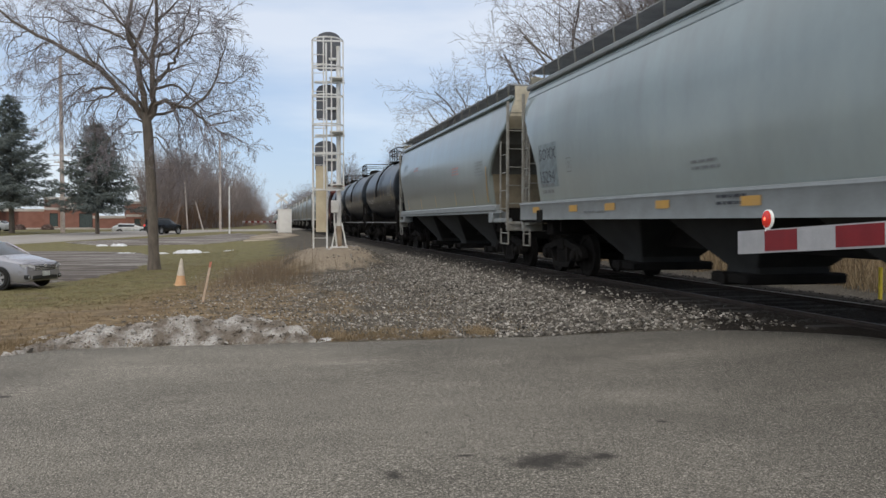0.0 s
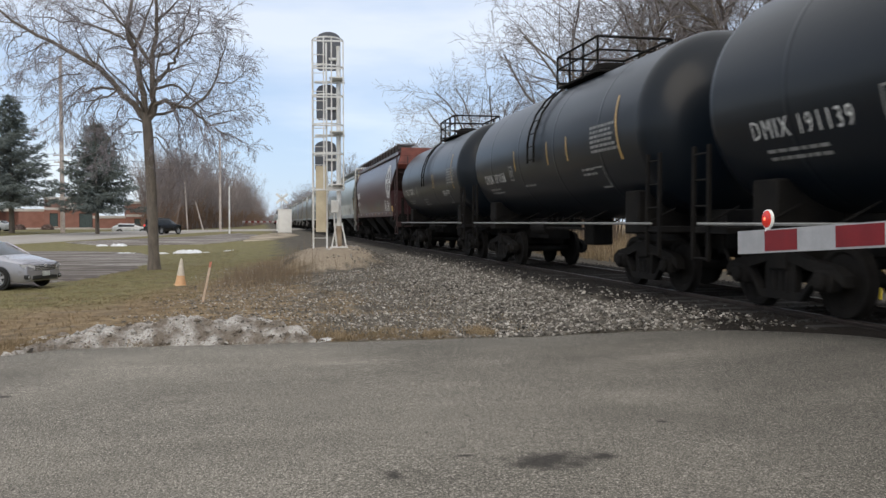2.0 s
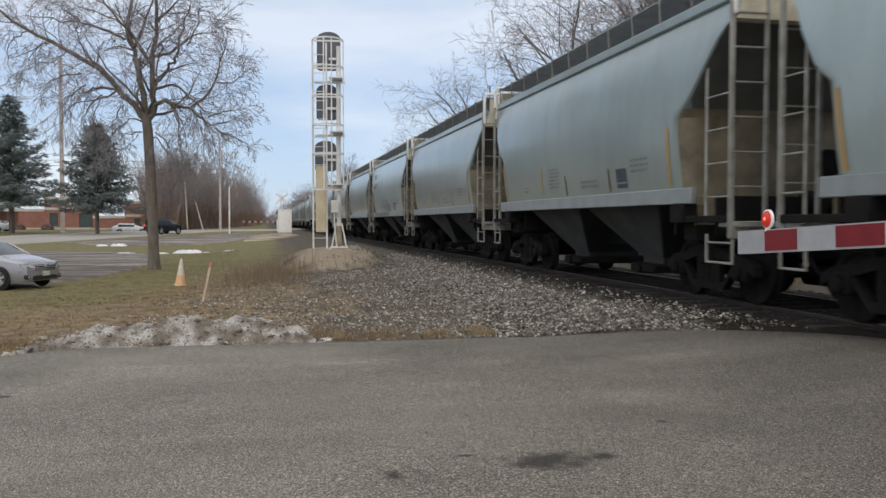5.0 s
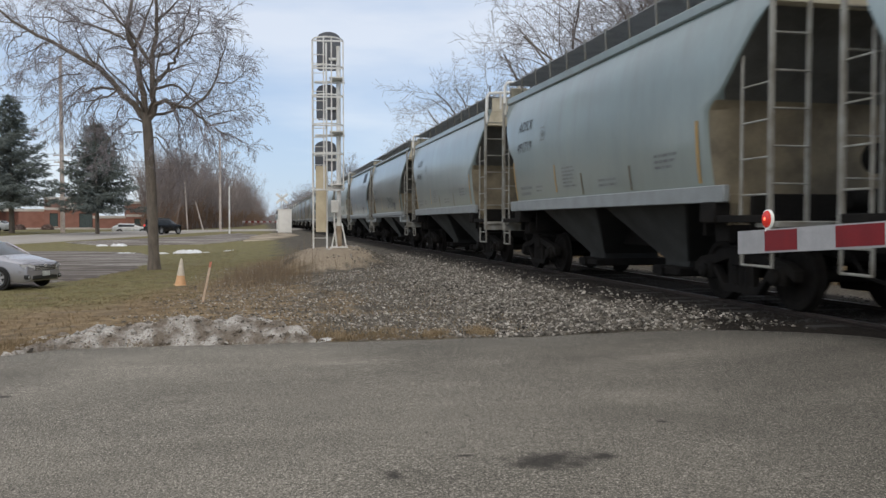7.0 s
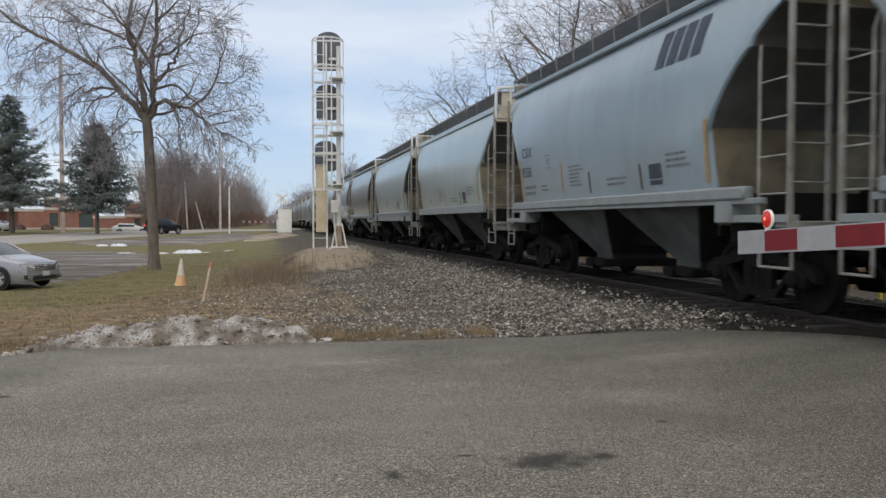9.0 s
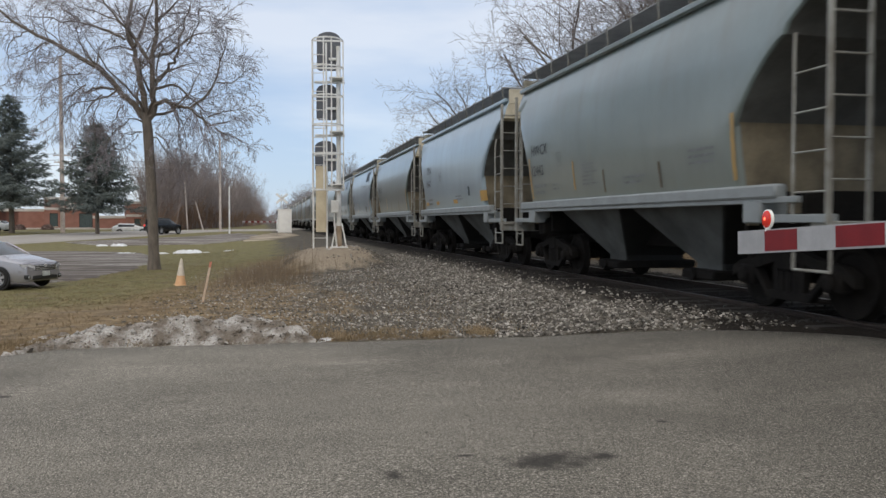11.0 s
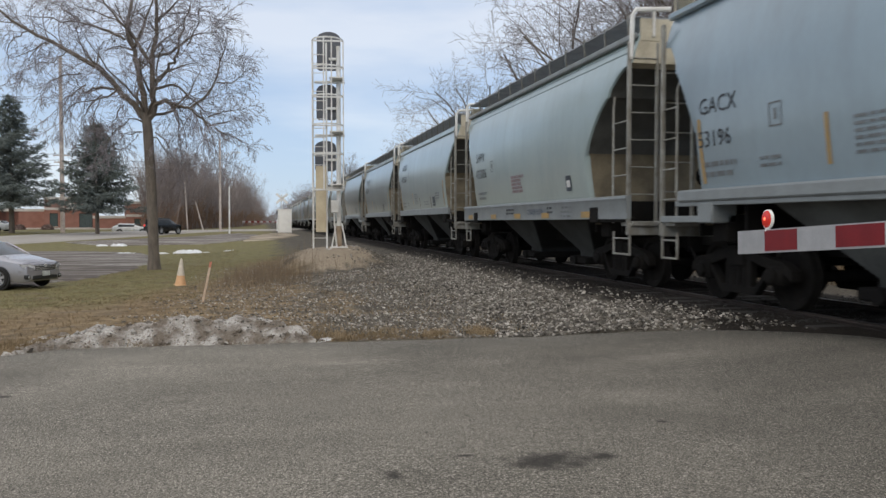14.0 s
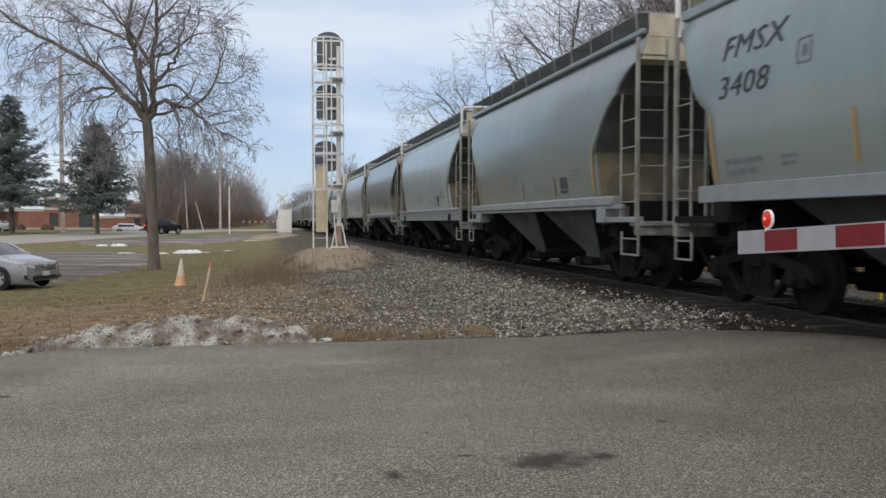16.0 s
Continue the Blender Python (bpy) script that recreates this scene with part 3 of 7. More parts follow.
def stain_asphalt():
    """Dark oily patches with soft ragged edges, worked into the asphalt's own colour."""
    t = ASPHALT.node_tree
    p = t.nodes["Principled BSDF"]
    base = p.inputs["Base Color"].links[0].from_socket
    co = t.nodes.new("ShaderNodeTexCoord")
    n = t.nodes.new("ShaderNodeTexNoise")
    n.inputs["Scale"].default_value, n.inputs["Detail"].default_value = 7.0, 6
    t.links.new(co.outputs["Object"], n.inputs[0])

    def patches(spots, strength):
        """Greatest of several soft oval masks with noisy rims."""
        last = None
        for x, y, rx, ry in spots:
            mp = t.nodes.new("ShaderNodeMapping")
            mp.vector_type = "POINT"
            mp.inputs["Scale"].default_value = (1 / rx, 1 / ry, 0)
            mp.inputs["Location"].default_value = (-x / rx, -y / ry, 0)
            ln = t.nodes.new("ShaderNodeVectorMath")
            ln.operation = "LENGTH"
            t.links.new(co.outputs["Object"], mp.inputs[0])
            t.links.new(mp.outputs[0], ln.inputs[0])
            ad = t.nodes.new("ShaderNodeMath")
            ad.operation = "MULTIPLY_ADD"
            ad.inputs[1].default_value = 2.2
            t.links.new(n.outputs[0], ad.inputs[0])
            t.links.new(ln.outputs["Value"], ad.inputs[2])
            mr = t.nodes.new("ShaderNodeMapRange")
            mr.inputs[1].default_value, mr.inputs[2].default_value, mr.inputs[3].default_value, mr.inputs[4].default_value = 1.45, 2.25, strength, 0.0
            t.links.new(ad.outputs[0], mr.inputs[0])
            if last is None:
                last = mr.outputs[0]
            else:
                mx = t.nodes.new("ShaderNodeMath")
                mx.operation = "MAXIMUM"
                t.links.new(last, mx.inputs[0])
                t.links.new(mr.outputs[0], mx.inputs[1])
                last = mx.outputs[0]
        return last

    dark = patches(((1.72, 4.80, 0.30, 0.20), (2.10, 4.84, 0.10, 0.12), (0.74, 4.72, 0.06, 0.09), (1.24, 5.03, 0.10, 0.03), (-2.2, 7.6, 0.10, 0.06), (2.9, 5.6, 0.05, 0.03), (0.2, 4.2, 0.2, 0.06)), 0.85)
    pale = patches(((4.35, 8.15, 0.55, 0.22), (3.03, 4.87, 0.26, 0.22), (0.97, 8.75, 0.7, 0.16), (2.56, 8.4, 0.5, 0.12), (-1.6, 8.9, 0.8, 0.15), (-0.9, 6.6, 0.6, 0.45), (3.3, 6.4, 0.6, 0.45)), 0.2)
    # aggregate: each stone chip a shade of its own, and pale worn streaks along the road
    vo = t.nodes.new("ShaderNodeTexVoronoi")
    vo.inputs["Scale"].default_value = 175
    t.links.new(co.outputs["Object"], vo.inputs[0])
    sp = t.nodes.new("ShaderNodeSeparateColor")
    t.links.new(vo.outputs["Color"], sp.inputs[0])
    chip = t.nodes.new("ShaderNodeMapRange")
    chip.inputs[3].default_value, chip.inputs[4].default_value = 0.30, 1.68
    t.links.new(sp.outputs[0], chip.inputs[0])
    sm = t.nodes.new("ShaderNodeMapping")
    sm.inputs["Scale"].default_value = (0.6, 1.2, 1)
    sn = t.nodes.new("ShaderNodeTexNoise")
    sn.inputs["Scale"].default_value, sn.inputs["Detail"].default_value = 1.3, 7
    t.links.new(co.outputs["Object"], sm.inputs[0])
    t.links.new(sm.outputs[0], sn.inputs[0])
    streak = t.nodes.new("ShaderNodeMapRange")
    streak.inputs[1].default_value, streak.inputs[2].default_value, streak.inputs[3].default_value, streak.inputs[4].default_value = 0.34, 0.70, 0.88, 1.16
    t.links.new(sn.outputs[0], streak.inputs[0])
    both = t.nodes.new("ShaderNodeMath")
    both.operation = "MULTIPLY"
    t.links.new(chip.outputs[0], both.inputs[0])
    t.links.new(streak.outputs[0], both.inputs[1])
    # the surface grows darker towards the rails, unevenly with the streak noise
    xs = t.nodes.new("ShaderNodeSeparateXYZ")
    t.links.new(co.outputs["Object"], xs.inputs[0])
    rail_near = t.nodes.new("ShaderNodeMath")
    rail_near.operation = "MULTIPLY_ADD"
    rail_near.inputs[1].default_value = 3.0
    t.links.new(sn.outputs[0], rail_near.inputs[0])
    t.links.new(xs.outputs[0], rail_near.inputs[2])
    rail_tone = t.nodes.new("ShaderNodeMapRange")
    rail_tone.inputs[1].default_value, rail_tone.inputs[2].default_value, rail_tone.inputs[3].default_value, rail_tone.inputs[4].default_value = 1.5, 7.5, 1.06, 0.74
    t.links.new(rail_near.outputs[0], rail_tone.inputs[0])
    worn = t.nodes.new("ShaderNodeMath")
    worn.operation = "MULTIPLY"
    t.links.new(both.outputs[0], worn.inputs[0])
    t.links.new(rail_tone.outputs[0], worn.inputs[1])
    both = worn
    tone = t.nodes.new("ShaderNodeVectorMath")
    tone.operation = "SCALE"
    t.links.new(base, tone.inputs[0])
    t.links.new(both.outputs[0], tone.inputs["Scale"])
    base = tone.outputs[0]
    worn = t.nodes.new("ShaderNodeMath")
    worn.operation = "ADD"
    worn.inputs[1].default_value = 1.0
    t.links.new(pale, worn.inputs[0])
    lift = t.nodes.new("ShaderNodeVectorMath")
    lift.operation = "SCALE"
    t.links.new(base, lift.inputs[0])
    t.links.new(worn.outputs[0], lift.inputs["Scale"])
    mix = t.nodes.new("ShaderNodeMix")
    mix.data_type = "RGBA"
    t.links.new(dark, mix.inputs[0])
    t.links.new(lift.outputs[0], mix.inputs[6])
    mix.inputs[7].default_value = (0.035, 0.032, 0.03, 1)
    t.links.new(mix.outputs[2], p.inputs["Base Color"])


stain_asphalt()


def railway_track():
    t = thing("railway_track", "rusty steel rails on dark creosoted ties in ballast", "track", kind="structure")
    for s in (-1, 1):
        x = TRACK + s * 0.7535
        g = Geo()
        prof = [(-0.075, -0.17), (-0.07, -0.155), (-0.012, -0.135), (-0.009, -0.045), (-0.036, -0.035), (-0.036, -0.006), (-0.028, 0.0),
                (0.028, 0.0), (0.036, -0.006), (0.036, -0.035), (0.009, -0.045), (0.012, -0.135), (0.07, -0.155), (0.075, -0.17)]
        g.loft([[(x + a, y, z) for a, z in prof] for y in (-60, 0, 30, 120, 900)], slots=lambda i, j: 1 if j == 6 else 0)
        part("rail", g, [RAIL_SIDE, RAIL_TOP], t)
    tie = Geo().box(-1.3, 1.3, -0.115, 0.115, -0.36, -0.165, 0.012).data("tie", TIE)
    y = 8.7
    while y < 130:
        ob = new("tie", tie)
        ob.parent = t
        ob.matrix_basis = pose(TRACK + random.uniform(-0.03, 0.03), y, 0.085 + random.uniform(-0.012, 0.012), 0, 0, random.uniform(-1.2, 1.2))
        y += 0.53 if y < 60 else 1.06
    return t


railway_track()


def crossing_panels():
    g = Geo()
    for x0, x1 in ((TRACK - 0.66, TRACK + 0.66), (TRACK - 1.5, TRACK - 0.84), (TRACK + 0.84, TRACK + 1.5)):
        for k in range(5):
            g.box(x0, x1, -9 + k * 3, -6.03 + k * 3, -0.16, -0.004, 0.02)
    tagged(new("crossing_panels", g.data("crossing_panels", LOT)), "dark rubber panels of the level crossing", "crossing", kind="structure")


crossing_panels()

# ---------------------------------------------------------------- the train


def rounded_ring(w, l, r, z, k=4):
    """A rounded rectangle, half width w (x), half length l (y)."""
    out = []
    for sx, sy, a0 in ((1, 1, 0), (-1, 1, 90), (-1, -1, 180), (1, -1, 270)):
        for i in range(k + 1):
            a = radians(a0 + 90 * i / k)
            out.append((sx * (w - r) + r * math.cos(a), sy * (l - r) + r * math.sin(a), z))
    return out


def long_ring(w, l, r, z):
    """A rounded rectangle with two more corners on each long side, so that the side stays plane between them."""
    q = rounded_ring(w, l, r, z)
    a = l - r - 0.25
    return q[:10] + [(-w, a, z), (-w, -a, z)] + q[10:] + [(w, -a, z), (w, a, z)]


def truck_mesh():
    g = Geo()
    for s in (-1, 1):
        x = s * 1.0
        # cast side frame: arched top bar, sloping tension bar, pedestals over the boxes
        prof_top = [(-1.25, 0.55), (-1.05, 0.66), (-0.6, 0.72), (-0.3, 0.80), (0.3, 0.80), (0.6, 0.72), (1.05, 0.66), (1.25, 0.55)]
        g.loft([[(x - 0.07, a, z), (x + 0.07, a, z), (x + 0.07, a, z - 0.14), (x - 0.07, a, z - 0.14)] for a, z in prof_top])
        prof_low = [(-0.75, 0.62), (-0.42, 0.28), (0.42, 0.28), (0.75, 0.62)]
        g.loft([[(x - 0.06, a, z), (x + 0.06, a, z), (x + 0.06, a, z - 0.11), (x - 0.06, a, z - 0.11)] for a, z in prof_low])
        for e in (-1, 1):
            g.box(x - 0.1, x + 0.1, e * 0.89 - 0.17, e * 0.89 + 0.17, 0.33, 0.60, 0.03)
            g.spin([(0, 0.11), (0.06, 0.11), (0.09, 0.07)], (x + s * 0.09, e * 0.89, 0.457), (s, 0, 0), 10)
            g.box(x - 0.05, x + 0.05, e * 0.27 - 0.05, e * 0.27 + 0.05, 0.25, 0.78)
        for q in (-0.15, 0, 0.15):
            g.spin([(0, 0.075), (0.38, 0.075)], (x, q, 0.26), (0, 0, 1), 8)
    g.box(-1.1, 1.1, -0.2, 0.2, 0.55, 0.86, 0.03)
    for e in (-1, 1):
        g.spin([(-0.75, 0.08), (0.75, 0.08)], (0, e * 0.89, 0.457), (1, 0, 0), 10)
        g.box(-0.7, 0.7, e * 0.40 - 0.04, e * 0.40 + 0.04, 0.35, 0.48, 0.01)
    return g.data("truck_frame", UNDER)


def wheel_mesh():
    g = Geo()
    g.spin([(-0.07, 0.10), (-0.07, 0.36), (-0.075, 0.375), (-0.075, 0.485), (-0.045, 0.487), (-0.035, 0.462), (0.06, 0.452), (0.065, 0.375), (0.03, 0.34), (0.045, 0.14), (0.09, 0.12), (0.09, 0.02)],
           (0, 0, 0), (1, 0, 0), 28)
    return g.data("wheel", [WHEEL])


TRUCK, WHEEL_M = truck_mesh(), wheel_mesh()


def trucks(car, half):
    for y in (-half, half):
        tr = part("truck", TRUCK, None, car, "grimy cast steel truck")
        tr.location = (0, y, 0)
        for e in (-1, 1):
            for s in (-1, 1):
                w = part("wheel", WHEEL_M, None, tr)
                w.matrix_basis = pose(s * 0.755, e * 0.89, 0.457, 0, 0, 0 if s > 0 else 180)


def coupler(car, y, s):
    g = Geo()
    g.box(-0.10, 0.10, min(y, y + s * 0.62), max(y, y + s * 0.62), 0.78, 0.96, 0.02)
    g.box(-0.16, 0.14, min(y + s * 0.5, y + s * 0.80), max(y + s * 0.5, y + s * 0.80), 0.72, 1.02, 0.06)
    g.box(-0.35, 0.35, min(y - s * 0.15, y), max(y - s * 0.15, y), 0.66, 1.08, 0.03)
    part("coupler", g, UNDER, car)
    h = Geo()
    h.tube([(-0.3, y, 0.75), (-0.32, y + s * 0.25, 0.5), (-0.2, y + s * 0.5, 0.42), (-0.1, y + s * 0.72, 0.55)], 0.03, n=6)
    part("air_hose", h, UNDER, car)


def end_ladders(car, post, paint, top, low=1.22, inset=0.64, side_top=3.45, wide=0.029):
    """Corner posts, side ladder, end ladder, sill step and platform at each end, both sides."""
    for e in (-1, 1):
        for s in (-1, 1):
            y, x = e * post, s * 1.53
            yi, xi = y - e * (inset if e < 0 else 0.46), x - s * 0.52
            side, over = new("side_ladder"), new("end_ladder")
            side.parent = over.parent = car
            part("corner_post", Geo().box(x - 0.035, x + 0.035, y - wide, y + wide, low - 0.25, top, 0.01), paint, side)
            part("stile", Geo().tube([(x, yi, low - 0.05), (x, yi, side_top - 0.25), (x - s * 0.05, yi - e * 0.06, side_top)], 0.021, n=6), paint, side)
            part("stile", Geo().box(xi - 0.027, xi + 0.027, y - 0.03, y + 0.03, low - 0.2, top, 0.01), paint, over)
            z = low + 0.32
            while z < side_top - 0.2:
                part("rung", Geo().tube([(x, y, z), (x, yi, z)], 0.013, n=5), paint, side)
                z += 0.47
            z = low + 0.45
            while z < top - 0.1:
                part("rung", Geo().tube([(x, y + e * 0.03, z), (xi, y + e * 0.03, z)], 0.013, n=5), paint, over)
                z += 0.47
            st = Geo()
            st.tube([(x - s * 0.02, y + e * 0.02, low - 0.2), (x - s * 0.02, y + e * 0.02, 0.62), (x - s * 0.02, yi, 0.62), (x - s * 0.02, yi, low - 0.2)], 0.022, n=6)
            st.tube([(x - s * 0.02, y, 0.9), (x - s * 0.02, yi, 0.9)], 0.015, n=5)
            part("sill_step", st, paint, car)
        p = Geo()
        p.box(-1.5, 1.5, min(e * post - 0.35 * e, e * post + 0.12 * e), max(e * post - 0.35 * e, e * post + 0.12 * e), low - 0.10, low - 0.02, 0.01)
        p.box(-1.55, 1.55, min(e * post - 0.05, e * post + 0.05), max(e * post - 0.05, e * post + 0.05), low - 0.26, low - 0.05, 0.01)
        part("end_platform", p, paint, car)


def roof_walk(car, half, z, foot, brackets, paint, outer=1.44, inner=0.60):
    """Outboard running boards of open grating on brackets, and crossover platforms."""
    for s in (-1, 1):
        g = Geo()
        n = 11
        w = (outer - inner) / n
        for i in range(n):
            x = inner + w * i
            g.box(min(s * x, s * (x + w * 0.72)), max(s * x, s * (x + w * 0.72)), -half, half, z, z + 0.012)
        y = -half
        while y < half:
            g.box(min(s * inner, s * outer), max(s * inner, s * outer), y, y + 0.03, z - 0.012, z + 0.012)
            y += 0.10
        part("running_board", g, GRATE, car)
        b = Geo().tube([(s * (outer - 0.02), 0, foot), (s * (outer + 0.015), 0, z + 0.03), (s * inner, 0, z + 0.02)], 0.024, n=4).data("bracket", paint)
        for k in range(brackets):
            part("bracket", b, None, car).location.y = -half + 0.15 + (2 * half - 0.3) * k / (brackets - 1)


def side_at(z):
    """Half width of a hopper body at a height: a smooth bulge, widest at shoulder height."""
    return 1.60 - (0.067 if z < 3.05 else 0.136) * (z - 3.05) ** 2


def hopper_car(label, paint, half_pitch=6.47, bays=2, arch="round", sill="channel", ladder=None, cream=None, sill_paint=None, tan=None, hoop=False, group="freight cars of the passing train"):
    car = thing("hopper_car", label, "freight car", group=group)
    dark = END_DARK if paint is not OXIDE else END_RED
    ladder, cream, sill_paint, tan = ladder or LADDER, cream or END_CREAM, sill_paint or SILL_WHITE, tan or END_TAN
    post = half_pitch - 0.66
    if arch == "round":
        cut = [(1.58, 1.84, 0.10), (1.80, 1.84, 0.10), (2.02, 1.84, 0.10), (2.25, 1.84, 0.10), (2.47, 1.84, 0.10), (2.52, 1.81, 0.06), (2.75, 1.65, 0.05), (3.0, 1.42, 0.05), (3.25, 1.14, 0.05), (3.42, 0.90, 0.05), (3.46, 0.80, 0.05), (3.6, 0.74, 0.05), (3.80, 0.46, 0.05), (3.90, 0.26, 0.04)]
    else:
        cut = [(1.58, 1.22, 0.34), (1.80, 1.22, 0.34), (2.02, 1.22, 0.34), (2.25, 1.22, 0.34), (2.5, 1.22, 0.34), (2.76, 1.22, 0.30), (2.88, 1.15, 0.12), (3.0, 1.04, 0.05), (3.4, 0.66, 0.04), (3.75, 0.36, 0.04), (3.86, 0.22, 0.03), (3.92, 0.12, 0.03)]
    # the leading end is cut back deeper than the trailing one; long cars have lower slope sheets
    fore, aft = (1.0, 0.56) if arch == "round" else (1.32 if paint is OXIDE else 1.0, 0.62)
    if arch == "round" and bays == 3:
        fore = 0.86
        cut = [(z if z < 2.53 else 2.52 + (z - 2.52) * 0.80, c, r) for z, c, r in cut]
    elif paint is OXIDE:
        cut = [(z if z < 2.6 else 2.5 + (z - 2.5) * 0.86, c, r) for z, c, r in cut]
    up = 0.16 if paint is OXIDE else 0.10 if arch == "round" else 0.03
    rings = [[(x, y + (fore - aft) / 2 * c, zz) for x, y, zz in long_ring(side_at(z), post - (fore + aft) / 2 * c, r, z)] for z, c, r in cut]
    k = len(rings)
    low = 5 if arch == "round" else 6
    rings += [long_ring(side_at(z), post + 0.02, 0.02, z) for z in (3.94, 4.2, 4.36 + up)]

    # slot 3: slope sheets, coloured darker for the shade they face
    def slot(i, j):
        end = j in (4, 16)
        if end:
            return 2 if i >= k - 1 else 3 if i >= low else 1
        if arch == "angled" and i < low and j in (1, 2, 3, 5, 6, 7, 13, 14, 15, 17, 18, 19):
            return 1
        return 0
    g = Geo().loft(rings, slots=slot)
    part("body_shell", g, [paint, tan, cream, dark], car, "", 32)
    # top chord and roof
    c = Geo()
    for s in (-1, 1):
        c.box(min(s * 1.36, s * 1.46), max(s * 1.36, s * 1.46), -post, post, 4.26 + up if arch == "round" else 4.20 + up, 4.37 + up, 0.025)
    part("top_chord", c, paint if sill != "deep" else sill_paint, car)
    if sill == "deep":
        for z in (4.17, 4.30):
            for s in (-1, 1):
                x = s * (side_at(z) + 0.012)
                part("side_rib", Geo().box(min(x, x - s * 0.06), max(x, x - s * 0.06), -post, post, z - 0.022, z + 0.022, 0.012), paint, car)
    r = Geo()
    r.loft([[(-1.38, y, 4.31 + up), (-0.75, y, 4.46 + up), (0.75, y, 4.46 + up), (1.38, y, 4.31 + up)] for y in (-post, post)])
    part("roof", r, paint, car)
    h = Geo()
    h.box(-0.5, 0.5, -post + 0.6, post - 0.6, 4.44, 4.62, 0.03)
    for i in range(int(post * 2 / 1.4)):
        h.box(-0.55, 0.55, -post + 0.9 + i * 1.4, -post + 1.0 + i * 1.4, 4.60, 4.66)
    part("hatch_trough", h, HOPPER_DIM, car)
    roof_walk(car, post - 0.1, 4.76 + (0.1 if paint is OXIDE else 0), 4.33 + up, 12 if bays == 2 else 17, ladder)
    for e in (-1, 1):
        part("end_plate", Geo().box(-1.34, 1.34, min(e * post, e * (post + 0.03)), max(e * post, e * (post + 0.03)), 4.32, 4.71, 0.01), cream, car)
    # crossover hoops
    if hoop:
        for e in (-1, 1):
            for s in (-1, 1):
                q = Geo()
                q.tube([(s * 1.5, e * post, 4.0), (s * 1.5, e * (post + 0.05), 4.74), (s * 1.44, e * (post + 0.05), 4.84), (s * 0.8, e * (post + 0.05), 4.88)], 0.045, n=8)
                q.tube([(s * 1.1, e * (post + 0.05), 4.4), (s * 1.1, e * (post + 0.05), 4.86)], 0.03, n=6)
                part("crossover_rail", q, SIGNAL_WHITE, car)
    # side sill
    for s in (-1, 1):
        g = Geo()
        if sill == "deep":
            g.loft([[(s * 1.50, y, 1.66), (s * 1.60, y, 1.64), (s * 1.61, y, 1.60), (s * 1.585, y, 1.56), (s * 1.585, y, 1.24), (s * 1.50, y, 1.24)] for y in (-post - 0.05, post + 0.05)])
        elif sill == "slab":
            g.box(min(s * 1.48, s * 1.575), max(s * 1.48, s * 1.575), -post + 1.0, post - 0.75, 1.46, 1.70, 0.012)
        else:
            g.box(min(s * 1.44, s * 1.62), max(s * 1.44, s * 1.62), -post + 0.86, post - 0.62, 1.48, 1.66, 0.03)
            g.box(min(s * 1.50, s * 1.58), max(s * 1.50, s * 1.58), -post + 0.5, post - 0.5, 1.42, 1.50, 0.01)
        part("side_sill", g, sill_paint, car)
        for e in (-1, 1):
            b = Geo()
            yb = e * (half_pitch - 2.05)
            b.box(min(s * 1.2, s * 1.60), max(s * 1.2, s * 1.60), yb - 0.20, yb + 0.20, 1.17, 1.47, 0.02)
            b.box(min(s * 1.4, s * 1.56), max(s * 1.4, s * 1.56), min(yb, e * post), max(yb, e * post), 1.18, 1.28, 0.01)
            part("jacking_bracket", b, sill_paint if sill == "channel" else UNDER, car)
    # hopper bays
    span = 2 * (half_pitch - 2.95)
    for i in range(bays):
        yc = -span / 2 + span * (i + 0.5) / bays
        g = Geo()
        a = span / bays / 2 - 0.08
        tops = rounded_ring(1.38, a, 0.05, 1.56)
        mids = rounded_ring(0.62, min(0.42, a * 0.5), 0.04, 0.52)
        bot = rounded_ring(0.62, min(0.42, a * 0.5), 0.04, 0.40)
        # bay sides take a lit plate colour, other faces a shade-darkened one
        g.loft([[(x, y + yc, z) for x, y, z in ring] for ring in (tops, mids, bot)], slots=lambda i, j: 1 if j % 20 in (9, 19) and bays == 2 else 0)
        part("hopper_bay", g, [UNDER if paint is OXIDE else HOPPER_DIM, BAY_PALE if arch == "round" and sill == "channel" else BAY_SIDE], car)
        o = Geo()
        o.box(-0.85, 0.85, yc - 0.5, yc + 0.5, 0.26, 0.42, 0.03)
        o.spin([(-0.9, 0.10), (0.9, 0.10)], (0, yc + 0.1, 0.33), (1, 0, 0), 10)
        part("outlet_gate", o, UNDER, car)
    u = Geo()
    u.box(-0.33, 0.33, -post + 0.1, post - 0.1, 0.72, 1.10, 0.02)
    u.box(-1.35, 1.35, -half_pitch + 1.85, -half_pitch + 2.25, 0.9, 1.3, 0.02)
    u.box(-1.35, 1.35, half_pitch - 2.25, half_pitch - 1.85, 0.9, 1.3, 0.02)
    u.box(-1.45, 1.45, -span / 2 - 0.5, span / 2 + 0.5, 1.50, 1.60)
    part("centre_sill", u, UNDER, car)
    # end skirts below the body; dark plates added over the trucks block bright background
    for e, back in ((-1, fore), (1, aft)):
        ye = e * (post - back * cut[0][1])
        part("end_skirt", Geo().box(-1.36, 1.36, ye - 0.03, ye + 0.03, 1.14, 1.585, 0.01), tan, car)
        for d in (1.42, 2.62):
            yw = e * (half_pitch - d)
            part("dark_plate", Geo().box(-1.30, 1.30, yw - 0.04, yw + 0.04, 0.98, 1.57, 0.01), UNDER, car)
    # brake gear at one end
    part("air_reservoir", Geo().spin([(-0.35, 0.16), (0.35, 0.16)], (0.5, -post + 0.75, 1.50), (1, 0, 0), 12), UNDER, car)
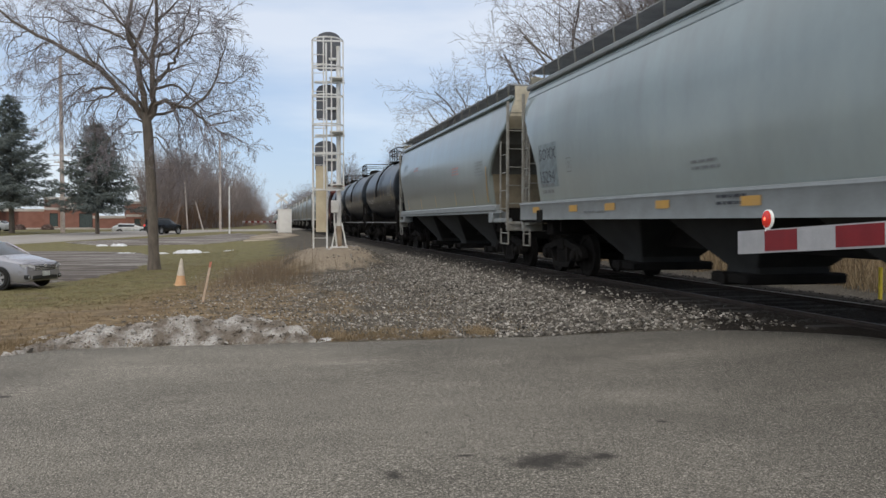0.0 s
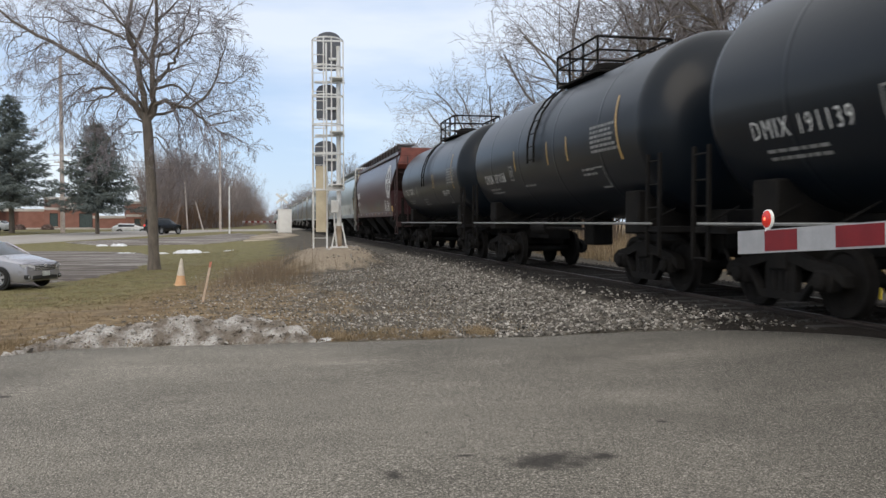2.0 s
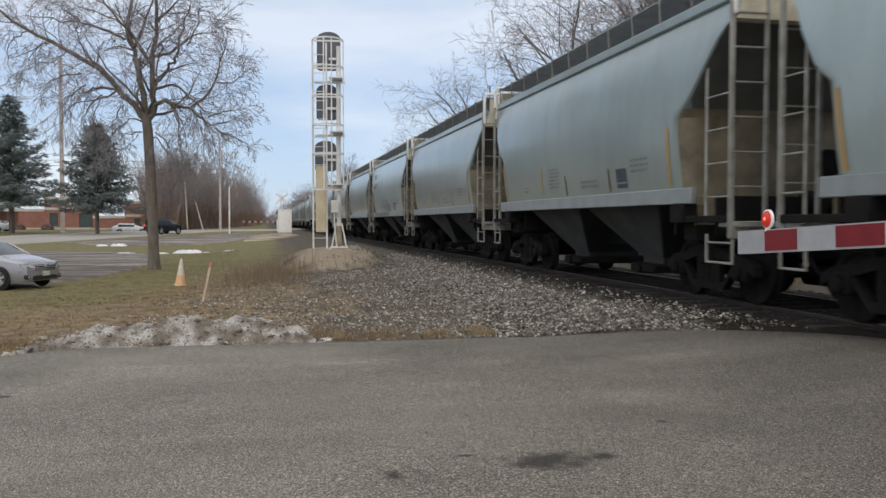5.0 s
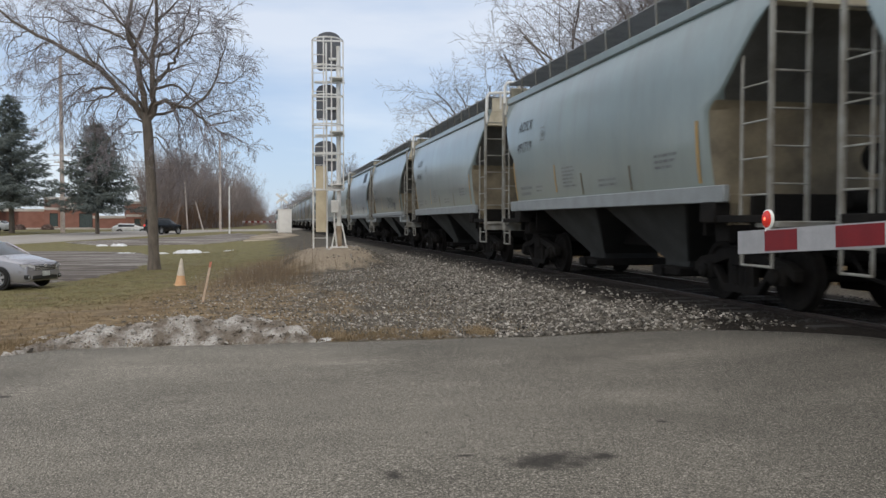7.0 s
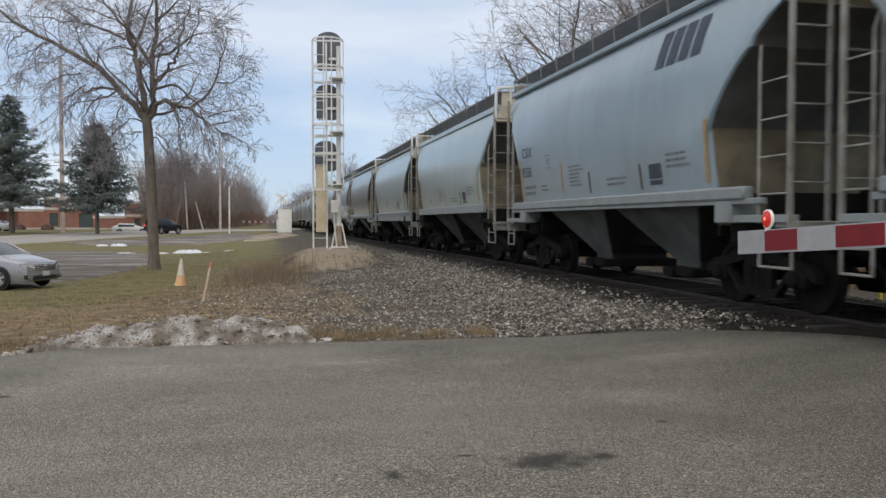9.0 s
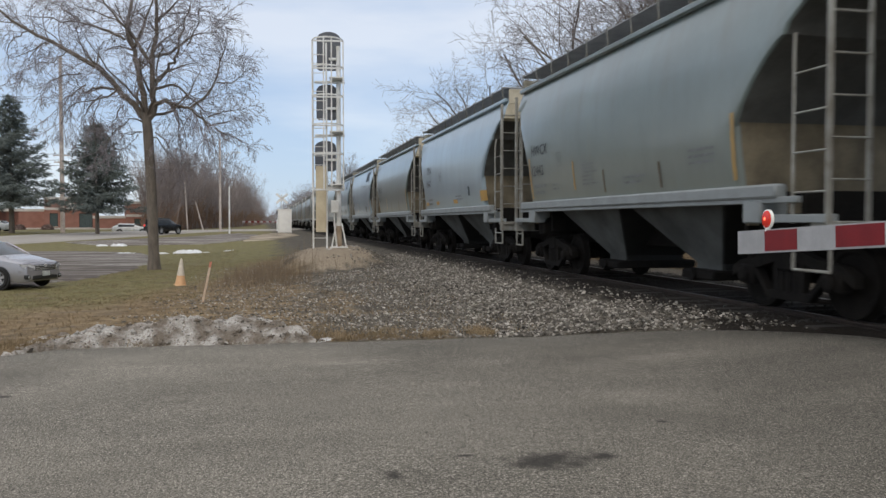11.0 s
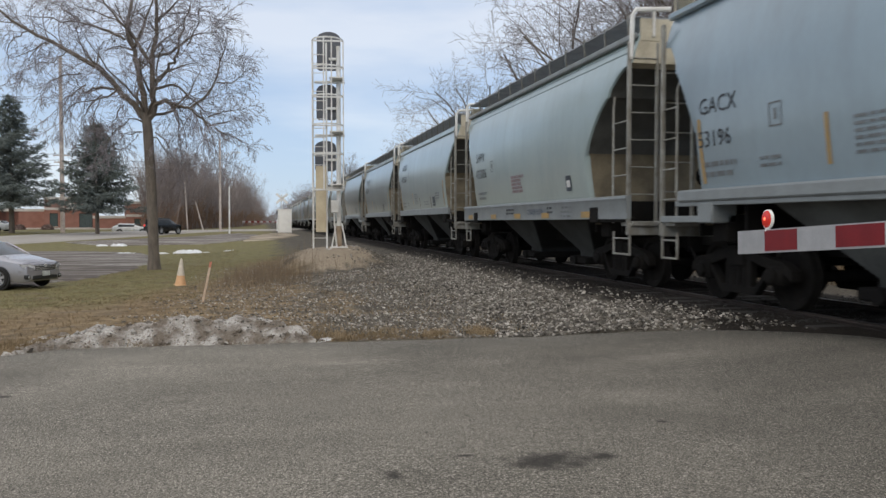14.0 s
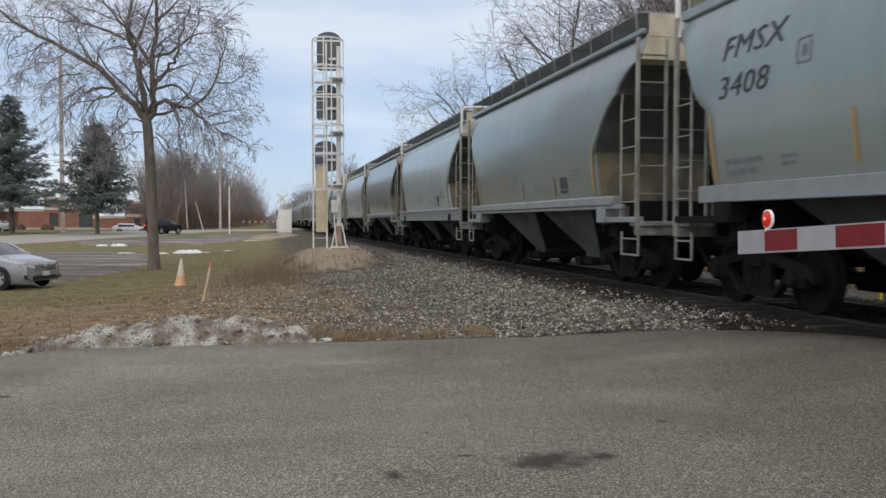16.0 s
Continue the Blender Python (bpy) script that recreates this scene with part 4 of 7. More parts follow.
    br = Geo().spin([(0, 0.20), (0.03, 0.20), (0.03, 0.04)], (-0.1, -post - 0.08, 2.0), (0, -1, 0), 12)
    br.tube([(-0.1, -post - 0.05, 2.0), (-0.1, -post - 0.05, 1.2)], 0.02)
    part("hand_brake", br, UNDER, car)
    part("control_valve", Geo().box(-1.2, -0.6, post - 1.0, post - 0.5, 1.3, 1.7, 0.03), UNDER, car)
    trucks(car, half_pitch - 2.05)
    for e in (-1, 1):
        coupler(car, e * (post - 0.05), e)
    end_ladders(car, post, ladder, 4.30)
    return car


TANK_R, TANK_Z = 1.60, 2.87


def tank_side(z):
    return math.sqrt(max(0.01, TANK_R ** 2 - (z - TANK_Z) ** 2))


def tank_car(label):
    car = thing("tank_car", label, "freight car", group="freight cars of the passing train")
    hp = 6.57
    half = hp - 0.60
    g = Geo()
    # dished heads, weld seams round the shell
    deep = 0.66
    head = [(deep * (1 - math.sin(a)), max(0.02, TANK_R * math.cos(a))) for a in (math.pi / 2 * (1 - i / 11) for i in range(12))]
    prof = [(-half + a, r) for a, r in head] + [(-half + deep + 0.03, TANK_R)]
    for y in (-3.7, -1.25, 1.25, 3.7):
        prof += [(y - 0.06, TANK_R), (y - 0.035, TANK_R), (y - 0.02, TANK_R + 0.004), (y + 0.02, TANK_R + 0.004), (y + 0.035, TANK_R), (y + 0.06, TANK_R)]
    prof += [(half - deep - 0.03, TANK_R)] + [(half - a, r) for a, r in reversed(head)]
    g.spin(prof, (0, 0, TANK_Z), (0, 1, 0), 64)
    part("tank_shell", g, TANK_BLACK, car, "", 25)
    d = Geo()
    d.spin([(0, 0.45), (0.22, 0.45), (0.26, 0.40), (0.34, 0.36), (0.38, 0.02)], (0, -0.6, TANK_Z + TANK_R - 0.06), (0, 0, 1), 18)
    d.spin([(0, 0.22), (0.3, 0.22), (0.34, 0.02)], (0, 0.3, TANK_Z + TANK_R - 0.05), (0, 0, 1), 12)
    part("manway_dome", d, UNDER, car)
    p = Geo()
    top = TANK_Z + TANK_R
    p.box(-0.85, -0.45, -1.9, 0.5, top - 0.12, top - 0.07, 0.01)
    p.box(0.45, 0.85, -1.9, 0.5, top - 0.12, top - 0.07, 0.01)
    for y in (-1.9, 0.45):
        p.box(-0.85, 0.85, y, y + 0.05, top - 0.02, top + 0.04)
    part("top_platform", p, UNDER, car)
    r = Geo()
    for s in (-1, 1):
        x = s * 0.85
        for y in (-1.9, -1.1, -0.3, 0.5):
            r.tube([(x, y, top - 0.14), (x, y, top + 0.62)], 0.027, n=6)
        r.tube([(x, -1.9, top + 0.34), (x, 0.5, top + 0.34)], 0.022, n=6)
        r.tube([(x, -1.9, top + 0.62), (x, 0.5, top + 0.62)], 0.027, n=6)
    for y in (-1.9, 0.5):
        r.tube([(-0.85, y, top + 0.62), (0.85, y, top + 0.62)], 0.027, n=6)
        r.tube([(-0.85, y, top + 0.34), (0.85, y, top + 0.34)], 0.022, n=6)
    part("safety_railing", r, UNDER, car)
    for s in (-1, 1):
        l = Geo()
        for y in (-0.22, 0.22):
            pts = [(s * 1.69, y, 2.55), (s * 1.69, y, 3.0)] + [(s * (TANK_R + 0.09) * math.cos(a), y, TANK_Z + (TANK_R + 0.09) * math.sin(a)) for a in (0.25, 0.5, 0.75, 0.95)]
            l.tube(pts, 0.024, n=6)
        for i in range(6):
            z = 2.62 + i * 0.3
            x = 1.69 if z < 3.0 else math.sqrt(max(0.05, (TANK_R + 0.09) ** 2 - (z - TANK_Z) ** 2))
            l.tube([(s * x, -0.22, z), (s * x, 0.22, z)], 0.013, n=5)
        part("tank_ladder", l, UNDER, car)
        h = Geo()
        h.tube([(s * 1.54, -half + 0.2, 1.16), (s * 1.54, half - 0.2, 1.16)], 0.022, n=6)
        part("handrail", h, LETTER_DIM, car)
        for i in range(9):
            y = -half + 0.4 + i * (2 * half - 0.8) / 8
            part("handrail_bracket", Geo().tube([(s * 1.54, y, 1.16), (s * 1.0, y, 1.42)], 0.014, n=5), UNDER, car)
    for e in (-1, 1):
        yb = e * (hp - 2.05)
        part("saddle", Geo().box(-1.3, 1.3, yb - 0.28, yb + 0.28, 0.98, 1.75, 0.03), UNDER, car)
        part("end_platform", Geo().box(-1.5, 1.5, min(e * (half - 0.9), e * (half + 0.05)), max(e * (half - 0.9), e * (half + 0.05)), 1.02, 1.12, 0.01), UNDER, car)
        part("stub_sill", Geo().box(-0.3, 0.3, min(e * 2.6, e * half), max(e * 2.6, e * half), 0.74, 1.40, 0.02), UNDER, car)
    b = Geo()
    b.box(-0.25, 0.25, -0.3, 0.3, 0.65, 1.35, 0.04)
    b.spin([(-0.5, 0.17), (0.5, 0.17)], (-0.85, 1.5, 1.05), (0, 1, 0), 12)
    for i in range(6):
        b.tube([(-1.2, -1.9 + i * 0.35, 1.3), (-1.2, -1.9 + i * 0.35, 1.0)], 0.02, n=5)
    b.tube([(-1.2, -2.1, 1.05), (-1.2, 0.2, 1.05)], 0.025, n=6)
    part("bottom_outlet", b, UNDER, car)
    for e in (-1, 1):
        for s in (-1, 1):
            k = Geo()
            y = e * (half + 0.0)
            x = s * 1.5
            for yy in (y, y - e * 0.42):
                k.box(x - 0.03, x + 0.03, yy - 0.03, yy + 0.03, 0.62, 2.3, 0.008)
            for i in range(5):
                k.tube([(x, y, 0.66 + i * 0.38), (x, y - e * 0.42, 0.66 + i * 0.38)], 0.014, n=5)
            part("side_ladder", k, UNDER, car)
    trucks(car, hp - 2.05)
    for e in (-1, 1):
        coupler(car, e * (half - 0.05), e)
    return car


def wrapped(car, name, me, side, mats, label="", y0=0.0, z0=0.0, proud=0.008):
    """Lays a flat mesh (x along, y up) on the near side of a car, following its curve."""
    for v in me.vertices:
        u, h = v.co.x, v.co.y
        z = z0 + h
        v.co = (-(side(z) + proud), y0 - u, z)
    me.materials.clear()
    me.materials.append(mats)
    me.update()
    return part(name, me, None, car, label)


def lettering(car, text, y0, z0, size, mat, side=side_at, label="", slant=0.0, squeeze=0.9, spaced=1.04):
    cu = bpy.data.curves.new("lettering", "FONT")
    cu.body, cu.size, cu.shear, cu.resolution_u = text, size, slant, 2
    cu.space_character = spaced
    tmp = bpy.data.objects.new("lettering", cu)
    scene.collection.objects.link(tmp)
    bpy.context.view_layer.update()
    me = bpy.data.meshes.new_from_object(tmp.evaluated_get(bpy.context.evaluated_depsgraph_get()))
    bpy.data.objects.remove(tmp)
    for v in me.vertices:
        v.co.x *= squeeze
    return wrapped(car, "lettering", me, side, mat, label, y0, z0)


def flat(rects):
    """A flat mesh of upright rectangles (u0, u1, v0, v1[, lean]), cut in rows so that it can follow a curve."""
    g = Geo()
    for u0, u1, v0, v1, *lean in rects:
        k = max(1, int((v1 - v0) / 0.12))
        s = lean[0] if lean else 0
        for i in range(k):
            a, b = v0 + (v1 - v0) * i / k, v0 + (v1 - v0) * (i + 1) / k
            sa, sb = s * (a - v0), s * (b - v0)
            g.add([(u0 + sa, a, 0), (u1 + sa, a, 0), (u1 + sb, b, 0), (u0 + sb, b, 0)], [(0, 1, 2, 3)])
    me = bpy.data.meshes.new("decal")
    me.from_pydata(g.v, [], g.f)
    return me


def small_print(car, y0, z0, width, rows, mat, side=side_at, high=0.042, gap=0.05, seed=1):
    rng = random.Random(seed)
    rects = []
    for r in range(rows):
        u = 0.0
        end = width * rng.uniform(0.7, 1.0)
        while u < end:
            w = rng.uniform(0.06, 0.22)
            rects.append((u, min(u + w, end), -r * (high + gap), -r * (high + gap) + high))
            u += w + 0.035
    return tagged(wrapped(car, "small_print", flat(rects), side, mat, "", y0, z0), "rows of small stencilled print", kind="stuff")


def decal(car, name, rects, mat, y0, z0, side=side_at, label=""):
    return wrapped(car, name, flat(rects), side, mat, label, y0, z0)


def scrawl(car, y0, z0, width, height, mat, seed, side=side_at, loops=7, thick=0.035):
    """Sprayed loops and strokes, as flat ribbons."""
    rng = random.Random(seed)
    g = Geo()
    for i in range(loops):
        cx = width * (i + 0.5) / loops
        pts, a0, turns = [], rng.uniform(0, 6.28), rng.uniform(3.5, 6.5)
        rx, ry = width / loops * rng.uniform(0.45, 0.8), height * rng.uniform(0.3, 0.5)
        n = 14
        for k in range(n + 1):
            a = a0 + turns * k / n
            pts.append(Vector((cx + rx * math.cos(a), height / 2 + ry * math.sin(a + 0.4 * i) + 0.1 * height * math.sin(3 * a), 0)))
        k0 = len(g.v)
        for j, p in enumerate(pts):
            d = (pts[min(j + 1, n)] - pts[max(j - 1, 0)]).normalized()
            o = Vector((-d.y, d.x, 0)) * thick
            g.v += [tuple(p + o), tuple(p - o)]
        g.f += [(k0 + 2 * j, k0 + 2 * j + 1, k0 + 2 * j + 3, k0 + 2 * j + 2) for j in range(n)]
    me = bpy.data.meshes.new("graffiti")
    me.from_pydata(g.v, [], g.f)
    return tagged(wrapped(car, "graffiti", me, side, mat, "sprayed graffiti scrawl", y0, z0), kind="stuff")


def blobs(car, y0, z0, count, wide, high, mat, seed):
    """Rounded sprayed letters, worn to soft ovals."""
    rng = random.Random(seed)
    g = Geo()
    for i in range(count):
        w, h, n = wide * rng.uniform(0.75, 1.05), high * rng.uniform(0.75, 1.1), 22
        k = len(g.v)
        hole = 0.35 if i % 2 else 0.15
        for j in range(n):
            a = 2 * math.pi * j / n
            wob = 1 + 0.12 * math.sin(3 * a + i)
            for q in (1.0, hole):
                g.v.append((i * wide * 0.93 + wide / 2 + w / 2 * math.cos(a) * q * wob, high / 2 + h / 2 * math.sin(a) * q * wob, 0))
        g.f += [(k + 2 * j, k + 2 * ((j + 1) % n), k + 2 * ((j + 1) % n) + 1, k + 2 * j + 1) for j in range(n)]
    me = bpy.data.meshes.new("graffiti")
    me.from_pydata(g.v, [], g.f)
    return tagged(wrapped(car, "graffiti", me, side_at, mat, "faded sprayed rounded letters", y0, z0), kind="stuff")


SPEED, START = 19.72, -1.344
TRAIN = []  # car, distance of its middle along the track at the clip's start


def couple(car, rear, half):
    """rear: the second at which the gap behind the car would draw level with the camera."""
    TRAIN.append((car, rear * SPEED + START - half))


def marks(car, half, mark, number, mat=None, slant=0.0, dy=0.0, size=0.36, z=3.45, line=0.49, box=1.65, wide=1.0):
    m = mat or LETTER_DARK
    y = half - 2.1 + dy
    lettering(car, mark, y, z, size, m, slant=slant, squeeze=wide)
    lettering(car, number, y + 0.06, z - line, size, m, slant=slant, squeeze=wide)
    small_print(car, y - 0.05, 1.97, 1.0, 2, LETTER_GREY, side_at, 0.07, 0.07, len(TRAIN))
    decal(car, "consist_stencil", [(0, 0.26, 0, 0.02), (0, 0.26, 0.28, 0.30), (0, 0.02, 0, 0.30), (0.24, 0.26, 0, 0.30), (0.1, 0.16, 0.08, 0.22)], LETTER_GREY, y - box, z - 0.34)


def strips(car, half, ys, mat=None, z0=1.72, z1=2.15):
    for y in ys:
        decal(car, "reflective_strip", [(0, 0.07, 0, z1 - z0)], mat or REFLECT, y, z0)


def dress_plain(car, half, seed, dark_panel=True, tip=2.62):
    """Dimensional print, reflectors and the framed panel that such cars carry."""
    decal(car, "reflective_strip", [(0, 0.085, 0, 0.92, -0.04)], REFLECT, half - (1.72 if tip < 2.6 else 1.86), 1.74)
    strips(car, half, (half - 4.55,), None, 1.84, 2.42)
    strips(car, half, (0.45, -1.75), STRIP_DULL, 1.74, 2.16)
    decal(car, "reflective_strip", [(0, 0.09, 0, 0.9, 0.05)], REFLECT, -half + tip, 1.75)
    small_print(car, 1.45, 2.30, 0.75, 6, LETTER_GREY, side_at, 0.036, 0.04, seed)
    small_print(car, 3.2, 1.98, 0.45, 2, LETTER_GREY, seed=seed + 3)
    small_print(car, -0.4, 1.95, 1.0, 2, LETTER_GREY, seed=seed + 1)
    small_print(car, -half + 3.75, 2.22, 0.8, 3, LETTER_GREY, seed=seed + 2)
    if dark_panel:
        decal(car, "notice_panel", [(0, 0.42, 0.10, 0.34), (0, 0.42, 0, 0.075)], PANEL_DARK, -half + 4.36, 1.79)


def slanted_logo(car, half):
    """Dark blue slanted block shapes of a maker's mark."""
    rects = []
    for i in range(4):
        u = i * 0.37
        rects += [(u, u + 0.29, 0, 0.56, 0.26)]
    decal(car, "logo_shape", rects, BLUE_LOGO, -half + 4.15, 3.62, label="dark blue slanted block logo shapes")


def emblem(car, y, z, r):
    g = Geo()
    n = 40
    ring = [(math.cos(2 * math.pi * i / n), math.sin(2 * math.pi * i / n)) for i in range(n)]
    for r0, r1 in ((0.70, 0.85), (0.85, 1.0)):
        k = len(g.v)
        g.v += [(r * r0 * a, r * r0 * b, 0) for a, b in ring] + [(r * r1 * a, r * r1 * b, 0) for a, b in ring]
        g.f += [(k + i, k + (i + 1) % n, k + n + (i + 1) % n, k + n + i) for i in range(n)]
    me = bpy.data.meshes.new("round_emblem")
    me.from_pydata(g.v, [], g.f)
    wrapped(car, "round_emblem", me, side_at, LETTER_PALE, "white round emblem with a cross", y, z)
    decal(car, "round_emblem", [(-0.13 * r, 0.13 * r, -0.72 * r, 0.72 * r), (-0.72 * r, 0.72 * r, -0.13 * r, 0.13 * r)], LETTER_PALE, y, z)
    rects = []
    for i in range(22):
        a = 2 * math.pi * i / 22
        if i in (0, 11):
            continue
        c, s = 0.86 * r * math.cos(a), 0.86 * r * math.sin(a)
        rects.append((c - 0.045, c + 0.045, s - 0.055, s + 0.055))
    rects += [(-0.45 * r + 0.15 * i * r, -0.36 * r + 0.15 * i * r, -0.08 * r, 0.08 * r) for i in range(7)]
    decal(car, "emblem_print", rects, OXIDE, y, z).location.x = -0.004


def build_train():
    H, HS, HL, HR = 6.47, 8.6, 9.18, 9.07
    smooth = hopper_car("long grey covered hopper car with deep pale side sill", GREY_SOFT, HS, 3, "round", "deep")
    rounded = hopper_car("pale blue-grey covered hopper car with rounded ends", GREY_BLUE, arch="round", sill="channel")
    smooth_pale = hopper_car("pale grey covered hopper car with deep white side sill", GREY_PALE, arch="round", sill="deep", hoop=True)
    olive = hopper_car("dusty grey covered hopper car with rounded ends", GREY_GREEN, arch="round", sill="channel")
    angled = hopper_car("grey covered hopper car with angled ends and roof hoops", GREY, arch="angled", sill="slab", hoop=True)
    pale = hopper_car("pale grey covered hopper car with angled ends", GREY_PALE, arch="angled", sill="slab", hoop=True)
    long_grey = hopper_car("long grey three-bay covered hopper car", GREY_GREEN, HL, 3, "round", "channel")
    red = hopper_car("long oxide-red three-bay covered hopper car", OXIDE, HR, 3, "angled", "slab", LADDER_DARK, OXIDE_LIGHT, OXIDE, OXIDE)
    tank = tank_car("glossy black tank car with white stencils")
    plan = [
        (smooth, 1.072, HS), (long_grey, 2.003, HL), (tank, 2.66, 6.57), (tank, 3.32, 6.57), (tank, 3.985, 6.57),
        (red, 4.905, HR), (pale, 5.555, H), (angled, 6.20, H), (angled, 6.85, H), (pale, 7.50, H),
        (angled, 8.155, H), (angled, 8.838, H), (olive, 9.50, H), (rounded, 10.135, H), (pale, 10.79, H),
        (smooth_pale, 11.445, H), (olive, 12.10, H), (rounded, 12.755, H), (olive, 13.41, H), (rounded, 14.062, H),
        (rounded, 14.71, H), (smooth_pale, 15.362, H), (pale, 16.028, H), (angled, 16.688, H), (olive, 17.345, H),
        (smooth_pale, 17.99, H), (olive, 18.635, H)]
    far = [pale, angled, olive, rounded, smooth_pale, angled, olive, pale, rounded, olive, angled, smooth_pale, pale, olive, rounded, angled, olive]
    for i, p in enumerate(far):
        plan.append((p, 18.635 + 0.655 * (i + 1), H))
    # copies first, from the bare cars; the first of each kind is the original itself
    cars, seen = [], set()
    for proto, rear, half in plan:
        if proto in seen:
            cars.append((copy_thing(proto, Matrix.Identity(4)), rear, half))
        else:
            seen.add(proto)
            cars.append((proto, rear, half))
    for car, rear, half in cars:
        couple(car, rear, half)
    c = [k[0] for k in cars]

    # pale deep-silled car with a blue panel
    marks(c[0], HS, "SOXX", "15294", LETTER_DARK, z=2.56, size=0.38, line=0.5, dy=0.07)
    decal(c[0], "blue_panel", [(0, 1.15, 0, 0.96)], BLUE_PANEL, HS - 1.98, 1.96).location.x = 0.003
    for y in (7.0, 4.7, 2.9, 0.9, -1.5, -4.5):
        decal(c[0], "reflective_strip", [(0, 0.45, 0, 0.13)], ORANGE, y, 1.40, lambda z: 1.59)
    small_print(c[0], -0.1, 2.05, 0.8, 2, LETTER_GREY, seed=5)
    small_print(c[0], 3.9, 1.36, 1.1, 1, LETTER_GREY, lambda z: 1.59, seed=6)
    small_print(c[0], -0.9, 1.52, 0.9, 2, LETTER_DARK, lambda z: 1.59, seed=7)
    # long grey car
    marks(c[1], HL, "TILX", "519353", LETTER_GREY, z=3.4)
    for y in (6.3, 3.4, 0.6, -2.6, -5.0):
        strips(c[1], HL, (y,))
    small_print(c[1], 4.6, 3.35, 1.2, 2, LETTER_RED, seed=8)
    small_print(c[1], -2.4, 2.9, 1.1, 3, LETTER_RED, seed=9)
    small_print(c[1], -5.4, 2.9, 1.0, 5, LETTER_GREY, seed=10)
    decal(c[1], "reflective_strip", [(0, 0.09, 0, 1.0, 0.05)], REFLECT, -HL + 2.66, 1.75)
    # tanks
    for k, (text, extra) in enumerate((("DMIX 191139", ""), ("DMIX 191038", ""), ("TILX 170778", "CORN SYRUP"))):
        t = c[2 + k]
        lettering(t, text, 4.5, 2.24 if k < 2 else 2.33, 0.34, LETTER_PALE, tank_side, squeeze=0.80, spaced=1.25)
        decal(t, "consist_stencil", [(0, 0.30, 0, 0.03), (0, 0.30, 0.33, 0.36), (0, 0.03, 0, 0.36), (0.27, 0.30, 0, 0.36), (0.1, 0.2, 0.1, 0.26)], LETTER_DIM, 2.15, 2.24, tank_side)
        small_print(t, 4.3, 2.06, 1.2, 2, LETTER_DIM, tank_side, seed=20 + k)
        small_print(t, 1.2, 2.05, 0.9, 3 if k == 2 else 1, LETTER_DIM, tank_side, seed=24 + k)
        small_print(t, -3.3 if k < 2 else -3.75, 2.95, 1.3, 6, LETTER_DIM, tank_side, 0.05, 0.04, 28 + k)
        small_print(t, -2.6, 2.2, 0.7, 2, LETTER_DIM, tank_side, seed=33 + k)
        for y in ((1.6, -0.8, -2.0) if k < 2 else (-1.32, -1.55)):
            decal(t, "reflective_strip", [(0, 0.07, 0, 0.5)], REFLECT, y, 2.45, tank_side)
        decal(t, "reflective_strip", [(0, 0.08, 0, 1.15, -0.15)], REFLECT, -4.55, 2.3, tank_side)
        decal(t, "placard_holder", [(0, 0.42, 0, 0.03), (0.39, 0.42, 0, 0.4), (0, 0.42, 0.37, 0.4)], LETTER_DIM, -3.2, 1.85, tank_side)
        if extra:
            lettering(t, extra, -2.72, 2.16, 0.19, LETTER_PALE, tank_side)
    # oxide-red car
    emblem(c[5], -6.02, 3.22, 0.84)
    decal(c[5], "mark_shape", [(0.0, 0.26, 0, 0.36), (0.31, 0.58, 0, 0.36), (0.63, 0.88, 0, 0.36), (0.93, 1.15, 0, 0.36)], LETTER_PALE, HR - 1.76, 2.66)
    lettering(c[5], "450524", HR - 1.75, 2.2, 0.36, LETTER_PALE, squeeze=0.95)
    small_print(c[5], HR - 1.9, 2.02, 0.9, 2, LETTER_DIM, seed=41)
    decal(c[5], "consist_stencil", [(0, 0.30, 0, 0.03), (0, 0.30, 0.33, 0.36), (0, 0.03, 0, 0.36), (0.27, 0.30, 0, 0.36)], LETTER_DIM, HR - 4.5, 2.66)
    for y0, w, h, m, sd in ((4.35, 1.4, 0.5, GRAFF_C, 51), (1.75, 1.8, 0.45, GRAFF_D, 52), (-0.85, 2.2, 0.6, GRAFF_C, 54), (-1.15, 1.8, 0.3, GRAFF_D, 55)):
        scrawl(c[5], y0, 1.75, w, h, m, sd, loops=9, thick=0.016)
    small_print(c[5], -5.3, 1.95, 0.7, 3, LETTER_PALE, seed=42)
    decal(c[5], "placard", [(0, 0.5, 0, 0.04), (0, 0.5, 0.46, 0.5), (0, 0.04, 0, 0.5), (0.46, 0.5, 0, 0.5), (0.12, 0.2, 0.1, 0.4), (0.28, 0.36, 0.1, 0.4)], LETTER_PALE, -4.55, 1.78)
    small_print(c[5], -5.5, 2.2, 0.7, 3, LETTER_PALE, seed=43)
    decal(c[5], "yellow_panel", [(0, 0.42, 0, 0.32)], ORANGE, -6.62, 1.66)
    for i in range(11):
        decal(c[5], "reflective_strip", [(0, 0.14, 0, 0.10)], LETTER_PALE if i % 2 else REFLECT, 6.9 - i * 1.35, 1.58, lambda z: 1.585)
    # grey hoppers
    dress_plain(c[6], H, 60, tip=2.45)
    dress_plain(c[7], H, 63, tip=2.45)
    dress_plain(c[8], H, 66, False, 2.45)
    marks(c[9], H, "AOKX", "493837", slant=0.2, size=0.42, dy=0.35, z=3.53, line=0.53, box=3.2)
    dress_plain(c[9], H, 70, tip=2.45)
    blobs(c[9], 3.0, 1.66, 5, 0.52, 0.78, GRAFF_B, 71)
    blobs(c[9], 0.2, 1.66, 2, 0.6, 0.5, GRAFF_E, 72)
    scrawl(c[9], 0.45, 2.1, 0.6, 0.25, GRAFF_E, 73, loops=4, thick=0.03)
